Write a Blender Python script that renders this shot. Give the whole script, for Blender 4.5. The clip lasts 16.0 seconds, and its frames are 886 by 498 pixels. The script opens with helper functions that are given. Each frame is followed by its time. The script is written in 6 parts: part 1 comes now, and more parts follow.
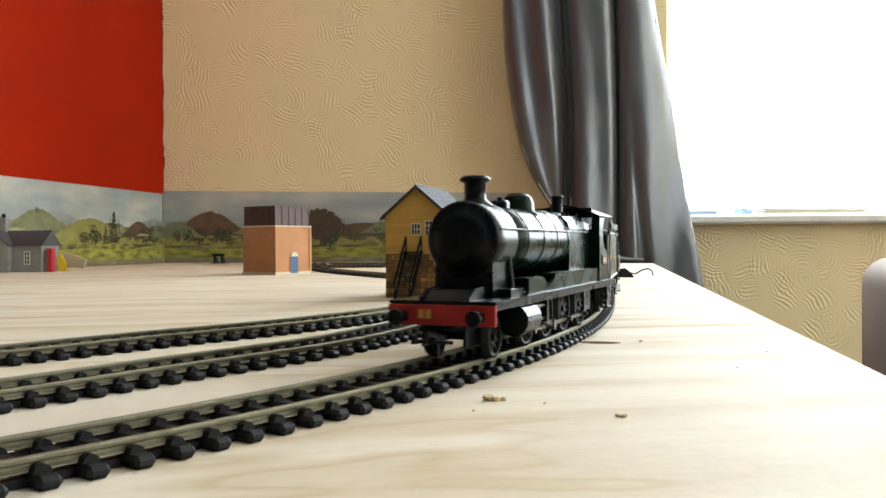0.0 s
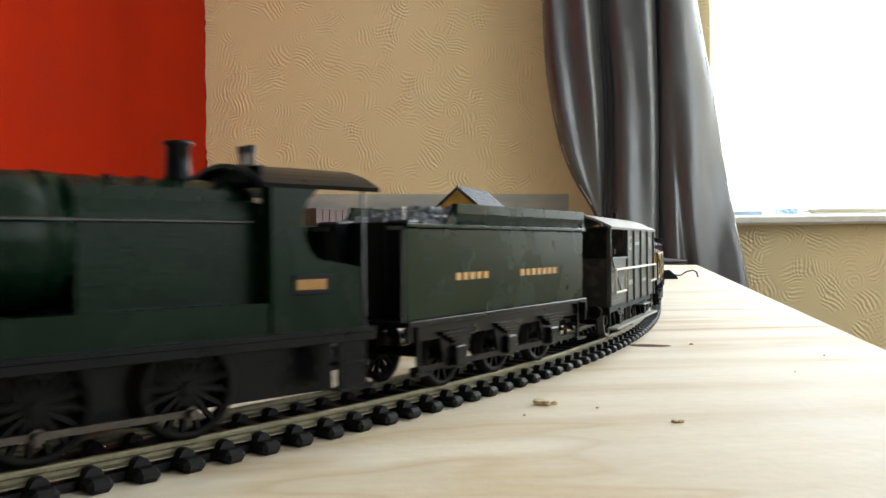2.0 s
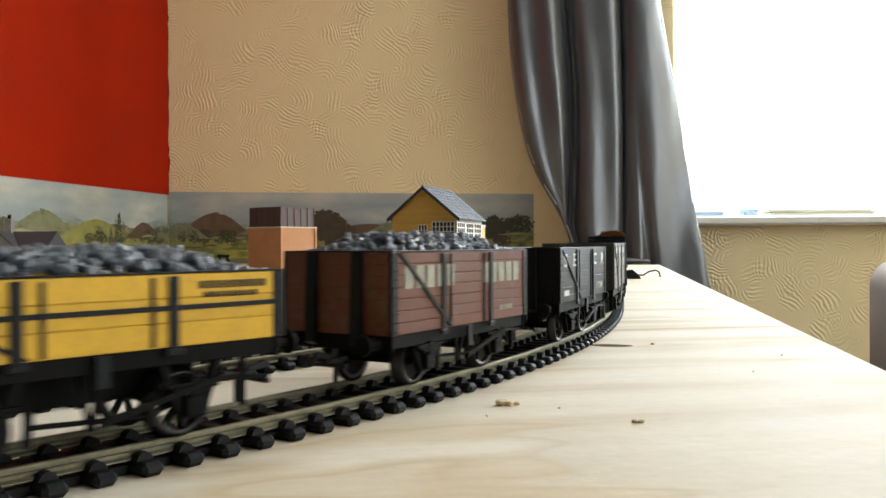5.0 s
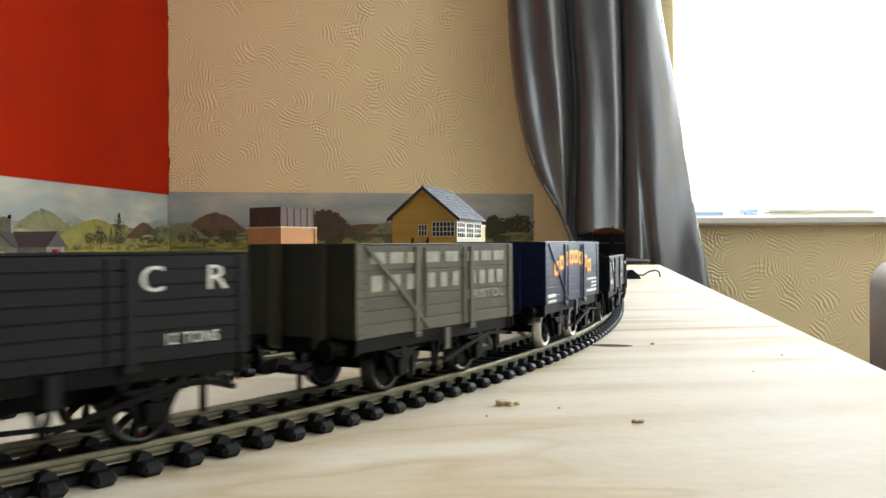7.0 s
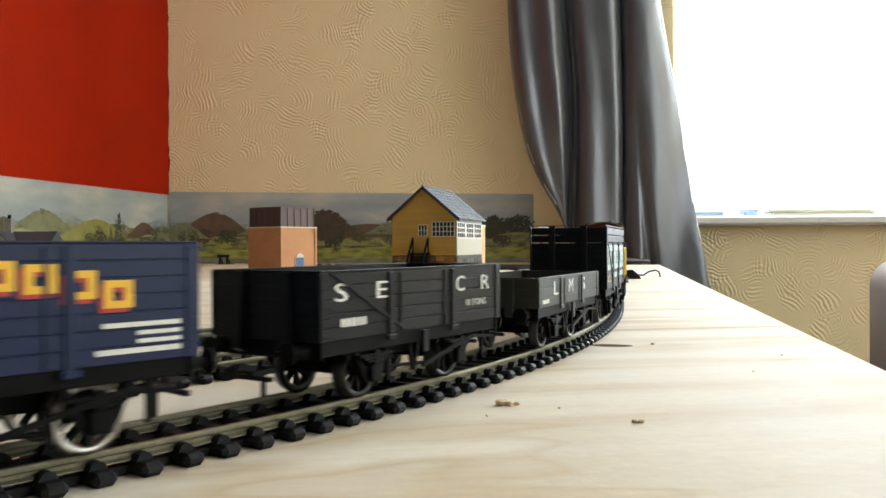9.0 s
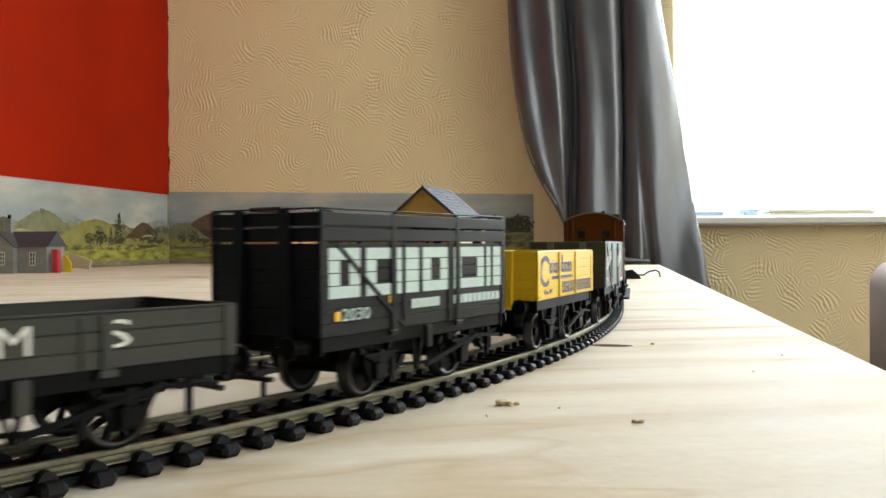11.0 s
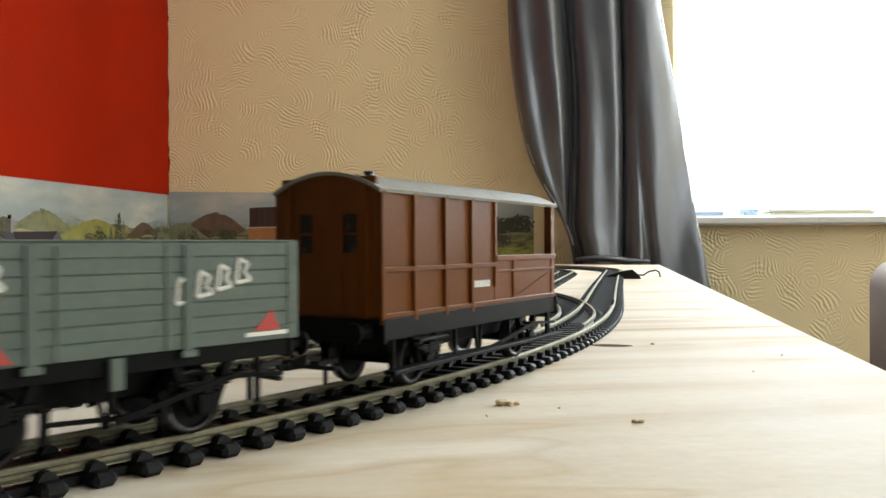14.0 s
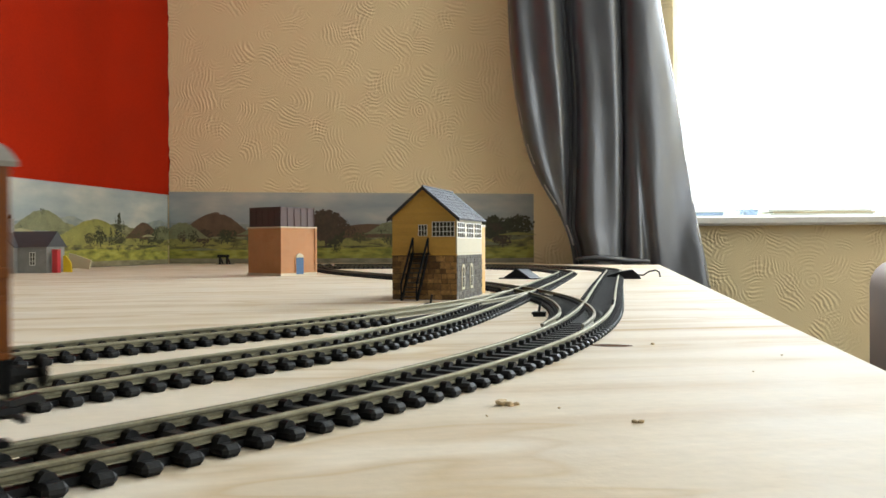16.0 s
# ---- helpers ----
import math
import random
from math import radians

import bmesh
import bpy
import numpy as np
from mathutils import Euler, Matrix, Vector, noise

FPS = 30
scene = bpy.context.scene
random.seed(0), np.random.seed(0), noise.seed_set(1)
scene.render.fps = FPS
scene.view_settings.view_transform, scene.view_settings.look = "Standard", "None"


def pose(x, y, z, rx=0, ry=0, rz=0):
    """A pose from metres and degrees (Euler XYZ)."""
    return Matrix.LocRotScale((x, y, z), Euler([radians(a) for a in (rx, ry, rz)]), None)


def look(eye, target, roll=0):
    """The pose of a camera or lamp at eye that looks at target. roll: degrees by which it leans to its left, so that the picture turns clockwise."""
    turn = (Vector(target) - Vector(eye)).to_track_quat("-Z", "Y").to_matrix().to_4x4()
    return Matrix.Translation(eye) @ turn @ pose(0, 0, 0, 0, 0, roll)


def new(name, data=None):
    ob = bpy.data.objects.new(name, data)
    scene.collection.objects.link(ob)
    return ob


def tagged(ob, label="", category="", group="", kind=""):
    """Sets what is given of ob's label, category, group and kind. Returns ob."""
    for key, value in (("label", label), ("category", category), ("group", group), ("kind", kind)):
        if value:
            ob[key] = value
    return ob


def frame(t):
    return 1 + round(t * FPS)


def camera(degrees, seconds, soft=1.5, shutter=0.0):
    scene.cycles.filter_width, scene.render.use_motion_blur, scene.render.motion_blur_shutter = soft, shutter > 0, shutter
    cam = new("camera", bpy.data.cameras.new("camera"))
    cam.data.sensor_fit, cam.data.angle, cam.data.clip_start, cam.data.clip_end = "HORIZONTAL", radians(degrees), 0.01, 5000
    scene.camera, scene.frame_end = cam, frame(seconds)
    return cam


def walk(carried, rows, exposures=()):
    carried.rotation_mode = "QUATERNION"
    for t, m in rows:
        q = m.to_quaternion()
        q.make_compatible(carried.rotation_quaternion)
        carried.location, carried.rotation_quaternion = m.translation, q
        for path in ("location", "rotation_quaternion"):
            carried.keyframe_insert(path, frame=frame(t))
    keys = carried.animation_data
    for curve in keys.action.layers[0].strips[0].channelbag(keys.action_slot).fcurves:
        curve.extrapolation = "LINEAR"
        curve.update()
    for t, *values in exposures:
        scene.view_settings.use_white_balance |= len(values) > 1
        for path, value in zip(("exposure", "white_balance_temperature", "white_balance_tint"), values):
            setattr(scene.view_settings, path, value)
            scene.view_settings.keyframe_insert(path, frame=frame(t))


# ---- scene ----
# ---- camera ----
EYE_Z = 0.0398
cam = camera(2 * math.degrees(math.atan(784 / 1497.4)), 16.0, soft=1.6, shutter=0.45)


def view(dx, dy, dz, wx, wy, wz):
    """Pose of the hand-propped camera: millimetres and degrees off its resting pose."""
    rest = Matrix(((0.99998734, 0.00503278, 0), (-0.00002421, 0.00481078, -0.99998843), (-0.00503272, 0.99997576, 0.00481084)))
    w = Vector((radians(wx), radians(wy), radians(wz)))
    turn = Matrix.Rotation(w.length, 3, w.normalized()) if w.length > 1e-9 else Matrix.Identity(3)
    return Matrix.Translation((dx / 1000, dy / 1000, EYE_Z + dz / 1000)) @ (turn @ rest).to_4x4()


EXPOSURE = 0.12
walk(cam, [
    (0.0, view(1.94, -4.0, -0.16, -0.077, 0.034, -0.296)),
    (0.5, view(-0.31, -2.34, -0.21, -0.01, -0.005, 0.622)),
    (1.0, view(-1.61, -3.28, 0.05, 0.009, 0.099, 1.34)),
    (1.5, view(-1.47, -2.18, -0.21, 0.026, 0.102, 1.864)),
    (2.0, view(-0.6, -0.11, -0.43, 0.075, 0.2, 2.322)),
    (2.1, view(-0.5, -0.05, -0.4, 0.06, 0.15, 2.14)),
    (2.2, view(-0.3, 0.0, -0.3, 0.04, 0.1, 1.38)),
    (2.3, view(-0.1, 0.1, -0.2, 0.02, 0.05, 0.76)),
    (2.4, view(0.1, 0.15, -0.1, 0.0, 0.0, 0.46)),
    (2.5, view(0.2, 0.2, -0.07, 0, 0, 0.318)),
    (3.0, view(0, -0.17, 0.05, -0.006, 0.008, 0.117)),
    (3.5, view(-0.07, -0.8, 0.2, -0.012, 0.015, 0.103)),
    (4.0, view(0, 0, 0, 0, 0, 0)),
    (6.0, view(0, 0, 0, 0, 0, 0)),
    (16.0, view(0, 0, 0, 0, 0, 0)),
], exposures=[(0, EXPOSURE + 0.18), (0.5, EXPOSURE + 0.06), (1.2, EXPOSURE), (12.5, EXPOSURE), (16, EXPOSURE - 0.07)])

# ---- light: overcast sky through the back window, plus an added side fill ----
world = bpy.data.worlds.new("world")
scene.world = world
world.use_nodes = True
sky = world.node_tree.nodes.new("ShaderNodeTexSky")
sky.sky_type, sky.sun_disc, sky.sun_elevation, sky.sun_rotation = "NISHITA", False, radians(40), radians(30)
world.node_tree.links.new(sky.outputs[0], world.node_tree.nodes["Background"].inputs[0])
world.node_tree.nodes["Background"].inputs[1].default_value = 0.12

WALL = Matrix.Translation((-0.6335, 1.95, 0)) @ Matrix.Rotation(radians(-6), 4, "Z")   # back wall: x along it, y into it
WIN = (1.139, 2.75, 0.098, 1.42)       # window opening in it: x from, x to, z from, z to
SIDE_X = 2.25                          # wall on the right, out of view
FILL_WIN = (-1.4, 0.72, 0.098, 1.42)    # opening added in it for side fill: y from, y to, z from, z to


def daylight(name, size, size_y, watts, m, col):
    d = bpy.data.lights.new(name, "AREA")
    d.shape, d.size, d.size_y, d.energy, d.color = "RECTANGLE", size, size_y, watts, col
    ob = new(name, d)
    ob.matrix_world = m
    return ob


cx, cz = (WIN[0] + WIN[1]) / 2, (WIN[2] + WIN[3]) / 2
daylight("window_daylight", WIN[1] - WIN[0], WIN[3] - WIN[2], 76.0, WALL @ Matrix.Translation((cx, 0.17, cz)) @ pose(0, 0, 0, -90, 0, 0), (0.83, 0.94, 1.0))
# fill lamp in an added, unseen opening; brightens the walls and train sides
cy = (FILL_WIN[0] + FILL_WIN[1]) / 2
daylight("bay_daylight", FILL_WIN[1] - FILL_WIN[0], FILL_WIN[3] - FILL_WIN[2], 33.0, look((SIDE_X + 0.17, cy, cz), (0, cy, cz)), (0.95, 1.0, 0.985))


# ---- materials ----
def nodes_of(name):
    m = bpy.data.materials.new(name)
    m.use_nodes = True
    t = m.node_tree
    return m, t, t.nodes["Principled BSDF"]


def node(t, kind, ins=None, **props):
    n = t.nodes.new("ShaderNode" + kind)
    for k, v in props.items():
        if k == "blend":
            n.blend_type = v
        elif k == "op":
            n.operation = v
        elif k == "dtype":
            n.data_type = v
    for k, v in (ins or {}).items():
        if isinstance(v, bpy.types.NodeSocket):
            t.links.new(v, n.inputs[k])
        else:
            n.inputs[k].default_value = v
    return n


def ramp(t, fac, stops):
    n = t.nodes.new("ShaderNodeValToRGB")
    t.links.new(fac, n.inputs[0])
    e = n.color_ramp.elements
    while len(e) < len(stops):
        e.new(0.5)
    for el, (pos, col) in zip(e, stops):
        el.position = pos
        el.color = (*col, 1) if len(col) == 3 else col
    return n


def coords(t, scale=(1, 1, 1), rot=(0, 0, 0), loc=(0, 0, 0)):
    tc = t.nodes.new("ShaderNodeTexCoord")
    mp = node(t, "Mapping", {"Vector": tc.outputs["Object"], "Scale": scale, "Rotation": rot, "Location": loc})
    return mp.outputs[0]


def plain(name, col, rough=0.5, metal=0.0, var=0.12, grain=900.0, blotch=60.0, bump=0.15, spec=0.5, piece=0.0, dust=None):
    """A surface with fine grain, broader blotches and faint relief; sizes are per metre."""
    m, t, b = nodes_of(name)
    v = coords(t)
    n1 = node(t, "TexNoise", {"Vector": v, "Scale": grain, "Detail": 3.0})
    n2 = node(t, "TexNoise", {"Vector": v, "Scale": blotch, "Detail": 4.0})
    add = node(t, "Math", {0: n1.outputs[0], 1: n2.outputs[0]}, op="ADD")
    half = node(t, "MapRange", {"Value": add.outputs[0], "From Min": 0.6, "From Max": 1.4, "To Min": 1 - var, "To Max": 1 + var})
    last = half.outputs[0]
    if piece:
        oi = t.nodes.new("ShaderNodeObjectInfo")
        pr = node(t, "MapRange", {"Value": oi.outputs["Random"], "To Min": 1 - piece, "To Max": 1 + piece})
        last = node(t, "Math", {0: last, 1: pr.outputs[0]}, op="MULTIPLY").outputs[0]
    c = node(t, "MixRGB", {0: 1.0, 1: (*col, 1), 2: last}, blend="MULTIPLY").outputs[0]
    if dust:
        dn = node(t, "TexNoise", {"Vector": v, "Scale": 250.0, "Detail": 5.0})
        dr = node(t, "MapRange", {"Value": dn.outputs[0], "From Min": 0.5, "From Max": 0.75, "To Max": 0.5})
        c = node(t, "MixRGB", {0: dr.outputs[0], 1: c, 2: (*dust, 1)}).outputs[0]
    t.links.new(c, b.inputs["Base Color"])
    rr = node(t, "MapRange", {"Value": n2.outputs[0], "To Min": max(0.02, rough - 0.12), "To Max": min(1, rough + 0.12)})
    t.links.new(rr.outputs[0], b.inputs["Roughness"])
    b.inputs["Metallic"].default_value = metal
    b.inputs["Specular IOR Level"].default_value = spec
    if bump:
        bp = node(t, "Bump", {"Strength": bump, "Distance": 0.0004, "Height": add.outputs[0]})
        t.links.new(bp.outputs[0], b.inputs["Normal"])
    return m


def wallpaper(name, col, tint):
    """Painted embossed wallpaper: combed fans of concentric arcs, each turned its own way."""
    m, t, b = nodes_of(name)
    v = coords(t)
    flat = node(t, "Mapping", {"Vector": v, "Scale": (17, 0.0, 17)}).outputs[0]
    warp = node(t, "TexNoise", {"Vector": flat, "Scale": 1.6, "Detail": 2.0})
    wv = node(t, "MixRGB", {0: 0.35, 1: flat, 2: warp.outputs["Color"]}, blend="ADD").outputs[0]

    def fans(shift, spacing):
        sv = node(t, "VectorMath", {0: wv, 1: (shift, 0, shift * 1.7)}, op="ADD").outputs[0]
        vo = node(t, "TexVoronoi", {"Vector": sv, "Scale": 1.0, "Randomness": 0.9})
        off = node(t, "VectorMath", {0: vo.outputs["Color"], 1: (0.5, 0.5, 0.5)}, op="SUBTRACT").outputs[0]
        off = node(t, "VectorMath", {0: off, 1: (3.0, 0.0, 3.0)}, op="MULTIPLY").outputs[0]
        d = node(t, "VectorMath", {0: sv, 1: vo.outputs["Position"]}, op="SUBTRACT").outputs[0]
        d = node(t, "VectorMath", {0: d, 1: off}, op="ADD").outputs[0]
        d = node(t, "VectorMath", {0: d, 1: (1, 0, 1)}, op="MULTIPLY").outputs[0]
        ln = node(t, "VectorMath", {0: d}, op="LENGTH").outputs["Value"]
        sn = node(t, "Math", {0: node(t, "Math", {0: ln, 1: spacing}, op="MULTIPLY").outputs[0]}, op="SINE").outputs[0]
        fade = node(t, "MapRange", {"Value": vo.outputs["Distance"], "From Min": 0.30, "From Max": 0.55, "To Min": 1.0, "To Max": 0.0}).outputs[0]
        return node(t, "Math", {0: sn, 1: fade}, op="MULTIPLY").outputs[0]

    h = node(t, "Math", {0: fans(0.0, 44.0), 1: fans(7.3, 50.0)}, op="ADD")
    msk = node(t, "TexNoise", {"Vector": flat, "Scale": 0.9, "Detail": 1.0})
    mk = node(t, "MapRange", {"Value": msk.outputs[0], "From Min": 0.36, "From Max": 0.56, "To Min": 0.25})
    h = node(t, "Math", {0: h.outputs[0], 1: mk.outputs[0]}, op="MULTIPLY")
    fine = node(t, "TexNoise", {"Vector": v, "Scale": 500.0, "Detail": 3.0})
    hh = node(t, "Math", {0: fine.outputs[0], 1: 0.35, 2: h.outputs[0]}, op="MULTIPLY_ADD")
    bp = node(t, "Bump", {"Strength": 0.62, "Distance": 0.0011, "Height": hh.outputs[0]})
    t.links.new(bp.outputs[0], b.inputs["Normal"])
    big = node(t, "TexNoise", {"Vector": v, "Scale": 2.3, "Detail": 5.0})
    c = node(t, "MixRGB", {0: big.outputs[0], 1: (*col, 1), 2: (*tint, 1)}).outputs[0]
    t.links.new(c, b.inputs["Base Color"])
    b.inputs["Roughness"].default_value = 0.62
    b.inputs["Specular IOR Level"].default_value = 0.3
    return m


def plywood():
    """Pale rotary-cut plywood: long flame figure along the grain, brown streaks, faint fibres, chalky wear."""
    m, t, b = nodes_of("plywood")
    v = coords(t, rot=(0, 0, radians(-10)))
    warp = node(t, "TexNoise", {"Vector": v, "Scale": 5.0, "Detail": 3.0})
    st = node(t, "Mapping", {"Vector": v, "Scale": (1.5, 11, 1)}).outputs[0]
    sv = node(t, "MixRGB", {0: 0.8, 1: st, 2: warp.outputs["Color"]}, blend="ADD").outputs[0]
    g1 = node(t, "TexNoise", {"Vector": sv, "Scale": 1.0, "Detail": 3.0, "Roughness": 0.5})
    # growth-ring contours: the sliced figure has an early soft and a late sharp side
    saw = node(t, "Math", {0: node(t, "Math", {0: g1.outputs[0], 1: 7.0}, op="MULTIPLY").outputs[0]}, op="FRACT")
    tone = ramp(t, saw.outputs[0], [(0.0, (0.62, 0.52, 0.385)), (0.35, (0.69, 0.60, 0.475)), (0.8, (0.71, 0.625, 0.505)), (0.96, (0.57, 0.445, 0.29)), (1.0, (0.62, 0.52, 0.385))])
    streak = node(t, "TexNoise", {"Vector": node(t, "Mapping", {"Vector": v, "Scale": (2.2, 42, 1)}).outputs[0], "Scale": 1.0, "Detail": 3.0})
    where = node(t, "TexNoise", {"Vector": v, "Scale": 2.6, "Detail": 1.0})
    sk = node(t, "MapRange", {"Value": streak.outputs[0], "From Min": 0.52, "From Max": 0.70}).outputs[0]
    wk = node(t, "MapRange", {"Value": where.outputs[0], "From Min": 0.44, "From Max": 0.58, "To Max": 0.9}).outputs[0]
    k = node(t, "Math", {0: sk, 1: wk}, op="MULTIPLY").outputs[0]
    c = node(t, "MixRGB", {0: k, 1: tone.outputs[0], 2: (0.44, 0.27, 0.11, 1)}).outputs[0]
    g2 = node(t, "TexNoise", {"Vector": node(t, "Mapping", {"Vector": v, "Scale": (160, 420, 1)}).outputs[0], "Scale": 1.0, "Detail": 3.0})
    c2 = node(t, "MapRange", {"Value": g2.outputs[0], "From Min": 0.3, "From Max": 0.7, "To Min": 0.95, "To Max": 1.04})
    c = node(t, "MixRGB", {0: 1.0, 1: c, 2: c2.outputs[0]}, blend="MULTIPLY").outputs[0]
    bl = node(t, "TexNoise", {"Vector": coords(t), "Scale": 17.0, "Detail": 5.0})
    bk = node(t, "MapRange", {"Value": bl.outputs[0], "From Min": 0.5, "From Max": 0.66, "To Max": 0.4})
    c = node(t, "MixRGB", {0: bk.outputs[0], 1: c, 2: (0.70, 0.65, 0.585, 1)}).outputs[0]
    t.links.new(c, b.inputs["Base Color"])
    rr = node(t, "MapRange", {"Value": g2.outputs[0], "To Min": 0.6, "To Max": 0.8})
    b.inputs["Specular IOR Level"].default_value = 0.2
    t.links.new(rr.outputs[0], b.inputs["Roughness"])
    rough = node(t, "TexNoise", {"Vector": v, "Scale": 260.0, "Detail": 4.0})
    bp = node(t, "Bump", {"Strength": 0.3, "Distance": 0.0004, "Height": rough.outputs[0]})
    t.links.new(bp.outputs[0], b.inputs["Normal"])
    return m


def landscape():
    """The printed countryside scene: clouds, distant hills, fields. x along, z up."""
    m, t, b = nodes_of("printed_landscape")
    v = coords(t)
    sep = node(t, "SeparateXYZ", {0: v})
    X, Z = sep.outputs[0], sep.outputs[2]
    cl = node(t, "TexNoise", {"Vector": node(t, "Mapping", {"Vector": v, "Scale": (6, 1, 17)}).outputs[0], "Scale": 1.0, "Detail": 5.0})
    skyc = ramp(t, cl.outputs[0], [(0.36, (0.27, 0.31, 0.33)), (0.52, (0.37, 0.40, 0.39)), (0.72, (0.58, 0.55, 0.47))]).outputs[0]

    def band(base, amp, scale, seed, stops, below):
        w = node(t, "CombineXYZ", {0: X, 1: seed})
        n = node(t, "TexNoise", {"Vector": w.outputs[0], "Scale": scale, "Detail": 4.0})
        top = node(t, "MapRange", {"Value": n.outputs[0], "From Min": 0.3, "From Max": 0.7, "To Min": base - amp, "To Max": base + amp})
        is_in = node(t, "MapRange", {"Value": node(t, "Math", {0: top.outputs[0], 1: Z}, op="SUBTRACT").outputs[0], "From Min": -0.0006, "From Max": 0.0006})
        cn = node(t, "TexNoise", {"Vector": node(t, "Mapping", {"Vector": v, "Scale": (30, 1, 90), "Location": (seed, 0, 0)}).outputs[0], "Scale": 1.0, "Detail": 5.0})
        cc = ramp(t, cn.outputs[0], stops).outputs[0]
        return node(t, "MixRGB", {0: is_in.outputs[0], 1: below, 2: cc}).outputs[0]

    c = band(0.084, 0.016, 5.0, 3.1, [(0.3, (0.16, 0.20, 0.22)), (0.6, (0.28, 0.31, 0.27))], skyc)
    c = band(0.074, 0.013, 8.0, 7.7, [(0.35, (0.10, 0.11, 0.065)), (0.5, (0.19, 0.185, 0.09)), (0.65, (0.30, 0.28, 0.15))], c)
    c = band(0.056, 0.010, 11.0, 12.4, [(0.38, (0.07, 0.065, 0.03)), (0.5, (0.18, 0.165, 0.055)), (0.6, (0.34, 0.31, 0.08))], c)
    c = band(0.034, 0.005, 9.0, 21.0, [(0.35, (0.14, 0.15, 0.03)), (0.55, (0.36, 0.34, 0.06)), (0.7, (0.44, 0.42, 0.12))], c)
    c = band(0.011, 0.002, 6.0, 33.0, [(0.3, (0.16, 0.14, 0.08)), (0.7, (0.33, 0.29, 0.2))], c)
    t.links.new(c, b.inputs["Base Color"])
    b.inputs["Roughness"].default_value = 0.55
    return m


BEIGE = wallpaper("beige_embossed_wallpaper", (0.85, 0.69, 0.40), (0.89, 0.73, 0.445))
RED = plain("red_painted_paper", (0.33, 0.014, 0.001), 0.9, var=0.14, grain=300, blotch=9, bump=0.3, spec=0.12)
CEIL = plain("white_ceiling_paint", (0.8, 0.79, 0.76), 0.8, grain=200, blotch=3, var=0.04)
# dark colour for out-of-view walls, chosen to keep bounce off the vehicle ends
BOUNCE_CUT = plain("bounce_cut_grey", (0.06, 0.058, 0.056), 0.8, grain=200, blotch=4)
CARPET = plain("brown_carpet", (0.10, 0.085, 0.07), 0.95, grain=600, blotch=6, bump=0.8)
PLY = plywood()
PRINT = landscape()
GLOSS = plain("white_gloss_paint", (0.78, 0.76, 0.72), 0.3, var=0.04, grain=200, blotch=12)
SATIN = plain("grey_satin_fabric", (0.145, 0.148, 0.16), 0.36, metal=0.6, var=0.12, grain=1500, blotch=14, bump=0.25)
BLACK = plain("black_plastic", (0.010, 0.010, 0.011), 0.5, var=0.25, spec=0.25)
SLEEPER = plain("sleeper_plastic", (0.006, 0.006, 0.0066), 0.6, var=0.3, piece=0.25, bump=0.4, spec=0.25)
RAIL = plain("nickel_silver_rail", (0.225, 0.207, 0.145), 0.62, metal=0.9, var=0.2, grain=1200, blotch=130, dust=(0.11, 0.095, 0.045))
ROD = plain("dull_steel", (0.07, 0.062, 0.054), 0.35, metal=0.9, var=0.25, grain=2000)
STEEL = plain("bright_steel", (0.5, 0.48, 0.45), 0.35, metal=1.0, var=0.15, grain=2000)
GUNMETAL = plain("blackened_metal", (0.035, 0.034, 0.034), 0.4, metal=0.6, var=0.3)


# ---- mesh helpers (millimetres) ----
def bm_box(bm, x0, x1, y0, y1, z0, z1, bev=0.0):
    r = bmesh.ops.create_cube(bm, size=1.0)
    vs = r["verts"]
    for v in vs:
        v.co = Vector(((x0 + x1) / 2 + v.co.x * (x1 - x0), (y0 + y1) / 2 + v.co.y * (y1 - y0), (z0 + z1) / 2 + v.co.z * (z1 - z0)))
    if bev:
        es = list({e for v in vs for e in v.link_edges})
        bmesh.ops.bevel(bm, geom=es, offset=bev, segments=1, affect="EDGES", profile=0.7)
    return vs


def bm_cyl(bm, a, b, r0, r1=None, seg=14, caps=True):
    a, b = Vector(a), Vector(b)
    r1 = r0 if r1 is None else r1
    d = b - a
    m = Matrix.Translation((a + b) / 2) @ d.to_track_quat("Z", "Y").to_matrix().to_4x4()
    return bmesh.ops.create_cone(bm, cap_ends=caps, segments=seg, radius1=r0, radius2=r1, depth=d.length, matrix=m)["verts"]


def bm_turn(bm, prof, axis_at=(0, 0, 0), axis="z", seg=20, mark=True):
    """A solid of revolution from (radius, height) pairs."""
    rings = []
    for r, h in prof:
        ring = []
        for i in range(seg):
            a = 2 * math.pi * i / seg
            p = Vector((r * math.cos(a), r * math.sin(a), h))
            if axis == "x":
                p = Vector((p.z, p.x, p.y))
            elif axis == "y":
                p = Vector((p.y, p.z, p.x))
            ring.append(bm.verts.new(p + Vector(axis_at)))
        rings.append(ring)
    for p, q in zip(rings, rings[1:]):
        for i in range(seg):
            f = bm.faces.new((p[i], p[(i + 1) % seg], q[(i + 1) % seg], q[i]))
            f.smooth = True
    bm.faces.new(rings[0][::-1])
    bm.faces.new(rings[-1])


def bm_prism(bm, pts, lo, hi, axis="y"):
    """A polygon of (a, b) points pushed through from lo to hi along an axis."""
    def at(p, h):
        return {"y": (p[0], h, p[1]), "x": (h, p[0], p[1]), "z": (p[0], p[1], h)}[axis]
    lo_v = [bm.verts.new(at(p, lo)) for p in pts]
    hi_v = [bm.verts.new(at(p, hi)) for p in pts]
    n = len(pts)
    bm.faces.new(lo_v)
    bm.faces.new(hi_v[::-1])
    for i in range(n):
        bm.faces.new((lo_v[i], hi_v[i], hi_v[(i + 1) % n], lo_v[(i + 1) % n]))


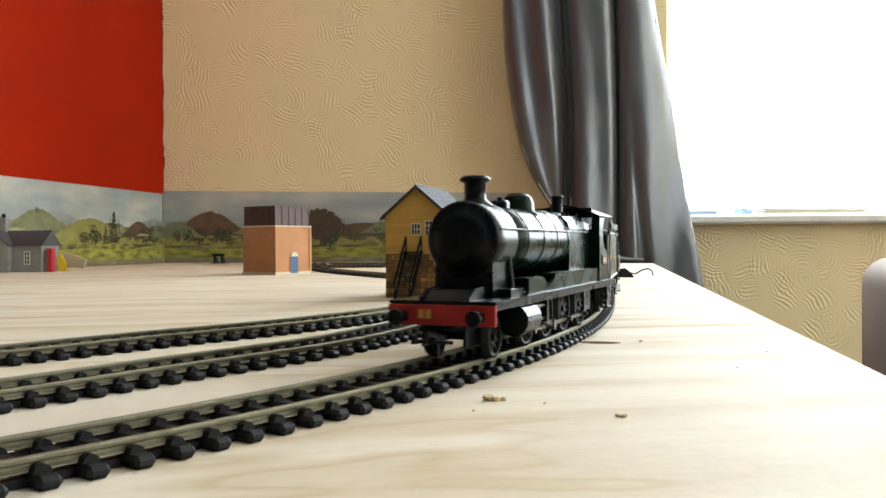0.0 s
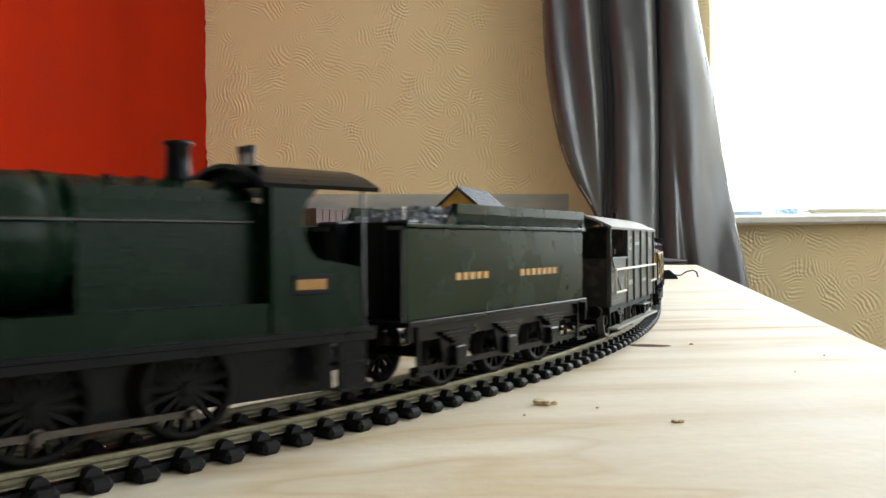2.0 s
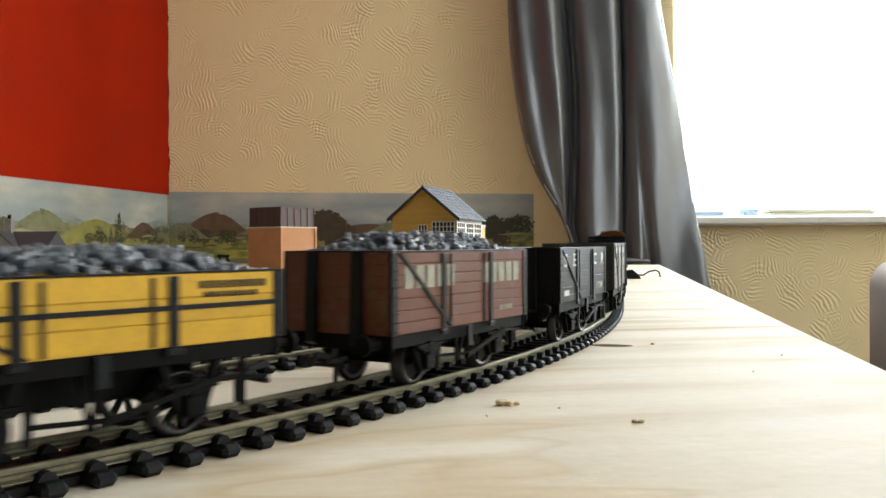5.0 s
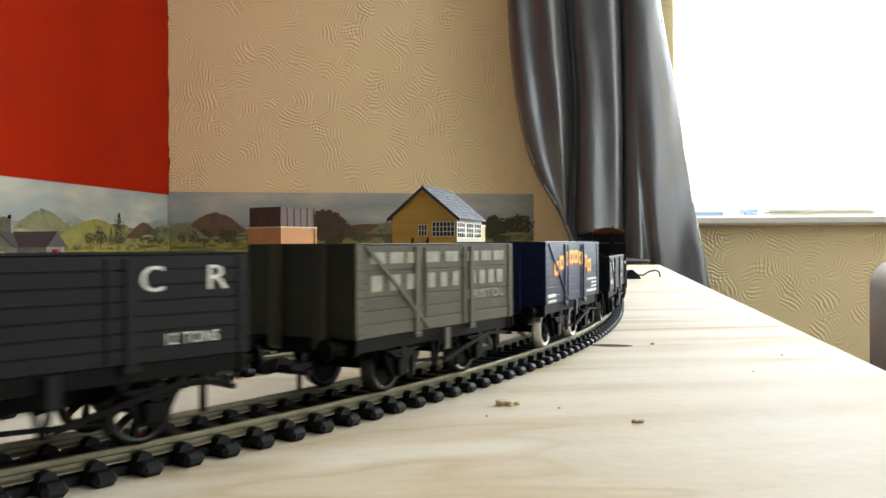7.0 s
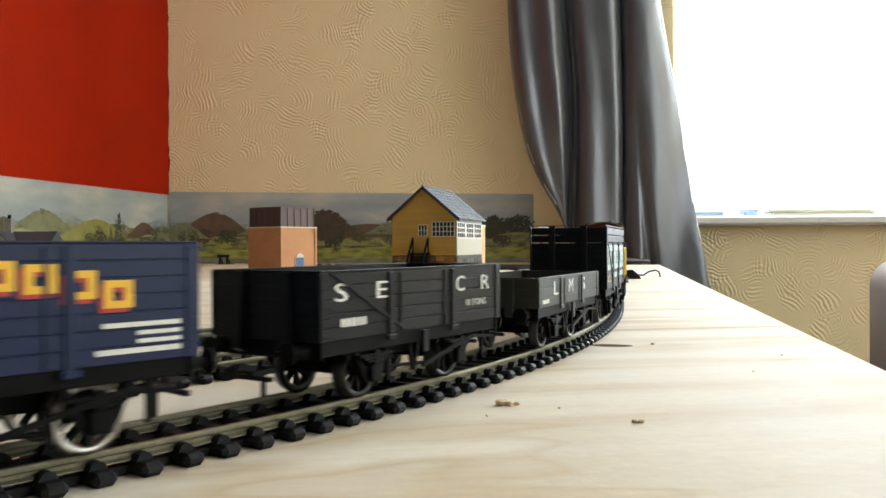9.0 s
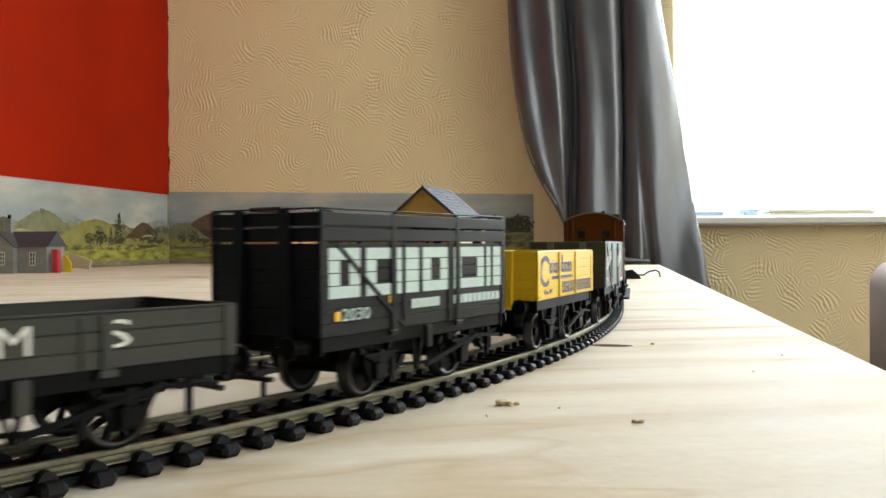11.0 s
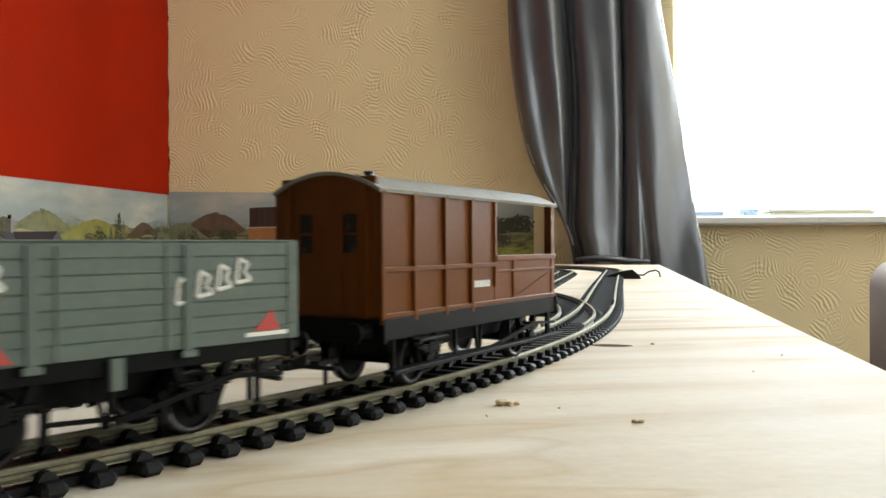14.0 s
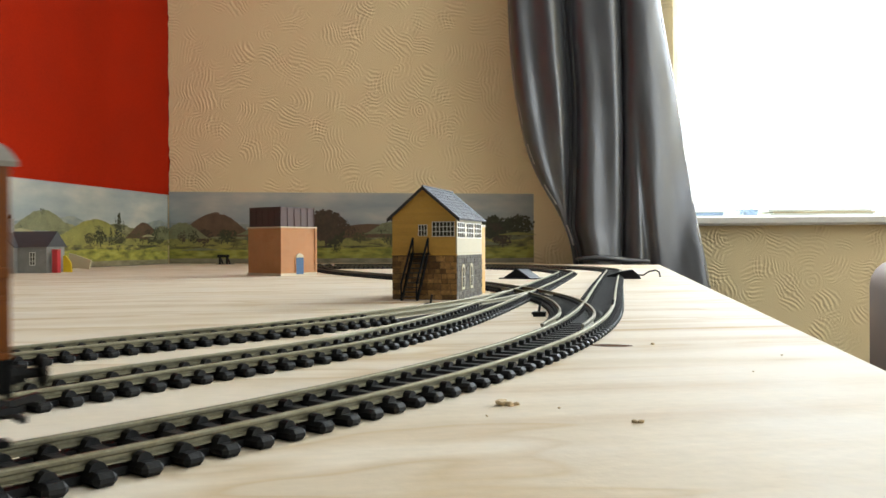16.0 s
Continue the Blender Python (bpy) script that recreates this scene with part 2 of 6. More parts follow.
def bm_tube(bm, pts, r, seg=8):
    for a, b in zip(pts, pts[1:]):
        bm_cyl(bm, a, b, r, seg=seg)


def mesh_of(name, bm, material, unit=0.001):
    bmesh.ops.recalc_face_normals(bm, faces=bm.faces)
    for v in bm.verts:
        v.co *= unit
    me = bpy.data.meshes.new(name)
    bm.to_mesh(me)
    bm.free()
    me.materials.append(material)
    return me


def part(name, bm, material, parent, label=""):
    ob = new(name, mesh_of(name, bm, material))
    ob.parent = parent
    if label:
        ob["label"] = label
    return ob


def boxpart(name, dims, material, parent, label="", bev=0.15):
    bm = bmesh.new()
    bm_box(bm, *dims, bev=bev)
    return part(name, bm, material, parent, label)


def thing(name, label, category, m=None, group="", kind=""):
    ob = new(name)
    ob.empty_display_size = 0.01
    if m is not None:
        ob.matrix_basis = m
    return tagged(ob, label, category, group, kind)


def structure(name, bm, material, label, m=None):
    ob = new(name, mesh_of(name, bm, material, 1.0))
    if m is not None:
        ob.matrix_basis = m
    return tagged(ob, label, name.split("_")[0], kind="structure")


# ---- the room ----
CORNER = Vector((-0.6335, 1.95))
LEFT_DIR = Vector((-0.0995, -0.55)).normalized()     # the left-hand wall leans out of square
FLOOR_Z, CEIL_Z = -0.82, 1.55


def frame_parts(w, x0, x1, z0, z1, fy):
    """Frame and sill of a window in a wall whose face is y = 0, in the window's own space."""
    for name, d in (("frame_side", (x0, x0 + 0.035, fy, fy + 0.045, z0, z1)), ("frame_side", (x1 - 0.035, x1, fy, fy + 0.045, z0, z1)),
                    ("frame_top", (x0 + 0.036, x1 - 0.036, fy, fy + 0.045, z1 - 0.04, z1))):
        bm = bmesh.new()
        bm_box(bm, *[v * 1000 for v in d], bev=3)
        part(name, bm, GLOSS, w)
    bm = bmesh.new()
    bm_box(bm, (x0 - 0.035) * 1000, (x1 + 0.035) * 1000, -38, 165, (z0 - 0.02) * 1000, z0 * 1000 + 1, bev=5)
    part("window_sill", bm, GLOSS, w, "white gloss window sill")


def room():
    x0, x1, z0, z1 = WIN
    T = 0.24
    bm = bmesh.new()
    for a, b, c, d in ((-0.03, x0, FLOOR_Z, CEIL_Z), (x0, x1, FLOOR_Z, z0), (x0, x1, z1, CEIL_Z), (x1, 3.2, FLOOR_Z, CEIL_Z)):
        bm_box(bm, a, b, 0, T, c, d)
    structure("wall_back", bm, BEIGE, "beige embossed-paper wall with a wide window", WALL)
    end = CORNER + LEFT_DIR * 4.6
    nrm = Vector((LEFT_DIR.y, -LEFT_DIR.x))
    if nrm.x > 0:
        nrm = -nrm
    bm = bmesh.new()
    bm_prism(bm, [tuple(CORNER), tuple(end), tuple(end + nrm * 0.2), tuple(CORNER + nrm * 0.2)], FLOOR_Z, CEIL_Z, "z")
    # darkened beyond the red paper to cut bounce light
    structure("wall_left", bm, BOUNCE_CUT, "side wall beside the model railway, darkened out of view to cut bounce")
    bm = bmesh.new()
    far = CORNER + LEFT_DIR * 0.95
    bm_prism(bm, [tuple(CORNER - nrm * 0.001 + LEFT_DIR * 0.001), tuple(far - nrm * 0.001), tuple(far - nrm * 0.003), tuple(CORNER - nrm * 0.003 + LEFT_DIR * 0.001)], 0.158, CEIL_Z - 0.004, "z")
    structure("wall_covering", bm, RED, "red painted lining paper on the side wall")
    # the paper's torn edge laps round the corner on to the back wall
    bm = bmesh.new()
    zs = [0.167 + i * 0.008 for i in range(172)]
    rag = [0.004 + 0.0045 * noise.noise((z * 19, 2.0, 0)) + 0.003 * noise.noise((z * 70, 5.0, 0)) for z in zs]
    for y in (-0.0012, -0.0004):
        for i, z in enumerate(zs):
            bm.verts.new(WALL @ Vector((0.0005, y, z)))
            bm.verts.new(WALL @ Vector((max(0.001, rag[i]), y, z)))
    bm.verts.ensure_lookup_table()
    k = 2 * len(zs)
    for i in range(len(zs) - 1):
        a = 2 * i
        for q in ((a, a + 1, a + 3, a + 2), (k + a, k + a + 2, k + a + 3, k + a + 1), (a + 1, k + a + 1, k + a + 3, a + 3)):
            bm.faces.new([bm.verts[w] for w in q])
    structure("trim_red_paper", bm, RED, "torn edge of the red lining paper")
    # the white overcast sky beyond the glass
    m, t, b = nodes_of("overcast_sky")
    em = node(t, "Emission", {"Color": (0.97, 0.985, 1.0, 1), "Strength": 1.5})
    t.links.new(em.outputs[0], t.nodes["Material Output"].inputs[0])
    bm = bmesh.new()
    bm_box(bm, -2.0, 6.0, 2.0, 2.02, -2.0, 4.0)
    structure("backdrop_sky", bm, m, "plain white overcast sky outside the window", WALL)
    # right wall, out of view, with the opening added for the fill lamp
    bm = bmesh.new()
    a, b, c, d = FILL_WIN
    for y0, y1, p, q in ((-2.5, a, FLOOR_Z, CEIL_Z), (a, b, FLOOR_Z, c), (a, b, d, CEIL_Z), (b, 2.0, FLOOR_Z, CEIL_Z)):
        bm_box(bm, SIDE_X, SIDE_X + T, y0, y1, p, q)
    structure("wall_right", bm, BEIGE, "plain beige papered wall with an added fill-light opening")
    bm = bmesh.new()
    bm_box(bm, -1.8, SIDE_X + T, -2.7, -2.5, FLOOR_Z, CEIL_Z)
    # unseen; darkened to cut bounce light
    structure("wall_front", bm, BOUNCE_CUT, "unseen wall behind the camera, darkened to cut bounce light")
    bm = bmesh.new()
    bm_box(bm, -1.9, SIDE_X + 0.3, -2.7, 2.3, FLOOR_Z - 0.1, FLOOR_Z)
    structure("floor", bm, CARPET, "brown carpeted floor under the table")
    bm = bmesh.new()
    bm_box(bm, -1.9, SIDE_X + 0.3, -2.7, 2.3, CEIL_Z, CEIL_Z + 0.1)
    structure("ceiling", bm, CEIL, "white painted ceiling")
    w = tagged(new("window_1"), "wide bright window with a white gloss frame", "window", kind="structure")
    w.matrix_basis = WALL
    frame_parts(w, x0, x1, z0, z1, 0.12)
    # unseen window added around the fill lamp
    w2 = tagged(new("fill_window"), "unseen side window added for fill light, white gloss frame", "window", kind="structure")
    w2.matrix_basis = pose(SIDE_X, 0, 0, 0, 0, -90)
    frame_parts(w2, -FILL_WIN[1], -FILL_WIN[0], c, d, 0.12)


room()


# ---- the baseboard ----
def baseboard():
    e0, e1 = Vector((0.0845, 0.0)), Vector((0.4145, 1.62))   # its straight right-hand edge
    d = (e1 - e0).normalized()
    near = e0 - d * 1.2
    left = CORNER + LEFT_DIR * 3.1
    pts = [(CORNER.x + 0.012, CORNER.y - 0.012), tuple(e1), tuple(near), (left.x + 0.012, near.y)]
    bm = bmesh.new()
    bm_prism(bm, pts, -0.012, 0.0, "z")
    bmesh.ops.bevel(bm, geom=[e for e in bm.edges], offset=0.0008, segments=1, affect="EDGES")
    ob = new("baseboard", mesh_of("baseboard", bm, PLY, 1.0))
    tagged(ob, "pale plywood baseboard carrying the model railway", "baseboard", kind="structure")
    fr = thing("trestle", "softwood trestle frame under the plywood baseboard", "trestle")
    WOOD = plain("softwood", (0.42, 0.28, 0.15), 0.6, grain=300, blotch=20)
    for x, y in ((-500, 1600), (300, 1500), (-700, -700), (-220, -700)):
        boxpart("leg", (x, x + 45, y, y + 45, FLOOR_Z * 1000, -12), WOOD, fr, bev=2)


baseboard()


# ---- the tracks: plan curves in millimetres ----
RAIL_Z = 5.0
DS = 2.0


def main_line():
    """Centre line of the running track: s grows away from the camera, heading from +y towards +x."""
    s = np.arange(-900.0, 1900.0, DS)
    knots = [-900, -60, 60, 160, 260, 360, 460, 1010, 1040, 1640, 1660, 1900]
    bend = [-0.00163, -0.00163, -0.00159, -0.00151, -0.00108, -0.00037, 0.00002, 0.00002, -0.0027, -0.0027, 0, 0]
    th = np.cumsum(np.interp(s, knots, bend)) * DS
    th += 0.67632 - np.interp(0, s, th)
    x, y = np.cumsum(np.sin(th)) * DS, np.cumsum(np.cos(th)) * DS
    return s, x - np.interp(0, s, x) - 53.606, y - np.interp(0, s, y) + 164.537, th


S, PX, PY, TH = main_line()


def on_line(s):
    return np.array((np.interp(s, S, PX), np.interp(s, S, PY)))


def through_points(pts, deg, step=2.0):
    """A smooth curve x(y) through plan points, then as evenly spaced points."""
    p = np.array(pts, float)
    c = np.polyfit(p[:, 1], p[:, 0], deg)
    y = np.linspace(p[0, 1], p[-1, 1], 400)
    return even(np.c_[np.polyval(c, y), y], step)


def even(q, step=2.0):
    d = np.r_[0, np.cumsum(np.hypot(*np.diff(q, axis=0).T))]
    u = np.arange(0, d[-1], step)
    return np.c_[np.interp(u, d, q[:, 0]), np.interp(u, d, q[:, 1])]


def smooth_line(pts, step=2.0):
    """Rounded line through control points (three rounds of corner cutting)."""
    q = np.array(pts, float)
    for _ in range(4):
        a, b = q[:-1] * 0.75 + q[1:] * 0.25, q[:-1] * 0.25 + q[1:] * 0.75
        q = np.r_[q[:1], np.c_[a, b].reshape(-1, 2), q[-1:]]
    return even(q, step)


def side_of(c, off):
    t = np.gradient(c, axis=0)
    t /= np.hypot(*t.T)[:, None]
    return c + np.c_[t[:, 1], -t[:, 0]] * off, t


RAIL_SECTION = ((-0.55, 5.0), (0.55, 5.0), (0.75, 4.7), (0.7, 4.1), (0.3, 3.75), (0.25, 3.1), (1.1, 2.75), (1.1, 2.45), (-1.1, 2.45), (-1.1, 2.75), (-0.25, 3.1), (-0.3, 3.75), (-0.7, 4.1), (-0.75, 4.7))


def rail(c, off, parent, lo=0, hi=None, name="rail"):
    q, t = side_of(c, off)
    q, t = q[lo:hi:2], t[lo:hi:2]
    bm = bmesh.new()
    rings = [[bm.verts.new((p[0] + d[1] * a, p[1] - d[0] * a, z)) for a, z in RAIL_SECTION] for p, d in zip(q, t)]
    n = len(RAIL_SECTION)
    for r0, r1 in zip(rings, rings[1:]):
        for i in range(n):
            bm.faces.new((r0[i], r0[(i + 1) % n], r1[(i + 1) % n], r1[i]))
    bm.faces.new(rings[0])
    bm.faces.new(rings[-1][::-1])
    return part(name, bm, RAIL, parent)


def sleeper_mesh(half=16.2):
    bm = bmesh.new()
    bm_box(bm, -2.15, 2.15, -half, half, 0.02, 2.5, bev=0.85)
    for y in (-8.9, 8.9):
        for k in (-1, 1):
            bm_prism(bm, [(-1.7, 2.4), (1.7, 2.4), (1.1, 3.5), (0.4, 3.9), (-0.4, 3.9), (-1.1, 3.5)], y + k * 0.9, y + k * 2.9, "y")
    return mesh_of("sleeper", bm, SLEEPER)


SLEEPER_MESH = sleeper_mesh(14.9)
LONG_SLEEPER = sleeper_mesh(23.0)


def lay(c, label, pitch=8.2, skip=(), long_at=()):
    """Track along the plan curve c: two rails, a web strip under each, single sleepers."""
    tr = thing("railway_track", label, "railway track", group="tracks on the baseboard")
    rail(c, 8.9, tr)
    rail(c, -8.9, tr)
    t = np.gradient(c, axis=0)
    d = np.r_[0, np.cumsum(np.hypot(*np.diff(c, axis=0).T))]
    u = np.arange(4, d[-1] - 2, pitch)
    for a in u:
        x, y = np.interp(a, d, c[:, 0]), np.interp(a, d, c[:, 1])
        if any(lo < y < hi for lo, hi in skip):
            continue
        h = math.atan2(np.interp(a, d, t[:, 1]), np.interp(a, d, t[:, 0]))
        long = any(lo < y < hi for lo, hi in long_at)
        ob = new("sleeper", LONG_SLEEPER if long else SLEEPER_MESH)
        ob.parent = tr
        off = 5.0 if long else 0.0
        ob.matrix_basis = Matrix.Translation((x / 1000 - math.sin(h) * off / 1000, y / 1000 + math.cos(h) * off / 1000, 0)) @ Matrix.Rotation(h + random.uniform(-0.012, 0.012), 4, "Z")
    # the moulded strips that join the sleepers under each rail
    for off in (8.9, -8.9):
        q, _ = side_of(c, off)
        bm = bmesh.new()
        q = q[::3]
        tq = np.gradient(q, axis=0)
        tq /= np.hypot(*tq.T)[:, None]
        rings = [[bm.verts.new((p[0] + e[1] * a, p[1] - e[0] * a, z)) for a, z in ((-1.1, 0.2), (1.1, 0.2), (1.1, 1.7), (-1.1, 1.7))] for p, e in zip(q, tq)]
        for r0, r1 in zip(rings, rings[1:]):
            for i in range(4):
                bm.faces.new((r0[i], r0[(i + 1) % 4], r1[(i + 1) % 4], r1[i]))
        part("sleeper_web", bm, SLEEPER, tr)
    return tr


keep = (S > -420) & (S < 1760)
MAIN = np.c_[PX, PY][keep]
INNER = smooth_line([(-420, -130), (-270, 20), (-175, 123), (-111.5, 204), (-81.5, 250), (-45.5, 297), (-27, 334), (-2.4, 402), (16, 468), (32.2, 533), (57.5, 640), (83.5, 747), (152.5, 1060), (165, 1130), (150, 1290), (60, 1400), (-60, 1440), (-300, 1445)])
SIDING = smooth_line([(-470, -60), (-320, 95), (-200, 220), (-146, 288), (-112, 334), (-71, 378), (-31, 441), (12, 520), (40, 585), (57.5, 645)])
BRANCH = smooth_line([(52, 370), (68, 425), (76, 490), (78, 570), (68, 655), (45, 765), (6, 880), (-62, 1000), (-170, 1230), (-225, 1500), (-232, 1660)])

main_track = lay(MAIN, "curved main track, nickel silver rails on black sleepers")
inner_track = lay(INNER, "inner track curving beside the main line", skip=())
siding_track = lay(SIDING, "siding track joining the inner line at points", skip=((436, 700),), long_at=())
branch_track = lay(BRANCH, "branch track leaving the main line across the inner line", skip=((360, 400), (610, 700)))


def points_gear():
    """Point blades, check rails and operating levers."""
    for x, y, a in ((47, 470, 10), (91, 488, 14), (-14, 545, 16)):
        lv = thing("point_lever", "small black plastic point lever beside the track", "point lever", pose(x / 1000, y / 1000, 0, 0, 0, -a), group="point levers")
        boxpart("tie_bar", (2, 9, -1.0, 1.0, 1.0, 2.2), BLACK, lv)
        boxpart("base", (3, 10, -3, 3, 0, 2.6), BLACK, lv)
        bm = bmesh.new()
        bm_cyl(bm, (6, 0, 2), (7, 0, 8), 0.8, 0.6, seg=8)
        part("handle", bm, BLACK, lv)


points_gear()


# ---- rolling stock ----
def paint(name, col, rough=0.5, dust=(0.12, 0.1, 0.08), var=0.14, metal=0.0, spec=0.28, piece=0.06):
    return plain(name, col, rough, metal=metal, var=var, grain=1100, blotch=90, bump=0.12, dust=dust, spec=spec, piece=piece)


P_GREEN = paint("dark_green_enamel", (0.0022, 0.0115, 0.0055), 0.27, dust=(0.003, 0.010, 0.005), spec=0.12)
P_BLACK = paint("loco_black", (0.0035, 0.004, 0.0055), 0.30, dust=(0.005, 0.005, 0.006), spec=0.14)
P_CHASSIS = paint("chassis_black", (0.0042, 0.004, 0.004), 0.55, dust=(0.007, 0.006, 0.0055), spec=0.08)
P_RED = paint("buffer_beam_red", (0.34, 0.02, 0.015), 0.45, dust=(0.1, 0.02, 0.02))
P_GWGREY = paint("wagon_grey", (0.066, 0.066, 0.053), 0.55, dust=(0.048, 0.045, 0.034), spec=0.16)
P_ROOF = paint("weathered_roof_grey", (0.22, 0.208, 0.18), 0.6)
P_WHITE = paint("white_lining", (0.6, 0.57, 0.5), 0.6, dust=(0.3, 0.27, 0.22))
P_YELLOW = paint("ochre_yellow_paint", (0.62, 0.36, 0.025), 0.45, dust=(0.45, 0.26, 0.04))
P_BRIGHT = paint("bright_yellow_paint", (0.80, 0.52, 0.02), 0.38, dust=(0.7, 0.45, 0.03), var=0.05)
P_BROWN = paint("bauxite_brown_paint", (0.13, 0.045, 0.028), 0.5)
P_DKGREY = paint("slate_grey_paint", (0.0075, 0.008, 0.009), 0.42, dust=(0.011, 0.011, 0.011), spec=0.14)
P_GREY = paint("light_grey_paint", (0.068, 0.062, 0.044), 0.5, dust=(0.10, 0.085, 0.055), piece=0.3)
# the low wagon's own paint; also darkens two wagons' ends in place of shade
P_OLIVE_SHADE = paint("olive_grey_and_shaded_ends", (0.036, 0.036, 0.028), 0.55, dust=(0.05, 0.045, 0.035))
P_BLUE = paint("navy_blue_paint", (0.0055, 0.013, 0.052), 0.36, dust=(0.009, 0.016, 0.045))
P_COAL = paint("satin_black_paint", (0.007, 0.0078, 0.010), 0.40, dust=(0.012, 0.012, 0.014), spec=0.16)
P_SAGE = paint("sage_grey_paint", (0.10, 0.125, 0.105), 0.5, dust=(0.09, 0.1, 0.075))
P_RUST = paint("red_brown_van_paint", (0.125, 0.037, 0.005), 0.36, dust=(0.095, 0.03, 0.005), spec=0.12)
P_DKINT = paint("dark_interior", (0.02, 0.016, 0.013), 0.7)
GOLD = plain("gold_transfer", (0.46, 0.23, 0.05), 0.5, var=0.1, bump=0)
NAVY = plain("navy_ink", (0.02, 0.015, 0.10), 0.5, var=0.15, bump=0)
FADED = plain("faded_white_transfer", (0.26, 0.25, 0.20), 0.6, var=0.35, grain=600, blotch=250, bump=0)
WHITE = plain("white_transfer", (0.68, 0.67, 0.62), 0.55, var=0.15, bump=0)
PALE = plain("pale_green_transfer", (0.45, 0.56, 0.52), 0.55, var=0.12, bump=0)
AMBER = plain("yellow_transfer", (0.80, 0.45, 0.02), 0.5, var=0.1, bump=0)
SCARLET = plain("red_transfer", (0.42, 0.03, 0.02), 0.5, var=0.1, bump=0)
BRASS = plain("brass", (0.55, 0.36, 0.12), 0.3, metal=1.0, var=0.15)
WHEEL = plain("wheel_metal", (0.030, 0.028, 0.027), 0.36, metal=0.85, var=0.2)
WHEEL_FACE = plain("wheel_face_black", (0.005, 0.005, 0.005), 0.55, var=0.3, spec=0.10)
COAL = plain("coal", (0.085, 0.095, 0.115), 0.42, var=0.5, grain=500, bump=0.6, spec=0.7)


def text_mesh(txt, size, width=None):
    """Built-in font, flat letters in the xy plane centred on the origin, in millimetres."""
    cu = bpy.data.curves.new("t", "FONT")
    cu.body, cu.size, cu.align_x, cu.align_y, cu.resolution_u = txt, size, "CENTER", "CENTER", 3
    cu.extrude = 0.06
    ob = bpy.data.objects.new("t", cu)
    scene.collection.objects.link(ob)
    dg = bpy.context.evaluated_depsgraph_get()
    me = bpy.data.meshes.new_from_object(ob.evaluated_get(dg))
    bpy.data.objects.remove(ob)
    bpy.data.curves.remove(cu)
    return me


def lettering(txt, x, z, y, size, material, parent, name="lettering", wide=None, bold=0.0):
    """Writing on the side that faces +y; it reads towards -x."""
    me = text_mesh(txt, size)
    xs = [v.co.x for v in me.vertices]
    k = (wide / (max(xs) - min(xs))) if wide else 1.0
    me.transform(Matrix.Scale(0.001, 4) @ Matrix(((-k, 0, 0, x), (0, 0, 1, y), (0, 1, 0, z), (0, 0, 0, 1))))
    me.materials.clear()
    me.materials.append(material)
    ob = new(name, me)
    ob.parent = parent
    return ob


def bars(rows, y, material, parent, name="lettering_band", stroke=0.0):
    """Illegible or left-out writing: plain bars (x from, x to, z from, z to) just proud of the side."""
    if stroke:
        rows = [r for a, b, c, d in rows for r in ((a, a + stroke, c, d), (b - stroke, b, c, d), (a + stroke, b - stroke, c, c + stroke * 0.8), (a + stroke, b - stroke, d - stroke * 0.8, d))]
    bm = bmesh.new()
    for x0, x1, z0, z1 in rows:
        bm_box(bm, x0, x1, y, y + 0.1, z0, z1)
    return part(name, bm, material, parent)


def letter_bars(x0, x1, z0, z1, n, gap=0.3, arc=0.0):
    """n letter-wide blocks from x0 down to x1 (reading towards -x), raised along an arc."""
    out = []
    w = (x0 - x1) / n
    for i in range(n):
        a = x0 - i * w
        u = (i + 0.5) / n * 2 - 1
        dz = arc * (1 - u * u)
        out.append((a - w * (1 - gap), a, z0 + dz, z1 + dz))
    return out


def tyre_mesh(r, k):
    bm = bmesh.new()
    tread = [(r - 1.4, 0), (r + 0.55, 0), (r + 0.55, k * 0.6), (r, k * 0.9), (r - 0.1, k * 2.6), (r - 1.3, k * 2.7), (r - 1.4, k * 1.9)]
    rings = [[bm.verts.new((rr * math.sin(2 * math.pi * i / 28), h, rr * math.cos(2 * math.pi * i / 28))) for i in range(28)] for rr, h in tread]
    for p, q in zip(rings, rings[1:] + rings[:1]):
        for i in range(28):
            bm.faces.new((p[i], p[(i + 1) % 28], q[(i + 1) % 28], q[i])).smooth = True
    return bm


MESHES = {}


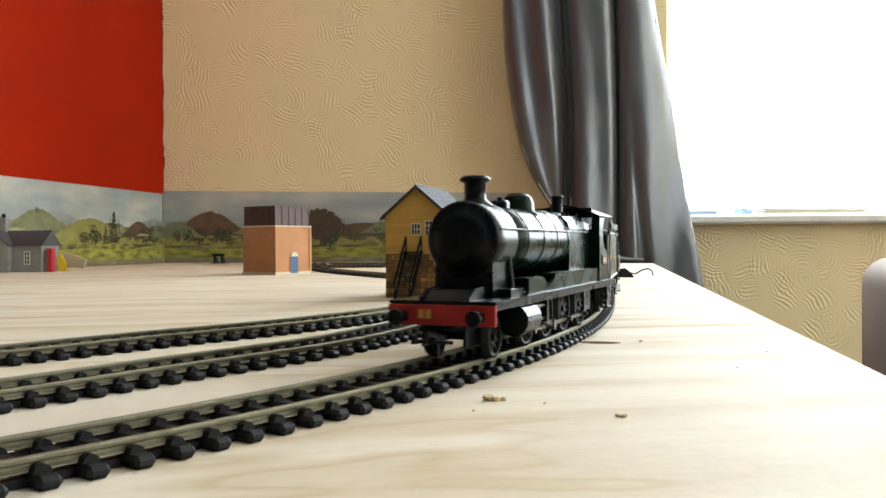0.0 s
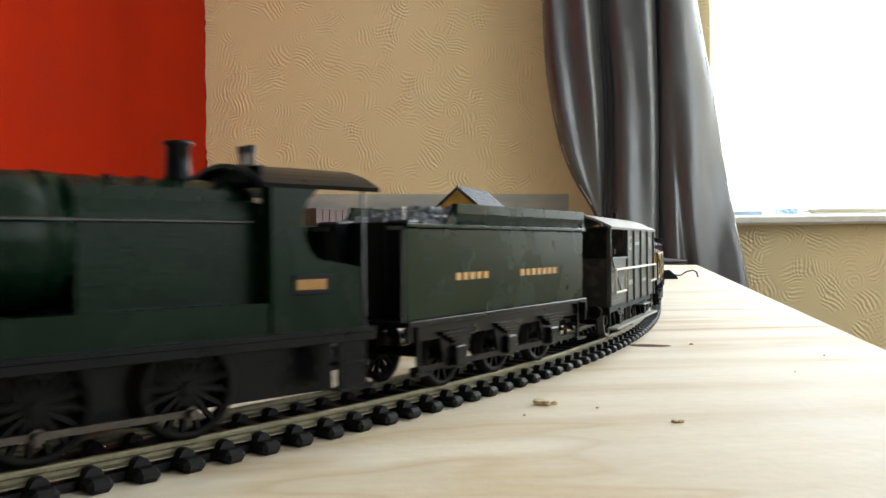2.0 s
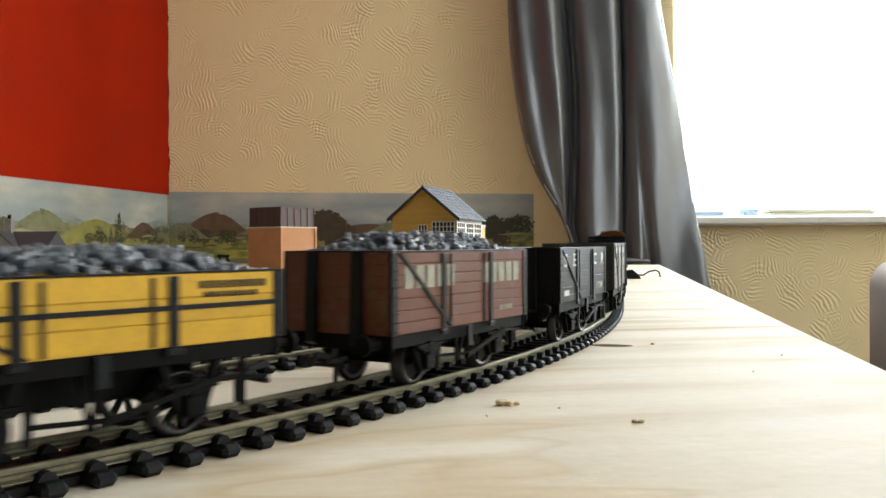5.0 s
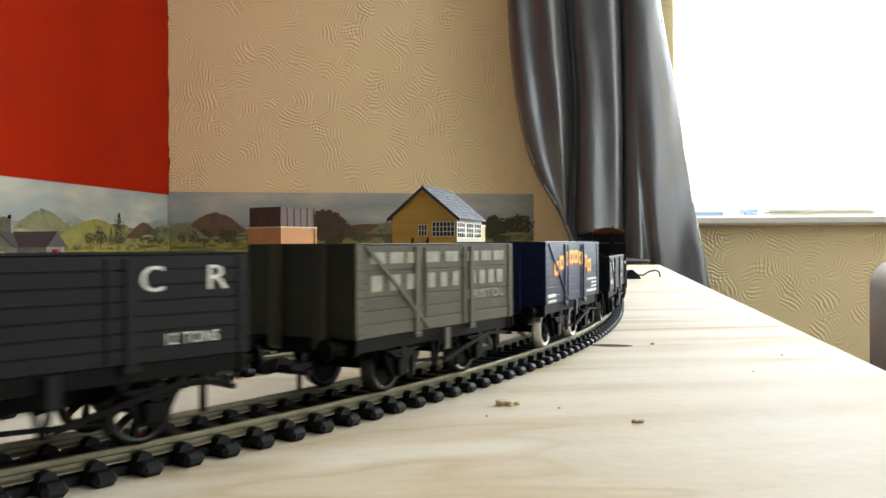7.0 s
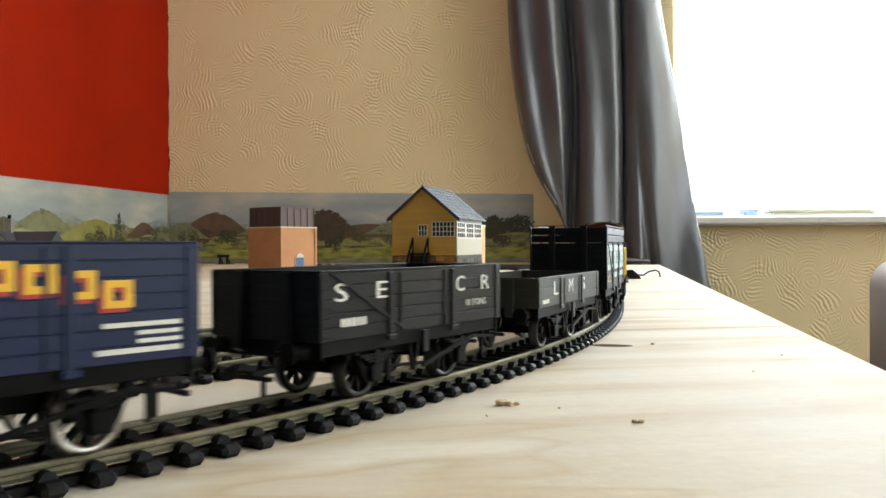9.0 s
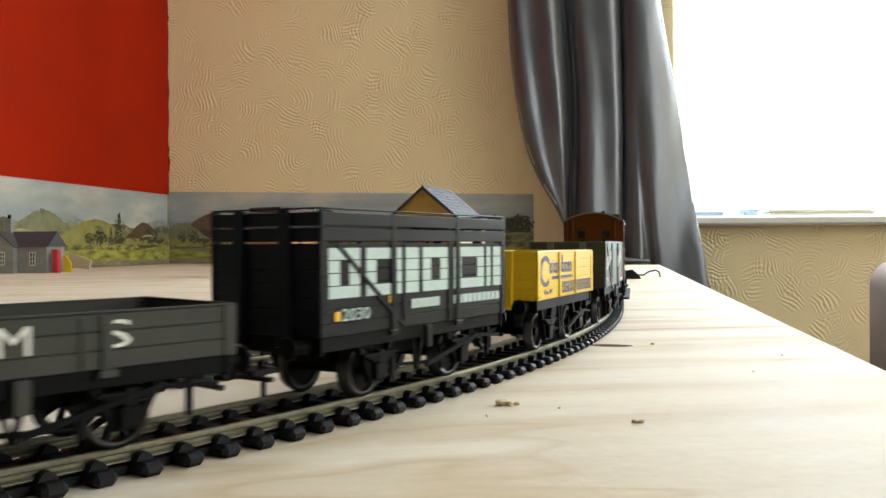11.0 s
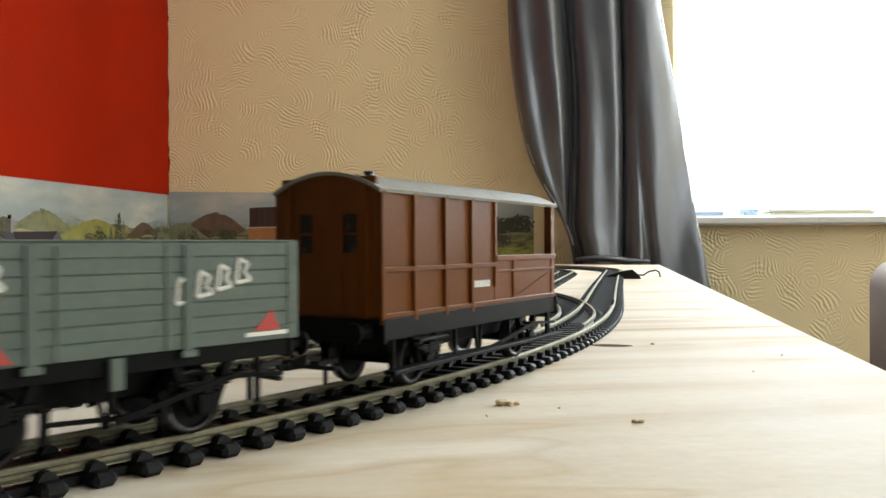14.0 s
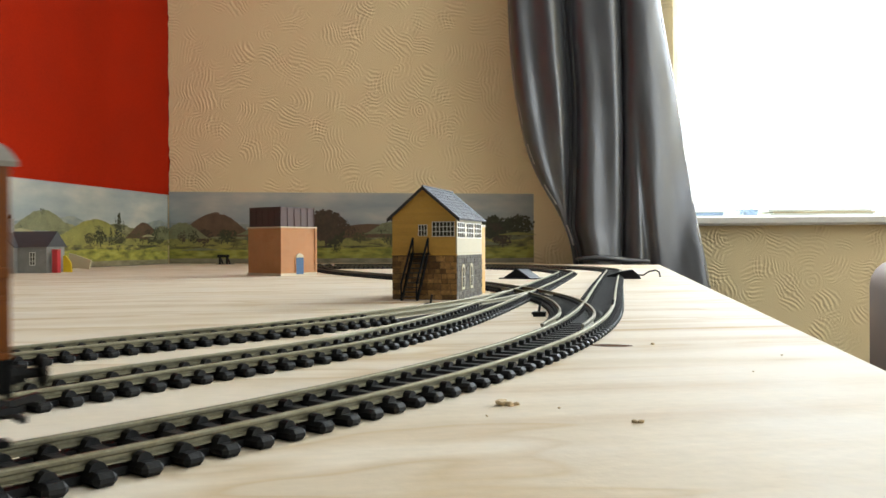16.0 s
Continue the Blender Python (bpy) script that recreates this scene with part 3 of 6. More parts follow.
def wheelset(parent, x, r, material=None, spokes=0, gauge=8.0):
    """One axle with two flanged wheels: tyre and spokes or a disc. It is turned as one."""
    material = material or WHEEL
    bm = bmesh.new()
    bm_cyl(bm, (0, -gauge - 2.7, 0), (0, gauge + 2.7, 0), 1.3, seg=12)
    ob = part("wheelset", bm, WHEEL_FACE, parent)
    for k in (-1, 1):
        key = ("tyre", r, k, material.name)
        if key not in MESHES:
            MESHES[key] = mesh_of("tyre", tyre_mesh(r, k), material)
        ty = new("tyre", MESHES[key])
        ty.parent = ob
        ty.matrix_basis = Matrix.Translation((0, k * gauge / 1000, 0))
        n = spokes or 1
        key = ("spoke", r, k, bool(spokes))
        if key not in MESHES:
            bm = bmesh.new()
            if spokes:
                bm_box(bm, -0.42, 0.42, *sorted((k * 0.6, k * 1.9)), 0.8, r - 0.9)
            else:
                bm_cyl(bm, (0, k * 0.7, 0), (0, k * 1.5, 0), r - 1.0, seg=28)
            MESHES[key] = mesh_of("spoke" if spokes else "wheel_disc", bm, WHEEL_FACE)
        for i in range(n):
            sp = new("spoke" if spokes else "wheel_disc", MESHES[key])
            sp.parent = ob
            sp.matrix_basis = Matrix.Translation((0, k * gauge / 1000, 0)) @ Matrix.Rotation(2 * math.pi * i / n, 4, "Y")
    ob.matrix_basis = Matrix.Translation((x / 1000, 0, r / 1000))
    WHEELS.append((ob, x, r))
    return ob


WHEELS = []
VEHICLES = []          # thing, distance of its middle along the train, half spacing of its bearings


def place(name, label, category, s_front, s_rear, half_base):
    v = thing(name, label, category, group="vehicles of the goods train")
    VEHICLES.append((v, (s_front + s_rear) / 2, half_base))
    return v


def coupling(parent, x, sgn):
    bm = bmesh.new()
    a, b = sorted((x, x + sgn * 7))
    bm_box(bm, a, b, -1.2, 1.2, 7.2, 8.3)
    bm_prism(bm, [(x + sgn * 7, 6.2), (x + sgn * 7, 9.2), (x + sgn * 9, 8.6), (x + sgn * 9.6, 6.4)], -5.5, -4.4, "y")
    bm_box(bm, min(x + sgn * 6, x + sgn * 7), max(x + sgn * 6, x + sgn * 7), -6, 6, 6.4, 7.4)
    bm_prism(bm, [(x + sgn * 5.5, 8.3), (x + sgn * 10.5, 8.9), (x + sgn * 11.6, 7.2), (x + sgn * 10.6, 10.2), (x + sgn * 5.5, 9.3)], -0.7, 0.7, "y")
    bm_cyl(bm, (x + sgn * 3, 0, 7.5), (x + sgn * 3, 0, 2.3), 0.6, seg=6)
    part("coupling", bm, BLACK, parent, "black tension-lock coupling hook")


def buffers(parent, x, sgn, z=13.0, spread=11.5, material=None):
    for y in (-spread, spread):
        bm = bmesh.new()
        bm_cyl(bm, (x, y, z), (x + sgn * 3.0, y, z), 1.7, 1.3, seg=12)
        bm_cyl(bm, (x + sgn * 3.0, y, z), (x + sgn * 5.2, y, z), 0.8, seg=10)
        bm_cyl(bm, (x + sgn * 5.2, y, z), (x + sgn * 5.9, y, z), 2.5, 2.3, seg=16)
        part("buffer", bm, material or P_CHASSIS, parent)


def underframe(v, L, base, sole=(12.0, 15.0), half=15.2, spokes=0, r=6.2, brake=True, wheel=None):
    h = L / 2
    z0, z1 = sole
    for y in (-1, 1):
        a, b = sorted((y * (half - 2.2), y * half))
        boxpart("solebar", (-h + 0.9, h - 0.9, a, b, z0, z1), P_CHASSIS, v)
    for x in (-1, 1):
        a, b = sorted((x * (h - 0.9), x * h))
        boxpart("headstock", (a, b, -half - 0.4, half + 0.4, z0 - 0.6, z1), P_CHASSIS, v)
        buffers(v, x * h, x, (z0 + z1) / 2 - 0.3)
        coupling(v, x * (h - 2), x)
    # added dark block that stands in for the deep shade under the body
    boxpart("centre_beam", (-base - 6, base + 6, -5.2, 5.2, 7.6, z1), P_CHASSIS, v)
    for x in (-base, base):
        wheelset(v, x, r, wheel or WHEEL, spokes)
        for y in (-1, 1):
            bm = bmesh.new()
            yy = y * (half - 1.6)
            a, b = sorted((yy - 0.9, yy + 0.9))
            # W-iron, axlebox, leaf spring
            bm_prism(bm, [(x - 6.5, z0), (x - 4.8, z0), (x - 1.6, 5.0), (x + 1.6, 5.0), (x + 4.8, z0), (x + 6.5, z0), (x + 2.4, 3.9), (x - 2.4, 3.9)], a, a + 0.7 if y < 0 else b - 0.1, "y")
            part("axle_guard", bm, P_CHASSIS, v)
            bm = bmesh.new()
            c0, c1 = sorted((yy + y * 0.4, yy + y * 2.2))
            bm_box(bm, x - 1.9, x + 1.9, c0, c1, 4.4, 8.2, bev=0.3)
            part("axlebox", bm, P_CHASSIS, v)
            bm = bmesh.new()
            for i, (w, z) in enumerate(((6.0, 10.6), (4.6, 9.9), (3.2, 9.2))):
                bm_box(bm, x - w, x + w, c0, c1, z - 0.6 + i * 0.05, z)
            bm_box(bm, x - 1.0, x + 1.0, c0, c1 + 0.1, 8.2, 11.2)
            part("leaf_spring", bm, P_CHASSIS, v)
    if brake:
        for y in (-1, 1):
            yy = y * (half - 2.6)
            a, b = sorted((yy, yy + y * 0.8))
            bm = bmesh.new()
            bm_prism(bm, [(-2.2, z0), (-1.2, z0), (0.3, 5.4), (1.6, z0), (2.6, z0), (0.9, 4.4), (-0.4, 4.4)], a, b, "y")
            part("v_hanger", bm, P_CHASSIS, v)
            bm = bmesh.new()
            c, d = sorted((y * (half + 0.1), y * (half + 0.9)))
            bm_prism(bm, [(0, 5.2), (0.2, 6.3), (-h * 0.62, 11.2), (-h + 3, 10.2), (-h + 3, 9.5), (-h * 0.62, 10.3)], c, d, "y")
            part("brake_lever", bm, P_CHASSIS, v)
            bm = bmesh.new()
            bm_box(bm, -h + 8.4, -h + 9.2, c - 0.2, d, 5.0, z0 + 0.2)
            part("lever_guard", bm, P_CHASSIS, v)
            bm = bmesh.new()
            bm_prism(bm, [(base - 8.4, 9.0), (base - 7.0, 9.4), (base - 6.8, 3.6), (base - 8.0, 3.2)], a, b, "y")
            bm_prism(bm, [(-base + 8.4, 9.0), (-base + 7.0, 9.4), (-base + 6.8, 3.6), (-base + 8.0, 3.2)], a, b, "y")
            bm_cyl(bm, (base - 7.4, yy, 6.5), (-base + 7.4, yy, 5.2), 0.45, seg=6)
            part("brake_gear", bm, P_CHASSIS, v)


def planked_side(v, L, y, sgn, z0, z1, n, material, joint=0.22):
    """One side of single planks with open joints before a dark backing."""
    h = L / 2
    boxpart("side_backing", (-h + 0.7, h - 0.7, *sorted((y - sgn * 1.0, y - sgn * 0.32)), z0, z1), material, v, bev=0)
    pz = (z1 - z0) / n
    for i in range(n):
        boxpart("plank", (-h, h, min(y - sgn * 0.3, y), max(y - sgn * 0.3, y), z0 + i * pz + joint / 2, z0 + (i + 1) * pz - joint / 2), material, v, bev=0.1)


def open_wagon(name, label, s0, s1, material, z0, z1, planks, half=16.0, iron=None, inside=None, load=False, end_mat=None, diag=((1, 0.9, 0.2),), spokes=0, coke=0.0, end_posts=True, base=18.0, door=True, wheel=None, wood=0, capping=None):
    L = s1 - s0
    h = L / 2
    v = place(name, label, "goods wagon", s0, s1, base)
    iron = iron or material
    end_mat = end_mat or material
    inside = inside or P_DKINT
    underframe(v, L - 1.5, base, sole=(z0 - 3.2, z0), spokes=spokes, wheel=wheel)
    boxpart("floor", (-h + 0.3, h - 0.3, -half + 0.3, half - 0.3, z0, z0 + 0.9), inside, v)
    zt = z1 - coke
    for sgn in (-1, 1):
        planked_side(v, L, sgn * half, sgn, z0, zt, planks, material)
        if coke:
            zz = zt + 0.5
            while zz + 1.5 <= z1 + 0.01:
                boxpart("coke_rail", (-h, h, sgn * half - 0.4, sgn * half + 0.4, zz, zz + 2.8), material, v)
                zz += 3.25
    pz = (zt - z0) / planks
    for sgn in (-1, 1):
        x = sgn * h
        a, b = sorted((x, x - sgn * 1.0))
        boxpart("end_backing", (a + 0.1, b - 0.1, -half + 0.8, half - 0.8, z0, zt), end_mat, v, bev=0)
        for i in range(planks):
            a2, b2 = sorted((x, x - sgn * 0.35))
            boxpart("end_plank", (a2, b2, -half + 0.72, half - 0.72, z0 + i * pz + 0.11, z0 + (i + 1) * pz - 0.11), end_mat, v, bev=0.1)
        if coke:
            zz = zt + 0.5
            while zz + 1.5 <= z1 + 0.01:
                boxpart("coke_rail", (min(x, x - sgn * 0.8), max(x, x - sgn * 0.8), -half + 0.5, half - 0.5, zz, zz + 2.8), end_mat, v)
                zz += 3.25
        if end_posts:
            for y in (-half * 0.42, half * 0.42):
                bm = bmesh.new()
                bm_prism(bm, [(x, z0 - 3), (x + sgn * 2.2, z0 - 2), (x + sgn * 1.1, z1), (x, z1)], y - 1.3, y + 1.3, "y")
                part("end_stanchion", bm, end_mat if wood else iron, v)
    # corner plates, door ironwork, diagonal straps on both sides
    for sy in (-1, 1):
        yo = sy * half
        for sx in (-1, 1):
            a, b = sorted((sx * h + sx * 0.12, sx * (h - 2.6)))
            c, d = sorted((yo - sy * 0.3, yo + sy * 0.25))
            boxpart("corner_plate", (a, b, c, d, z0, z1), iron, v)
            bm = bmesh.new()
            for i in range(int((z1 - z0) / 2)):
                for k in (0.7, 1.9):
                    bm_box(bm, sx * (h - k) - 0.16, sx * (h - k) + 0.16, min(yo, yo + sy * 0.42), max(yo, yo + sy * 0.42), z0 + 0.8 + i * 2, z0 + 1.1 + i * 2)
            part("riveting", bm, iron, v)["kind"] = "stuff"
        if door:
            for x in (-h * 0.355, h * 0.355):
                c, d = sorted((yo, yo + sy * 0.5))
                boxpart("door_strap", (x - 1.0, x + 1.0, c, d, z0 - 0.6, z1 - 0.4), iron, v)
                boxpart("hinge", (x - 1.6, x + 1.6, c, d + (0.3 if sy > 0 else 0), z0 - 1.4, z0 - 0.2), iron, v)
            for x in (-h * 0.25, h * 0.25):
                c, d = sorted((yo, yo + sy * 0.35))
                boxpart("knee_iron", (x - 0.45, x + 0.45, c, d, z0 + 0.3, z1 - 0.6), iron, v)
            boxpart("door_spring", (-1.2, 1.2, min(yo, yo + sy * 0.9), max(yo, yo + sy * 0.9), z0 - 5.5, z0 - 0.2), iron, v)
        for sx, u0, u1 in diag:
            bm = bmesh.new()
            xa, xb = sx * h * u0, sx * h * u1
            c, d = sorted((yo, yo + sy * 0.45))
            bm_prism(bm, [(xa - 0.8, zt - 0.3), (xa + 0.8, zt - 0.3), (xb + 0.8, z0 + 0.3), (xb - 0.8, z0 + 0.3)], c, d, "y")
            part("diagonal_strap", bm, iron, v)
    for sy in (-1, 1):
        c, d = sorted((sy * (half - 1.1), sy * (half + 0.15)))
        boxpart("capping_strip", (-h, h, c, d, z1, z1 + 0.35), capping or iron, v, bev=0.1)
    for sx in (-1, 1):
        a, b = sorted((sx * (h - 1.1), sx * (h + 0.1)))
        boxpart("capping_strip", (a, b, -half + 1.2, half - 1.2, z1, z1 + 0.35), capping or iron, v, bev=0.1)
    if load:
        coal_load(v, L, half, z1)
    return v


def lump(bm, p, r):
    vs = bmesh.ops.create_icosphere(bm, subdivisions=1, radius=r)["verts"]
    k = Vector((random.uniform(0.7, 1.3), random.uniform(0.7, 1.3), random.uniform(0.6, 1.0)))
    rot = Euler((random.random() * 6, random.random() * 6, random.random() * 6)).to_matrix()
    for w in vs:
        w.co = Vector(p) + rot @ Vector((w.co.x * k.x * random.uniform(0.75, 1.2), w.co.y * k.y * random.uniform(0.75, 1.2), w.co.z * k.z))


def coal_load(v, L, half, z1, peak=5.0, x0=None, x1=None):
    x0, x1 = (-L / 2 + 1.5, L / 2 - 1.5) if x0 is None else (x0, x1)
    bm = bmesh.new()
    bm_box(bm, x0, x1, -half + 1.3, half - 1.3, z1 - 3.0, z1 - 1.2)
    n = int((x1 - x0) * 9)
    for _ in range(n):
        x, y = random.uniform(x0 + 1, x1 - 1), random.uniform(-half + 2.2, half - 2.2)
        ex = min(1, (x - x0) / 14, (x1 - x) / 14)
        ey = min(1, (half - abs(y)) / 10)
        z = z1 - 1.4 + peak * max(0, ex) * max(0.1, ey) * random.uniform(0.75, 1.05) + 0.5
        lump(bm, (x, y, z), random.uniform(0.8, 1.6))
    ob = part("coal_load", bm, COAL, v, "heaped load of shiny coal lumps")
    ob["kind"] = "stuff"


def brake_van_grey():
    s0, s1 = 397.0, 485.8
    L, h, w = s1 - s0, (s1 - s0) / 2, 16.2
    v = place("brake_van", "grey goods brake van with open veranda and pale handrails", "brake van", s0, s1, 26.0)
    z0, zw, ze = 12.6, 29.5, 40.6
    underframe(v, L, 26.0, sole=(10.4, 12.6), brake=False, spokes=8)
    wheelset(v, 0, 6.2, WHEEL, 8)
    xv = h - 28.0                      # veranda bulkhead
    boxpart("floor", (-h, h, -w, w, z0, z0 + 0.8), P_DKINT, v)
    for sy in (-1, 1):
        y = sy * w
        # cabin side of single boards, veranda side below the waist
        n = 12
        pz = (ze - z0) / n
        boxpart("side_backing", (-h, xv, *sorted((y - sy * 1.0, y - sy * 0.3)), z0, ze), P_GWGREY, v, bev=0)
        boxpart("veranda_backing", (xv, h - 0.8, *sorted((y - sy * 1.0, y - sy * 0.3)), z0, zw), P_GWGREY, v, bev=0)
        for i in range(n):
            boxpart("plank", (-h, xv, *sorted((y - sy * 0.28, y)), z0 + i * pz + 0.1, z0 + (i + 1) * pz - 0.08), P_GWGREY, v, bev=0.1)
        for i in range(7):
            q = (zw - z0) / 7
            boxpart("plank", (xv + 0.1, h, *sorted((y - sy * 0.28, y)), z0 + i * q + 0.1, z0 + (i + 1) * q - 0.08), P_GWGREY, v, bev=0.1)
        for x in (-h + 0.7, h - 72.5, h - 56.8, h - 41.8, xv):
            boxpart("upright", (x - 0.7, x + 0.7, *sorted((y, y + sy * 0.7)), z0, ze), P_GWGREY, v)
        boxpart("waist_rail", (xv, h, *sorted((y, y + sy * 0.6)), zw - 0.5, zw + 0.5), P_GWGREY, v)
        boxpart("corner_post", (h - 1.3, h, *sorted((y, y - sy * 1.5)), z0, ze), P_GWGREY, v)
        # handrails: long pale rail and two dropped hoops
        bm = bmesh.new()
        yy = y + sy * 1.3
        bm_tube(bm, [(-h + 1, yy, 25.6), (h - 19.5, yy, 25.6)], 0.45)
        bm_tube(bm, [(h - 19.5, yy, 25.6), (h - 1.5, yy, 25.6), (h - 1.5, yy, 17.6), (h - 19.5, yy, 17.6), (h - 19.5, yy, 25.6)], 0.45)
        bm_tube(bm, [(-h + 1, yy, 25.6), (-h + 1, yy, 19), (-h + 15, yy, 18.8)], 0.45)
        for x in (-h + 1, h - 72.5, h - 56.8, h - 41.8, xv, h - 19.5, h - 1.5):
            bm_cyl(bm, (x, y - sy * 0.2, 25.6), (x, yy, 25.6), 0.3, seg=6)
        part("handrail", bm, P_WHITE, v, "pale cream handrail")
        bm = bmesh.new()
        bm_prism(bm, [(h - 2.5, 28.8), (h - 1.0, 28.8), (h - 17, 17.0), (h - 18.6, 17.0)], *sorted((y, y + sy * 0.4)), "y")
        part("diagonal_strap", bm, P_GWGREY, v)
        # full-length footboard on hangers
        boxpart("footboard", (-h + 1, h - 1, *sorted((sy * 14.6, sy * 18.2)), 4.6, 5.4), P_ROOF, v)
        boxpart("footboard_upper", (-h + 16, -h + 34, *sorted((sy * 14.6, sy * 18.0)), 9.6, 10.2), P_GWGREY, v)
        for x in (-h + 6, -10, 10, h - 6):
            boxpart("footboard_hanger", (x - 0.5, x + 0.5, *sorted((sy * 14.0, sy * 14.6)), 4.6, 11), P_CHASSIS, v)
        # sand box and lamp iron
        boxpart("lamp_iron", (h - 3, h - 2, *sorted((y, y + sy * 1.0)), 31, 33), P_GWGREY, v)
    boxpart("bulkhead", (xv - 0.5, xv + 0.5, -w + 1.1, w - 1.1, z0, ze), P_DKINT, v)
    boxpart("end_wall", (-h, -h + 1, -w + 1.1, w - 1.1, z0, ze + 2), P_GWGREY, v)
    boxpart("veranda_end", (h - 1, h, -w + 1.6, w - 1.6, z0, zw), P_DKINT, v)
    boxpart("brake_pillar", (h - 12, h - 10.5, -0.8, 0.8, z0, 31), P_CHASSIS, v)
    roof_shell(v, -h - 1.5, h + 1.8, w + 0.9, ze, 5.0, P_ROOF)
    bm = bmesh.new()
    bm_cyl(bm, (-h + 22, 4, ze + 3.5), (-h + 22, 4, ze + 7.2), 1.0, seg=12)
    part("stove_chimney", bm, P_BLACK, v)
    y = w + 0.02
    lettering("G", h - 35, 34.6, y, 7.6, FADED, v, wide=5.2)
    lettering("W", h - 80.4, 34.6, y, 7.6, FADED, v, wide=6.4)
    bars(letter_bars(h - 43, h - 55.4, 34.2, 35.4, 9, 0.2), y, FADED, v)
    bars(letter_bars(h - 29.5, h - 40.5, 19.0, 20.8, 5), y, FADED, v, "number_band")
    bars(letter_bars(h - 60, h - 70.3, 19.2, 20.6, 6), y, FADED, v)
    return v


def roof_shell(v, x0, x1, half, z, rise, material, thick=0.8, seg=14, name="roof"):
    bm = bmesh.new()
    prof = []
    for i in range(seg + 1):
        u = i / seg * 2 - 1
        prof.append((u * half, z + rise * (1 - u * u)))
    inner = [(a * 0.985, b - thick) for a, b in prof[::-1]]
    bm_prism(bm, prof + inner, x0, x1, "x")
    return part(name, bm, material, v, "arched roof with rain-worn paint")


def brake_van_brown():
    s0, s1 = 1508.7, 1609.0
    L, h, w = s1 - s0, (s1 - s0) / 2, 14.8
    v = place("brake_van", "red-brown brake van with open rear veranda and footboards", "brake van", s0, s1, 30.0)
    z0, zm, ze = 18.0, 29.2, 47.6
    underframe(v, L, 30.0, sole=(13.0, 18.0), brake=True, half=15.6)
    boxpart("floor", (-h, h, -w, w, z0, z0 + 0.8), P_DKINT, v)
    xv = h - 57.4
    zs = 31.0
    for sy in (-1, 1):
        y = sy * w
        boxpart("side_panel", (xv, h, *sorted((y - sy * 1.0, y)), z0, ze), P_RUST, v)
        boxpart("veranda_panel", (-h, xv - 0.05, *sorted((y - sy * 1.0, y)), z0, zs), P_RUST, v)
        for x in (h - 0.6, h - 14.2, h - 29.0, h - 43.1):
            boxpart("rib", (x - 0.75, x + 0.75, *sorted((y, y + sy * 0.9)), z0 - 1.2, ze), P_RUST, v)
        boxpart("rib", (xv - 0.7, xv + 0.7, *sorted((y, y + sy * 0.6)), z0 + 5, ze), P_RUST, v)
        boxpart("rib", (h - 69.8, h - 68.8, *sorted((y, y + sy * 0.5)), z0, zs), P_RUST, v)
        boxpart("corner_post", (-h, -h + 2.6, *sorted((y - sy * 2.2, y + sy * 0.3)), z0, ze), P_RUST, v)
        boxpart("waist_rail", (xv, h, *sorted((y, y + sy * 0.8)), zm - 0.6, zm + 0.6), P_RUST, v)
        boxpart("waist_rail", (-h, xv, *sorted((y, y + sy * 0.9)), zs - 0.8, zs + 0.8), P_RUST, v)
        boxpart("waist_rail", (-h, xv, *sorted((y, y + sy * 0.6)), zs - 4.2, zs - 3.4), P_RUST, v)
        boxpart("bottom_rail", (-h, h, *sorted((y, y + sy * 0.7)), z0, z0 + 1.2), P_RUST, v)
        bm = bmesh.new()
        bm_prism(bm, [(h - 72, z0 + 1.5), (h - 71, z0 + 1.5), (-h + 3, zs - 4.6), (-h + 2, zs - 4.6)], *sorted((y, y + sy * 0.35)), "y")
        part("diagonal_strap", bm, P_RUST, v)
        boxpart("footboard", (-h + 1, h - 0.5, *sorted((sy * 15.4, sy * 18.6)), 5.6, 6.6), P_CHASSIS, v)
        for x in (-h + 5, -16, 16, h - 5):
            boxpart("footboard_hanger", (x - 0.5, x + 0.5, *sorted((sy * 14.6, sy * 15.4)), 5.6, 13.2), P_CHASSIS, v)
        boxpart("step_board", (h - 26, h - 12, *sorted((sy * 15.4, sy * 18.0)), 11.8, 12.5), P_CHASSIS, v)
    # ends: closed leading end with two small windows, half-height trailing end
    for y0, y1, a, b in ((-w + 1.1, -8.5, z0, ze + 3), (-4.5, 4.5, z0, ze + 3.8), (8.5, w - 1.1, z0, ze + 3), (-8.5, -4.5, z0, 33), (4.5, 8.5, z0, 33), (-8.5, -4.5, 42, ze + 3.4), (4.5, 8.5, 42, ze + 3.4)):
        boxpart("end_panel", (h - 1, h, y0, y1, a, b), P_RUST, v, bev=0.05)
    for y in (-6.5, 6.5):
        boxpart("end_window", (h - 0.8, h - 0.5, y - 2, y + 2, 33, 42), P_DKINT, v, "dark end window")
        boxpart("window_bar", (h - 0.5, h - 0.1, y - 2, y + 2, 37.1, 37.8), P_RUST, v)
        boxpart("end_rib", (h, h + 0.8, y * 1.7 - 0.6, y * 1.7 + 0.6, z0, ze + 1), P_RUST, v)
    boxpart("bulkhead", (xv, xv + 1, -w + 1.1, w - 1.1, z0, ze), P_RUST, v)
    boxpart("veranda_end", (-h, -h + 1, -w + 1.1, w - 1.1, z0, zs), P_RUST, v)
    roof_shell(v, -h - 1.0, h + 1.0, w + 1.0, ze, 4.4, P_ROOF)
    bm = bmesh.new()
    bm_cyl(bm, (h - 10, 5, ze + 2.6), (h - 10, 5, ze + 4.4), 1.0, seg=10)
    bm_cyl(bm, (h - 10, 5, ze + 4.4), (h - 10, 5, ze + 5.0), 1.4, seg=10)
    part("stove_chimney", bm, P_BLACK, v)
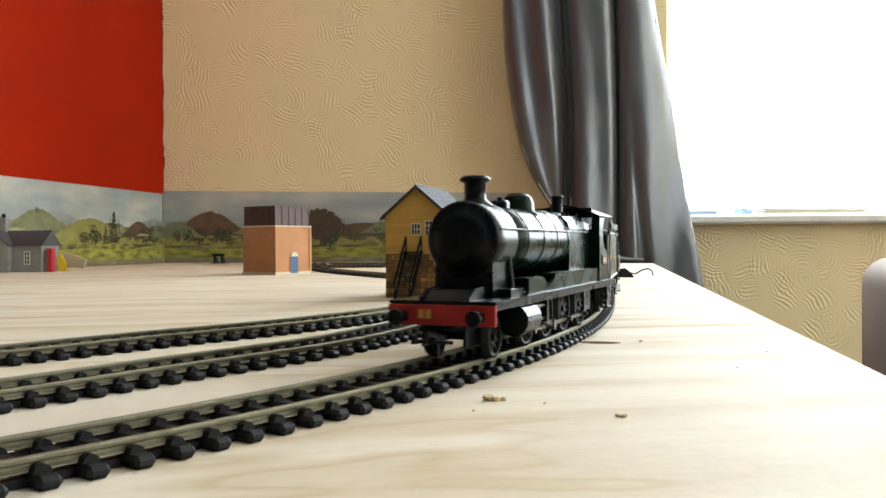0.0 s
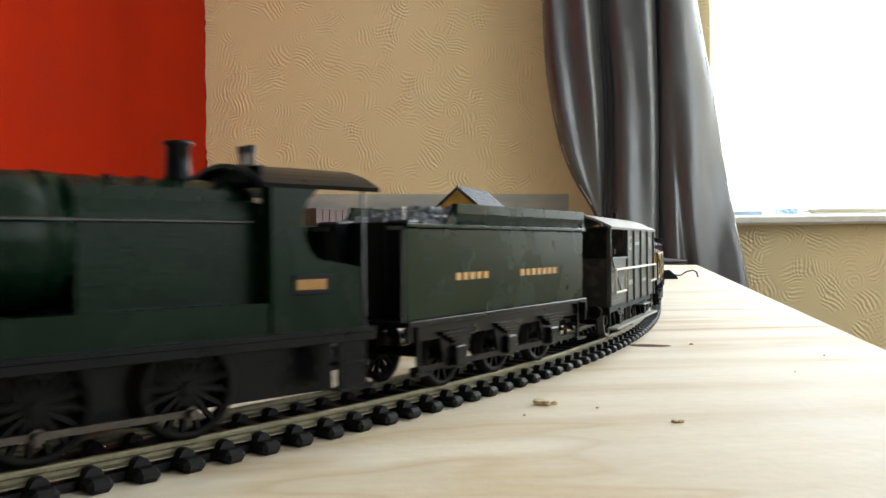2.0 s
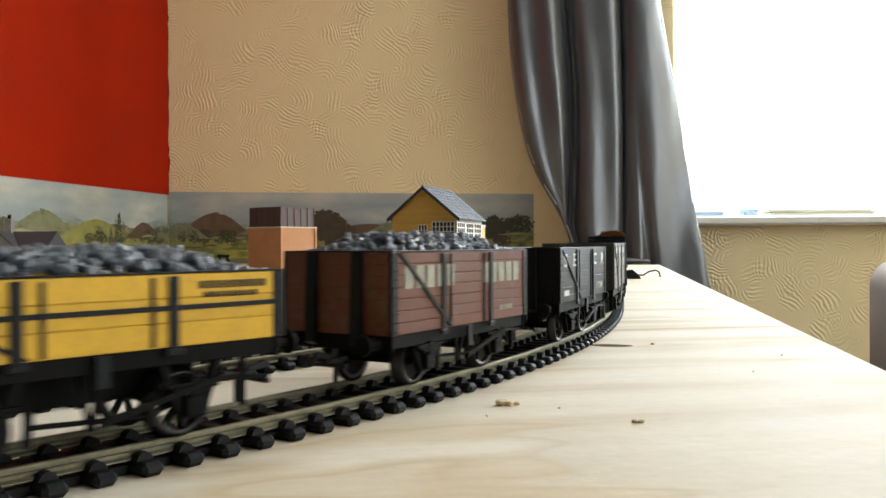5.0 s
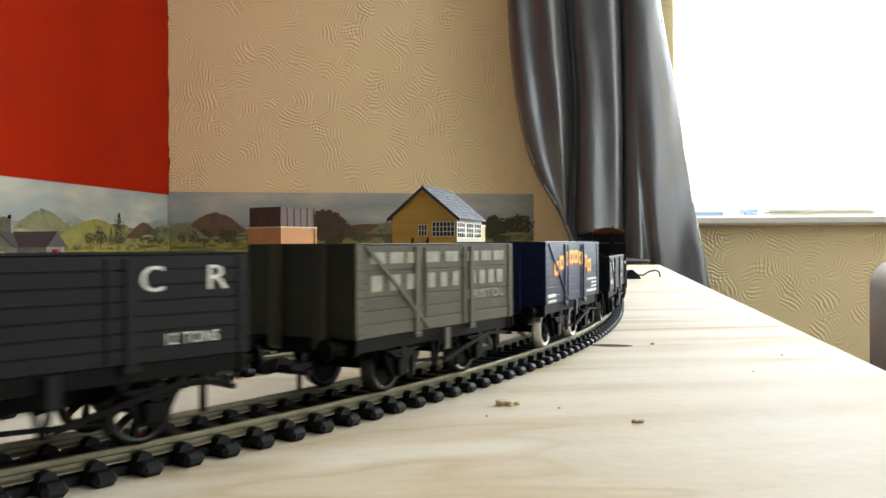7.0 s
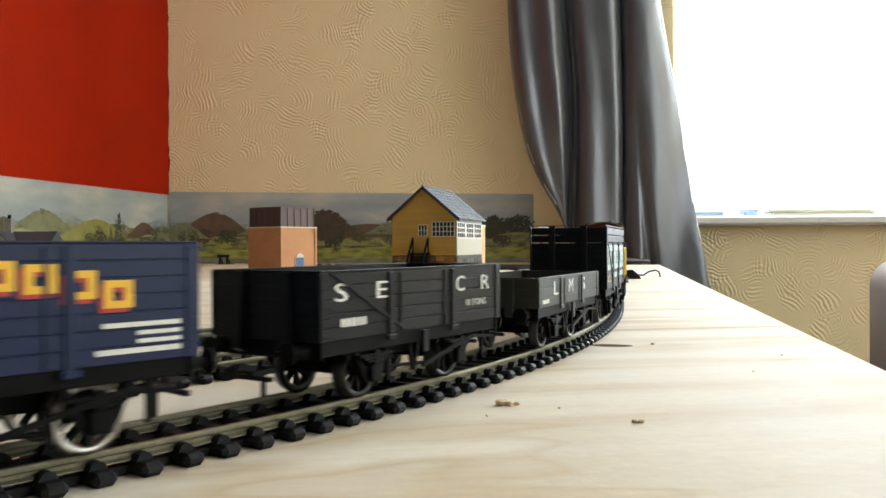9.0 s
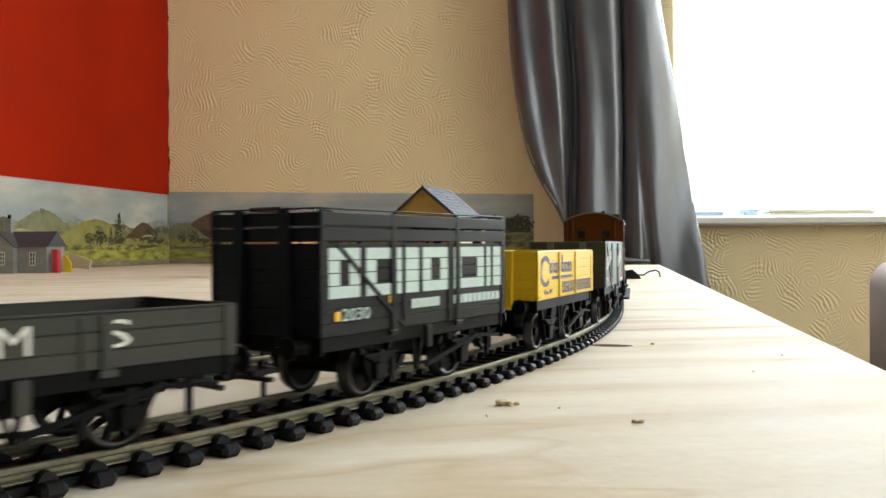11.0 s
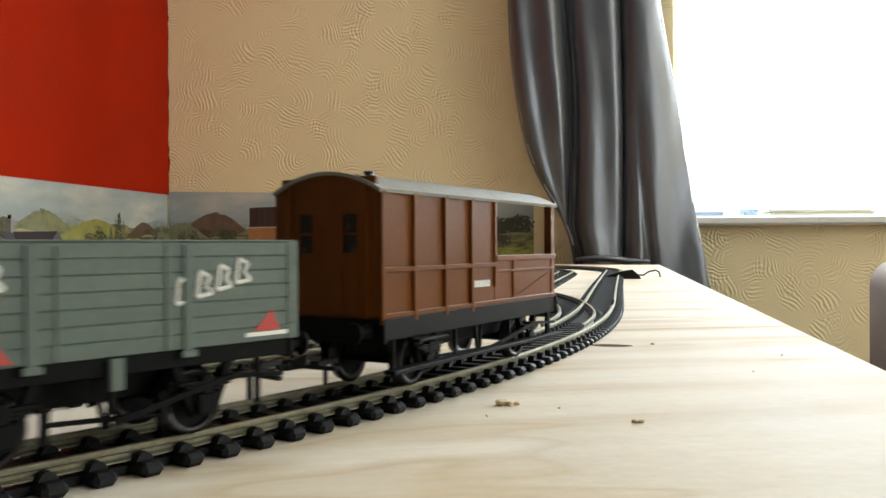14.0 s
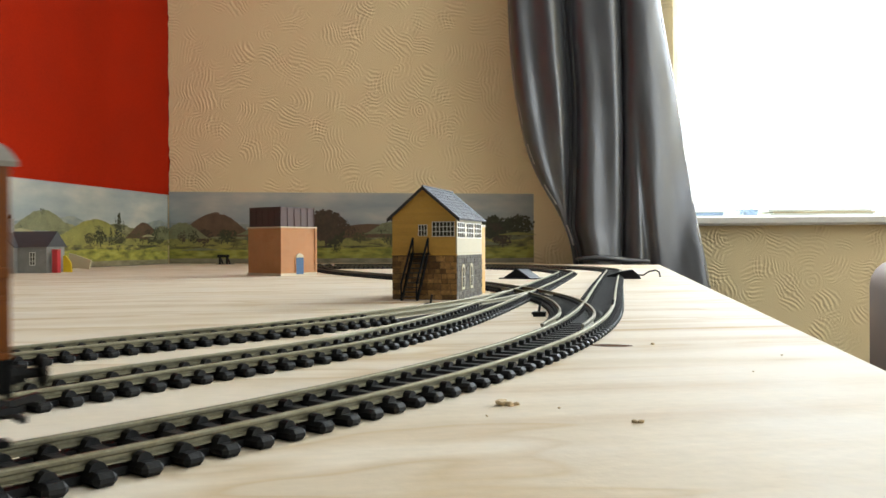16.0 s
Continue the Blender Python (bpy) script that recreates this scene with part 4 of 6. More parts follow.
    bars(letter_bars(h - 45.2, h - 54.6, 23.2, 25.0, 6), w + 0.02, WHITE, v, "number_band")
    return v


# ---- the locomotive ----
def locomotive():
    s0, s1 = 101.9, 264.8
    L, h = s1 - s0, (s1 - s0) / 2
    v = place("steam_locomotive", "dark green steam goods locomotive with black smokebox and red buffer beam", "locomotive", s0, s1, 42.0)
    F = h                                   # x of the buffer beam
    B = F - 3.5                             # datum of boiler, cab and wheels
    zp = 17.2
    # buffer beam, frames, running plate
    boxpart("buffer_beam", (F - 1.4, F, -16.8, 16.8, 11.0, 17.0), P_RED, v, "red painted buffer beam", bev=0.2)
    bars(letter_bars(-1.5, -6.0, 13.0, 15.6, 2, 0.25), F, GOLD, v, "number_band").matrix_basis = Matrix.Translation((F / 1000 + 0.0001, F / 1000 * 0, 0)) @ Matrix.Rotation(radians(-90), 4, "Z") @ Matrix.Translation((0.0085, -F / 1000, 0))
    buffers(v, F, 1, 13.6, 12.0, P_BLACK)
    coupling(v, F - 1, 1)
    bm = bmesh.new()
    bm_prism(bm, [(F - 0.5, zp), (F - 0.5, zp + 0.9), (-h, zp + 0.9), (-h, zp)], -16.8, 16.8, "y")
    part("running_plate", bm, P_BLACK, v)
    for sy in (-1, 1):
        boxpart("valance", (-h, F - 1.5, *sorted((sy * 15.6, sy * 16.5)), zp - 1.8, zp), P_BLACK, v)
        boxpart("frame_plate", (-h + 4, F - 2, *sorted((sy * 6.0, sy * 7.0)), 4.5, zp), P_BLACK, v)
        bm = bmesh.new()
        bm_prism(bm, [(F - 2.5, zp + 0.9), (F - 2.5, zp + 1.6), (F - 7, 21.4), (F - 17, 21.8), (F - 17, zp + 0.9)], *sorted((sy * 7, sy * 8)), "y")
        part("front_frame", bm, P_BLACK, v)
        # sand-box side with swept ends, then the long splasher panel
        y = sorted((sy * 14.2, sy * 15.4))
        bm = bmesh.new()
        bm_prism(bm, [(B - 33, zp + 0.9), (B - 33, 23.4), (B - 44.5, 23.8)] + [(B - 44.5 - 9.0 * math.sin(a), 23.8 - 3.0 * (1 - math.cos(a))) for a in (0.4, 0.8, 1.2, 1.57)] + [(B - 55.2, zp + 0.9)], *y, "y")
        part("splasher", bm, P_GREEN, v)
        bm = bmesh.new()
        bm_prism(bm, [(B - 55.4, zp + 0.9), (B - 55.4, zp + 3.0)] + [(B - 56 - 9.0 * math.sin(a), zp + 3.0 + 3.8 * (1 - math.cos(a))) for a in (0.5, 0.9, 1.25, 1.57)] + [(B - 68, 24.0), (B - 134.6, 24.0), (B - 134.6, zp + 0.9)], *y, "y")
        part("splasher", bm, P_GREEN, v)
        boxpart("splasher_top", (B - 134.6, B - 66, *sorted((sy * 9, sy * 14.2)), 23.2, 24.0), P_GREEN, v)
        boxpart("splasher_top", (B - 46, B - 33, *sorted((sy * 9, sy * 14.2)), 22.8, 23.4), P_GREEN, v)
        boxpart("steam_chest", (B - 31.5, B - 19, *sorted((sy * 9.5, sy * 14)), zp + 0.9, 20.6), P_BLACK, v)
        # cylinder, slide bars, crosshead, rods
        bm = bmesh.new()
        c = sy * 13.6
        bm_cyl(bm, (B - 36.5, c, 10.6), (B - 22, c, 10.6), 5.0, seg=20)
        bm_cyl(bm, (B - 37.7, c, 10.6), (B - 20.9, c, 10.6), 4.2, seg=20)
        bm_box(bm, B - 36.5, B - 22.5, *sorted((sy * 8, sy * 13.6)), 9, 16.5)
        part("cylinder", bm, P_BLACK, v)
        for z in (8.4, 13.0):
            bm = bmesh.new()
            bm_box(bm, B - 56, B - 36.5, c - 0.7, c + 0.7, z, z + 0.8)
            part("slide_bar", bm, ROD, v, "bright steel slide bar")
        boxpart("motion_bracket", (B - 58, B - 55.4, *sorted((sy * 12.6, sy * 15)), 7.5, 17), P_BLACK, v)
        # under the cab: steps and pipework
        bm = bmesh.new()
        bm_box(bm, -h + 2, -h + 9, *sorted((sy * 15, sy * 15.8)), 6, zp - 1.5)
        for z in (5.6, 10.6):
            bm_box(bm, -h + 1.5, -h + 9.5, *sorted((sy * 13.6, sy * 16.6)), z, z + 0.7)
        part("cab_steps", bm, P_BLACK, v)
    bm = bmesh.new()
    bm_prism(bm, [(F - 3, zp + 0.9), (F - 7.5, 21.0), (F - 16, 21.2), (F - 16, zp + 0.9)], -6.9, 6.9, "y")
    part("front_box", bm, P_BLACK, v)
    # boiler, smokebox and fittings
    zb = 36.0
    bm = bmesh.new()
    bm_turn(bm, [(10.6, B - 33.0), (11.9, B - 32.9), (11.9, B - 14.6), (11.4, B - 13.9), (10.9, B - 13.6), (8.6, B - 13.4), (8.4, B - 12.7), (6.0, B - 12.1), (0.6, B - 11.9)], (0, 0, zb), "x", 40)
    part("smokebox", bm, P_BLACK, v, "black smokebox with round door")
    bm = bmesh.new()
    bm_box(bm, B - 31, B - 15, -9.5, 9.5, zp + 0.9, zb - 6)
    bm_cyl(bm, (B - 12.4, 0, zb), (B - 10.2, 0, zb), 0.8, seg=8)
    bm_cyl(bm, (B - 11.0, 0, zb), (B - 10.8, -3.6, zb - 3), 0.35, seg=6)
    for z in (-4.5, 4.5):
        bm_box(bm, B - 12.9, B - 12.2, -8.4, 3, zb + z - 0.5, zb + z + 0.5)
    for i in range(18):
        a = i / 18 * 2 * math.pi
        bm_cyl(bm, (B - 13.8, 10.6 * math.cos(a), zb + 10.6 * math.sin(a)), (B - 13.2, 10.6 * math.cos(a), zb + 10.6 * math.sin(a)), 0.3, seg=6)
    part("smokebox_saddle", bm, P_BLACK, v)
    bm = bmesh.new()
    bm_turn(bm, [(11.0, B - 33), (11.0, B - 50), (11.7, B - 92), (11.8, B - 101)], (0, 0, zb), "x", 40)
    part("boiler", bm, P_GREEN, v)
    for x, r in ((B - 33.4, 11.5), (B - 48, 11.25), (B - 66, 11.5), (B - 83, 11.75), (B - 98, 11.95)):
        bm = bmesh.new()
        bm_turn(bm, [(r - 0.5, x - 0.55), (r, x - 0.5), (r, x + 0.5), (r - 0.5, x + 0.55)], (0, 0, zb), "x", 40)
        part("boiler_band", bm, P_GREEN, v)
    bm = bmesh.new()
    fb = [(-11.3, 19), (-11.3, 40.5)] + [(-11.3 * math.cos(a), 40.5 + 7.0 * math.sin(a)) for a in (0.35, 0.75, 1.1, 1.35)] + [(11.3 * math.cos(a), 40.5 + 7.0 * math.sin(a)) for a in (1.35, 1.1, 0.75, 0.35)] + [(11.3, 40.5), (11.3, 19)]
    bm_prism(bm, fb, B - 135, B - 101, "x")
    part("firebox", bm, P_GREEN, v)
    bm = bmesh.new()
    bm_turn(bm, [(6.2, zb + 10.4), (5.2, zb + 11.4), (3.7, zb + 12.6), (3.4, zb + 13.4), (3.5, zb + 18.0), (4.9, zb + 18.6), (4.9, zb + 19.4), (3.9, zb + 20.2), (3.0, zb + 20.0), (2.8, zb + 17)], (B - 25.4, 0, 0), "z", 24)
    part("chimney", bm, P_BLACK, v, "tall black chimney with a flared rim")
    bm = bmesh.new()
    bm_turn(bm, [(7.4, zb + 9.0), (6.0, zb + 10.8), (5.7, zb + 13.6), (5.0, zb + 15.6), (3.5, zb + 16.8), (1.2, zb + 17.2)], (B - 69.9, 0, 0), "z", 28)
    part("dome", bm, P_GREEN, v, "rounded green dome")
    bm = bmesh.new()
    bm_box(bm, B - 52.1, B - 47.6, -3, 3, zb + 10, zb + 13.5, bev=0.8)
    bm_cyl(bm, (B - 49.6, 0, zb + 13), (B - 49.6, 0, zb + 14.6), 1.0, seg=10)
    part("top_feed", bm, P_BLACK, v)
    bm = bmesh.new()
    bm_turn(bm, [(3.6, 46.8), (2.5, 48.2), (2.2, 53.6), (2.9, 54.2), (2.6, 54.8)], (B - 124.5, 0, 0), "z", 18)
    part("safety_valve", bm, P_BLACK, v)
    for x in (B - 108, B - 114, B - 129):
        for y in (-7, 7):
            bm = bmesh.new()
            bm_cyl(bm, (x, y, 45.8), (x, y, 47.2), 0.8, seg=8)
            part("washout_plug", bm, P_BLACK, v)
    for sy in (-1, 1):
        bm = bmesh.new()
        yy = sy * 11.8
        bm_cyl(bm, (B - 16, yy, zb + 3.2), (B - 134, yy, zb + 3.2), 0.32, seg=6)
        for x in (B - 20, B - 40, B - 58, B - 82, B - 104):
            bm_cyl(bm, (x, sy * 10, zb + 3.2), (x, yy + sy * 0.3, zb + 3.2), 0.45, seg=6)
        part("handrail", bm, GUNMETAL, v)
        bm = bmesh.new()
        bm_cyl(bm, (B - 30, sy * 9.5, zb - 6), (B - 30, sy * 10.5, zp + 3), 1.1, seg=8)
        part("steam_pipe", bm, P_BLACK, v)
    # cab
    xc, xr = B - 135, -h
    for sy in (-1, 1):
        bm = bmesh.new()
        pts = [(xc, zp - 1.6), (xc, 46.6), (xr + 11, 46.6)] + [(xr + 12.0 + 5.5 * math.cos(a), 38.8 + 7.2 * math.sin(a)) for a in (1.2, 0.7, 0.2, -0.3, -0.8, -1.25)] + [(xr + 7.5, 31.0), (xr + 3.4, 30.2), (xr + 3.4, zp - 1.6)]
        bm_prism(bm, pts, *sorted((sy * 15.2, sy * 16.0)), "y")
        part("cab_side", bm, P_GREEN, v)
        bm = bmesh.new()
        bm_cyl(bm, (xr + 2.6, sy * 15.8, zp), (xr + 2.6, sy * 15.8, 46), 0.35, seg=6)
        part("cab_handrail", bm, GUNMETAL, v)
        boxpart("number_plate", (B - 148.2, B - 139.6, *sorted((sy * 16.0, sy * 16.4)), 25.2, 29.2), P_BLACK, v, "small black cab plate with gold figures")
        bars(letter_bars(B - 140.4, B - 147.4, 26.2, 28.2, 4, 0.35), 16.4 if sy > 0 else -16.5, GOLD, v, "number_band")
    for y0, y1, a, b in ((-15.2, -12.6, zp, 47), (12.6, 15.2, zp, 47), (-12.6, 12.6, 45.6, 50), (-12.6, -11, zp, 40.5), (11, 12.6, zp, 40.5), (-11.3, 11.3, 46.4, 50)):
        bm = bmesh.new()
        bm_box(bm, xc - 0.6, xc + 0.2, y0, y1, a, b)
        part("cab_front", bm, P_GREEN, v)
    roof_shell(v, xr - 1.5, xc + 2.0, 16.4, 46.4, 4.6, P_BLACK, name="cab_roof")
    for y in (-1.6, 1.6):
        bm = bmesh.new()
        bm_cyl(bm, (xc - 4.5, y, 47), (xc - 4.5, y, 53.6), 0.8, seg=8)
        bm_cyl(bm, (xc - 4.5, y, 53.6), (xc - 4.5, y, 55), 1.1, seg=8)
        part("whistle", bm, GUNMETAL, v)
    boxpart("backhead", (xc - 3, xc - 0.7, -9, 9, zp, 43), P_BLACK, v)
    boxpart("cab_floor", (xr + 1, xc - 1, -15, 15, zp + 1, zp + 2), P_BLACK, v)
    boxpart("drag_box", (xr - 6, xr + 6, -5, 5, 8, 11), P_BLACK, v)
    # wheels: leading pony axle and four driving axles coupled by rods
    wheelset(v, F - 17, 6.4, WHEEL_FACE, 10)
    drivers = [B - 46, B - 70, B - 95, B - 121]
    R = 9.2
    for x in drivers:
        ws = wheelset(v, x, R, WHEEL_FACE, 16)
        bm = bmesh.new()
        for sy in (-1, 1):
            bm_cyl(bm, (0, sy * 10.2, 4.2), (0, sy * 13.6, 4.2), 0.9, seg=10)
            bw = bmesh.new()
            bm_prism(bw, [(-4.5, -R + 2.0), (4.5, -R + 2.0), (2.4, -R + 4.6), (-2.4, -R + 4.6)], *sorted((sy * 9.6, sy * 10.4)), "y")
            part("balance_weight", bw, WHEEL_FACE, ws)
        part("crank_pin", bm, ROD, ws)
    for sy in (-1, 1):
        bm = bmesh.new()
        xs = [x - drivers[1] for x in drivers]
        c = sorted((sy * 11.0, sy * 11.9))
        bm_box(bm, min(xs), max(xs), *c, -0.6, 0.6)
        for x in xs:
            bm_cyl(bm, (x, c[0] - 0.2, 0), (x, c[1] + 0.2, 0), 1.3, seg=12)
        rod = part("coupling_rod", bm, ROD, v, "polished steel coupling rod")
        RODS.append((rod, drivers[1], R, 4.2, "coupling"))
        # connecting rod from the crosshead to the second driver
        bm = bmesh.new()
        c = sorted((sy * 12.3, sy * 13.2))
        ln = 26.0
        bm_prism(bm, [(0, -0.9), (0, 0.9), (ln, 0.7), (ln, -0.7)], *c, "y")
        bm_cyl(bm, (0, c[0] - 0.3, 0), (0, c[1] + 0.5, 0), 1.9, seg=12)
        con = part("connecting_rod", bm, ROD, v, "polished steel connecting rod")
        RODS.append((con, drivers[1], R, 4.2, "connecting"))
        bm = bmesh.new()
        cc = sy * 13.6
        bm_box(bm, -2.2, 2.2, cc - 1.1, cc + 1.1, -3.6, 3.6, bev=0.4)
        bm_cyl(bm, (0, cc, 0.2), (10, cc, 0.2), 0.65, seg=8)
        cross = part("crosshead", bm, ROD, v, "steel crosshead block")
        RODS.append((cross, drivers[1], R, 4.2, "crosshead"))
    return v


RODS = []


def tender():
    s0, s1 = 274.5, 371.0
    L, h, w = s1 - s0, (s1 - s0) / 2, 15.8
    v = place("tender", "dark green coal tender with gold lettering", "tender", s0, s1, 26.0)
    zf, z1 = 17.6, 38.6
    boxpart("footplate", (-h, h, -16.4, 16.4, 16.4, zf), P_BLACK, v)
    for sy in (-1, 1):
        y = sy * w
        boxpart("side_panel", (-h + 1.5, h + 0.5, *sorted((y - sy * 1.0, y)), zf, z1), P_GREEN, v, bev=0.3)
        boxpart("top_moulding", (-h + 0.8, h + 0.8, *sorted((y - sy * 0.4, y + sy * 0.9)), z1, z1 + 0.9), P_GREEN, v)
        bm = bmesh.new()
        x0, x1 = -h + 2, h - 20
        bm_prism(bm, [(y - sy * 0.6, z1 + 0.9), (y + sy * 0.8, z1 + 3.6), (y + sy * 0.8, z1 + 6.0), (y + sy * 0.0, z1 + 6.0), (y + sy * 0.0, z1 + 3.8), (y - sy * 1.4, z1 + 0.9)], x0, x1, "x")
        part("coal_plate", bm, P_GREEN, v, "flared coal plate")
        bm = bmesh.new()
        bm_prism(bm, [(x1, z1 + 0.9), (x1 + 4, z1 + 0.9), (x1, z1 + 6.0)], *sorted((y - sy * 0.8, y + sy * 0.2)), "y")
        part("coal_plate_end", bm, P_GREEN, v)
        bm = bmesh.new()
        bm_prism(bm, [(x0, z1 + 0.9), (x0 - 1.5, z1 + 0.9), (x0, z1 + 6.0)], *sorted((y - sy * 0.8, y + sy * 0.2)), "y")
        part("coal_plate_end", bm, P_GREEN, v)
        # outside frame with slots, springs and axleboxes
        bm = bmesh.new()
        y2 = sorted((sy * 13.4, sy * 14.4))
        bm_box(bm, -h + 2, h - 2, *y2, 12.6, 16.4)
        for x in (-26, 0, 26):
            bm_prism(bm, [(x - 7, 12.6), (x - 4.6, 5.0), (x + 4.6, 5.0), (x + 7, 12.6)], *y2, "y")
        bm_box(bm, -h + 4, h - 4, *y2, 5.4, 6.8)
        part("outside_frame", bm, P_BLACK, v)
        for x in (-26, 0, 26):
            boxpart("axlebox", (x - 2.4, x + 2.4, *sorted((sy * 14.4, sy * 16.2)), 5.6, 10.4), P_BLACK, v, bev=0.4)
            bm = bmesh.new()
            for i, (q, z) in enumerate(((8, 14.2), (6.2, 13.4), (4.4, 12.6), (2.8, 11.8))):
                bm_box(bm, x - q, x + q, *sorted((sy * 14.4, sy * 16.0)), z - 0.7, z)
            part("leaf_spring", bm, P_BLACK, v)
        for x in (h - 5.5, -h + 4):
            bm = bmesh.new()
            bm_box(bm, x - 3, x + 3, *sorted((sy * 14.6, sy * 16.4)), 5.0, 5.7)
            bm_box(bm, x - 0.5, x + 0.5, *sorted((sy * 14.6, sy * 15.2)), 5.0, 16)
            part("step", bm, P_BLACK, v)
        bm = bmesh.new()
        bm_cyl(bm, (h + 1.2, sy * 15.4, 17.6), (h + 1.2, sy * 15.4, 38), 0.4, seg=8)
        part("handrail", bm, GUNMETAL, v)
    boxpart("rear_panel", (-h + 1.5, -h + 2.5, -w + 1.1, w - 1.1, zf, z1 + 1), P_GREEN, v)
    boxpart("tank_top", (-h + 2.6, h - 22, -w + 1.1, w - 1.1, z1 - 2, z1 - 0.6), P_BLACK, v)
    boxpart("front_panel", (h - 9, h - 8, -w + 1.1, w - 1.1, zf, z1 + 1.6), P_BLACK, v)
    boxpart("coal_space", (h - 22, h - 9, -w + 1.1, w - 1.1, z1 - 8, z1 - 5), P_BLACK, v)
    bm = bmesh.new()
    bm_box(bm, h - 8, h - 3.5, -14, -7, 26, z1 + 1.8, bev=0.5)
    part("tool_box", bm, P_BLACK, v)
    bm = bmesh.new()
    bm_box(bm, h - 8, h - 3.5, 7, 14, 26, z1 + 1.8, bev=0.5)
    part("tool_box", bm, P_BLACK, v)
    for sy in (-1, 1):
        bm = bmesh.new()
        bm_cyl(bm, (h - 4.5, sy * 12, z1 - 6), (h - 4.5, sy * 12, z1 - 0.2), 1.0, seg=10)
        bm_box(bm, h - 6.5, h - 2, sy * 12 - 3, sy * 12 + 3, z1 - 0.4, z1 + 0.4)
        bm_cyl(bm, (h - 14, sy * 5, z1 - 1), (h - 14, sy * 5, z1 + 5.5), 0.35, seg=8)
        part("brake_handle", bm, STEEL if sy > 0 else GUNMETAL, v, "bright brake handle")
    coal_load(v, L, w, z1 + 1.5, 4.5, -h + 12, h - 9)
    buffers(v, -h, -1, 13.6, 12, P_BLACK)
    boxpart("buffer_beam", (-h - 0.1, -h + 1.2, -16.4, 16.4, 11, 16.4), P_BLACK, v)
    coupling(v, -h + 1, -1)
    for x in (-26, 0, 26):
        wheelset(v, x, 7.8, WHEEL_FACE, 12)
    bars(letter_bars(h - 20.3, h - 36.8, 26.1, 27.9, 5, 0.38), w + 0.02, GOLD, v, "gold_lettering_band")
    bars(letter_bars(h - 53.4, h - 77, 26.1, 27.9, 7, 0.38), w + 0.02, GOLD, v, "gold_lettering_band")
    return v


locomotive()
tender()
brake_van_grey()

# ---- the wagons ----
wy = open_wagon("coal_wagon", "ochre yellow three-plank wagon heaped with coal, black ironwork", 516.0, 590.9, P_YELLOW, 17.2, 30.0, 3, iron=P_COAL, load=True, diag=((1, 0.9, 0.32),), spokes=8)
h = 37.4
bars(letter_bars(h - 6, h - 16, 27.0, 28.6, 6), 16.05, P_COAL, wy)
boxpart("dark_band", (-h + 2.7, h - 2.7, 16.0, 16.25, 23.6, 24.5), P_COAL, wy, bev=0)
bars(letter_bars(-h + 19, -h + 4, 27.2, 28.6, 10) + letter_bars(-h + 18, -h + 6, 25.6, 26.6, 8), 16.05, P_COAL, wy)
bars(letter_bars(h - 8, h - 16, 19.4, 21.0, 4), 16.05, P_COAL, wy, "number_band")

wb = open_wagon("open_wagon", "red-brown seven-plank private-owner wagon carrying coal", 621.5, 692.5, P_BROWN, 13.9, 33.2, 7, iron=P_COAL, load=True, diag=((1, 0.9, 0.25),))
bars(letter_bars(30, 6, 24.5, 30.0, 5, 0.25), 16.05, FADED, wb)
bars(letter_bars(-8, -31, 24.5, 30.0, 5, 0.25), 16.05, FADED, wb)
bars(letter_bars(-18, -26, 16.6, 17.8, 5), 16.05, FADED, wb)

ws = open_wagon("open_wagon", "dark slate-grey seven-plank wagon with white company initials", 720.8, 794.3, P_DKGREY, 15.0, 33.4, 7, diag=((1, 0.92, 0.18),), spokes=8)
for ch, x in zip("SECR", (29.2, 16.4, -17.2, -29.9)):
    lettering(ch, x, 29.0, 16.05, 6.4, WHITE, ws, wide=4.2)
lettering("12 TONS", -24.8, 18.6, 16.05, 2.9, WHITE, ws, wide=10.5)
bars(letter_bars(31, 24, 17.2, 19.0, 5), 16.05, WHITE, ws, "number_band")

# ends get a darker colour than the sides: their shade is painted in
wg = open_wagon("open_wagon", "weathered grey seven-plank wagon with faded white lettering", 821.3, 894.0, P_GREY, 14.2, 34.9, 7, diag=((1, 0.9, 0.2),), end_mat=P_OLIVE_SHADE, iron=P_GREY)
bars(letter_bars(31, 10, 30.6, 33.2, 3, 0.18) + letter_bars(9, -9, 30.6, 33.2, 2, 0.3) + letter_bars(-11, -32, 30.6, 33.2, 3, 0.15), 16.05, FADED, wg)
bars(letter_bars(31, 10, 24.4, 28.0, 3, 0.4) + letter_bars(8, -9, 24.4, 28.0, 3, 0.45) + letter_bars(-12, -32, 24.4, 28.0, 4, 0.35), 16.05, FADED, wg)
lettering("BRISTOL", -21, 21.6, 16.05, 3.2, FADED, wg, wide=20)

wn = open_wagon("open_wagon", "navy blue seven-plank wagon with arched yellow lettering", 918.4, 989.6, P_BLUE, 15.4, 35.4, 7, diag=((1, 0.9, 0.25),), wheel=STEEL, spokes=8)
for i, b in enumerate(letter_bars(25.7, -24.5, 23.6, 28.2, 8, 0.2, 4.6)):
    bars([b], 16.1, AMBER, wn, stroke=1.5)
    bars([(b[0] + 0.7, b[1] + 0.7, b[2] - 0.7, b[3] - 0.7)], 16.0, SCARLET, wn, "lettering_shade", stroke=1.5)
bars([(23.7, 33.4, 17.6, 18.6), (23.7, 33.4, 15.9, 16.7)], 16.05, WHITE, wn)
bars([(-32, -18, 21.4, 22.2), (-32, -24, 20.0, 20.7), (-32, -24, 18.6, 19.3), (-32, -16.8, 17.0, 17.9)], 16.05, WHITE, wn)

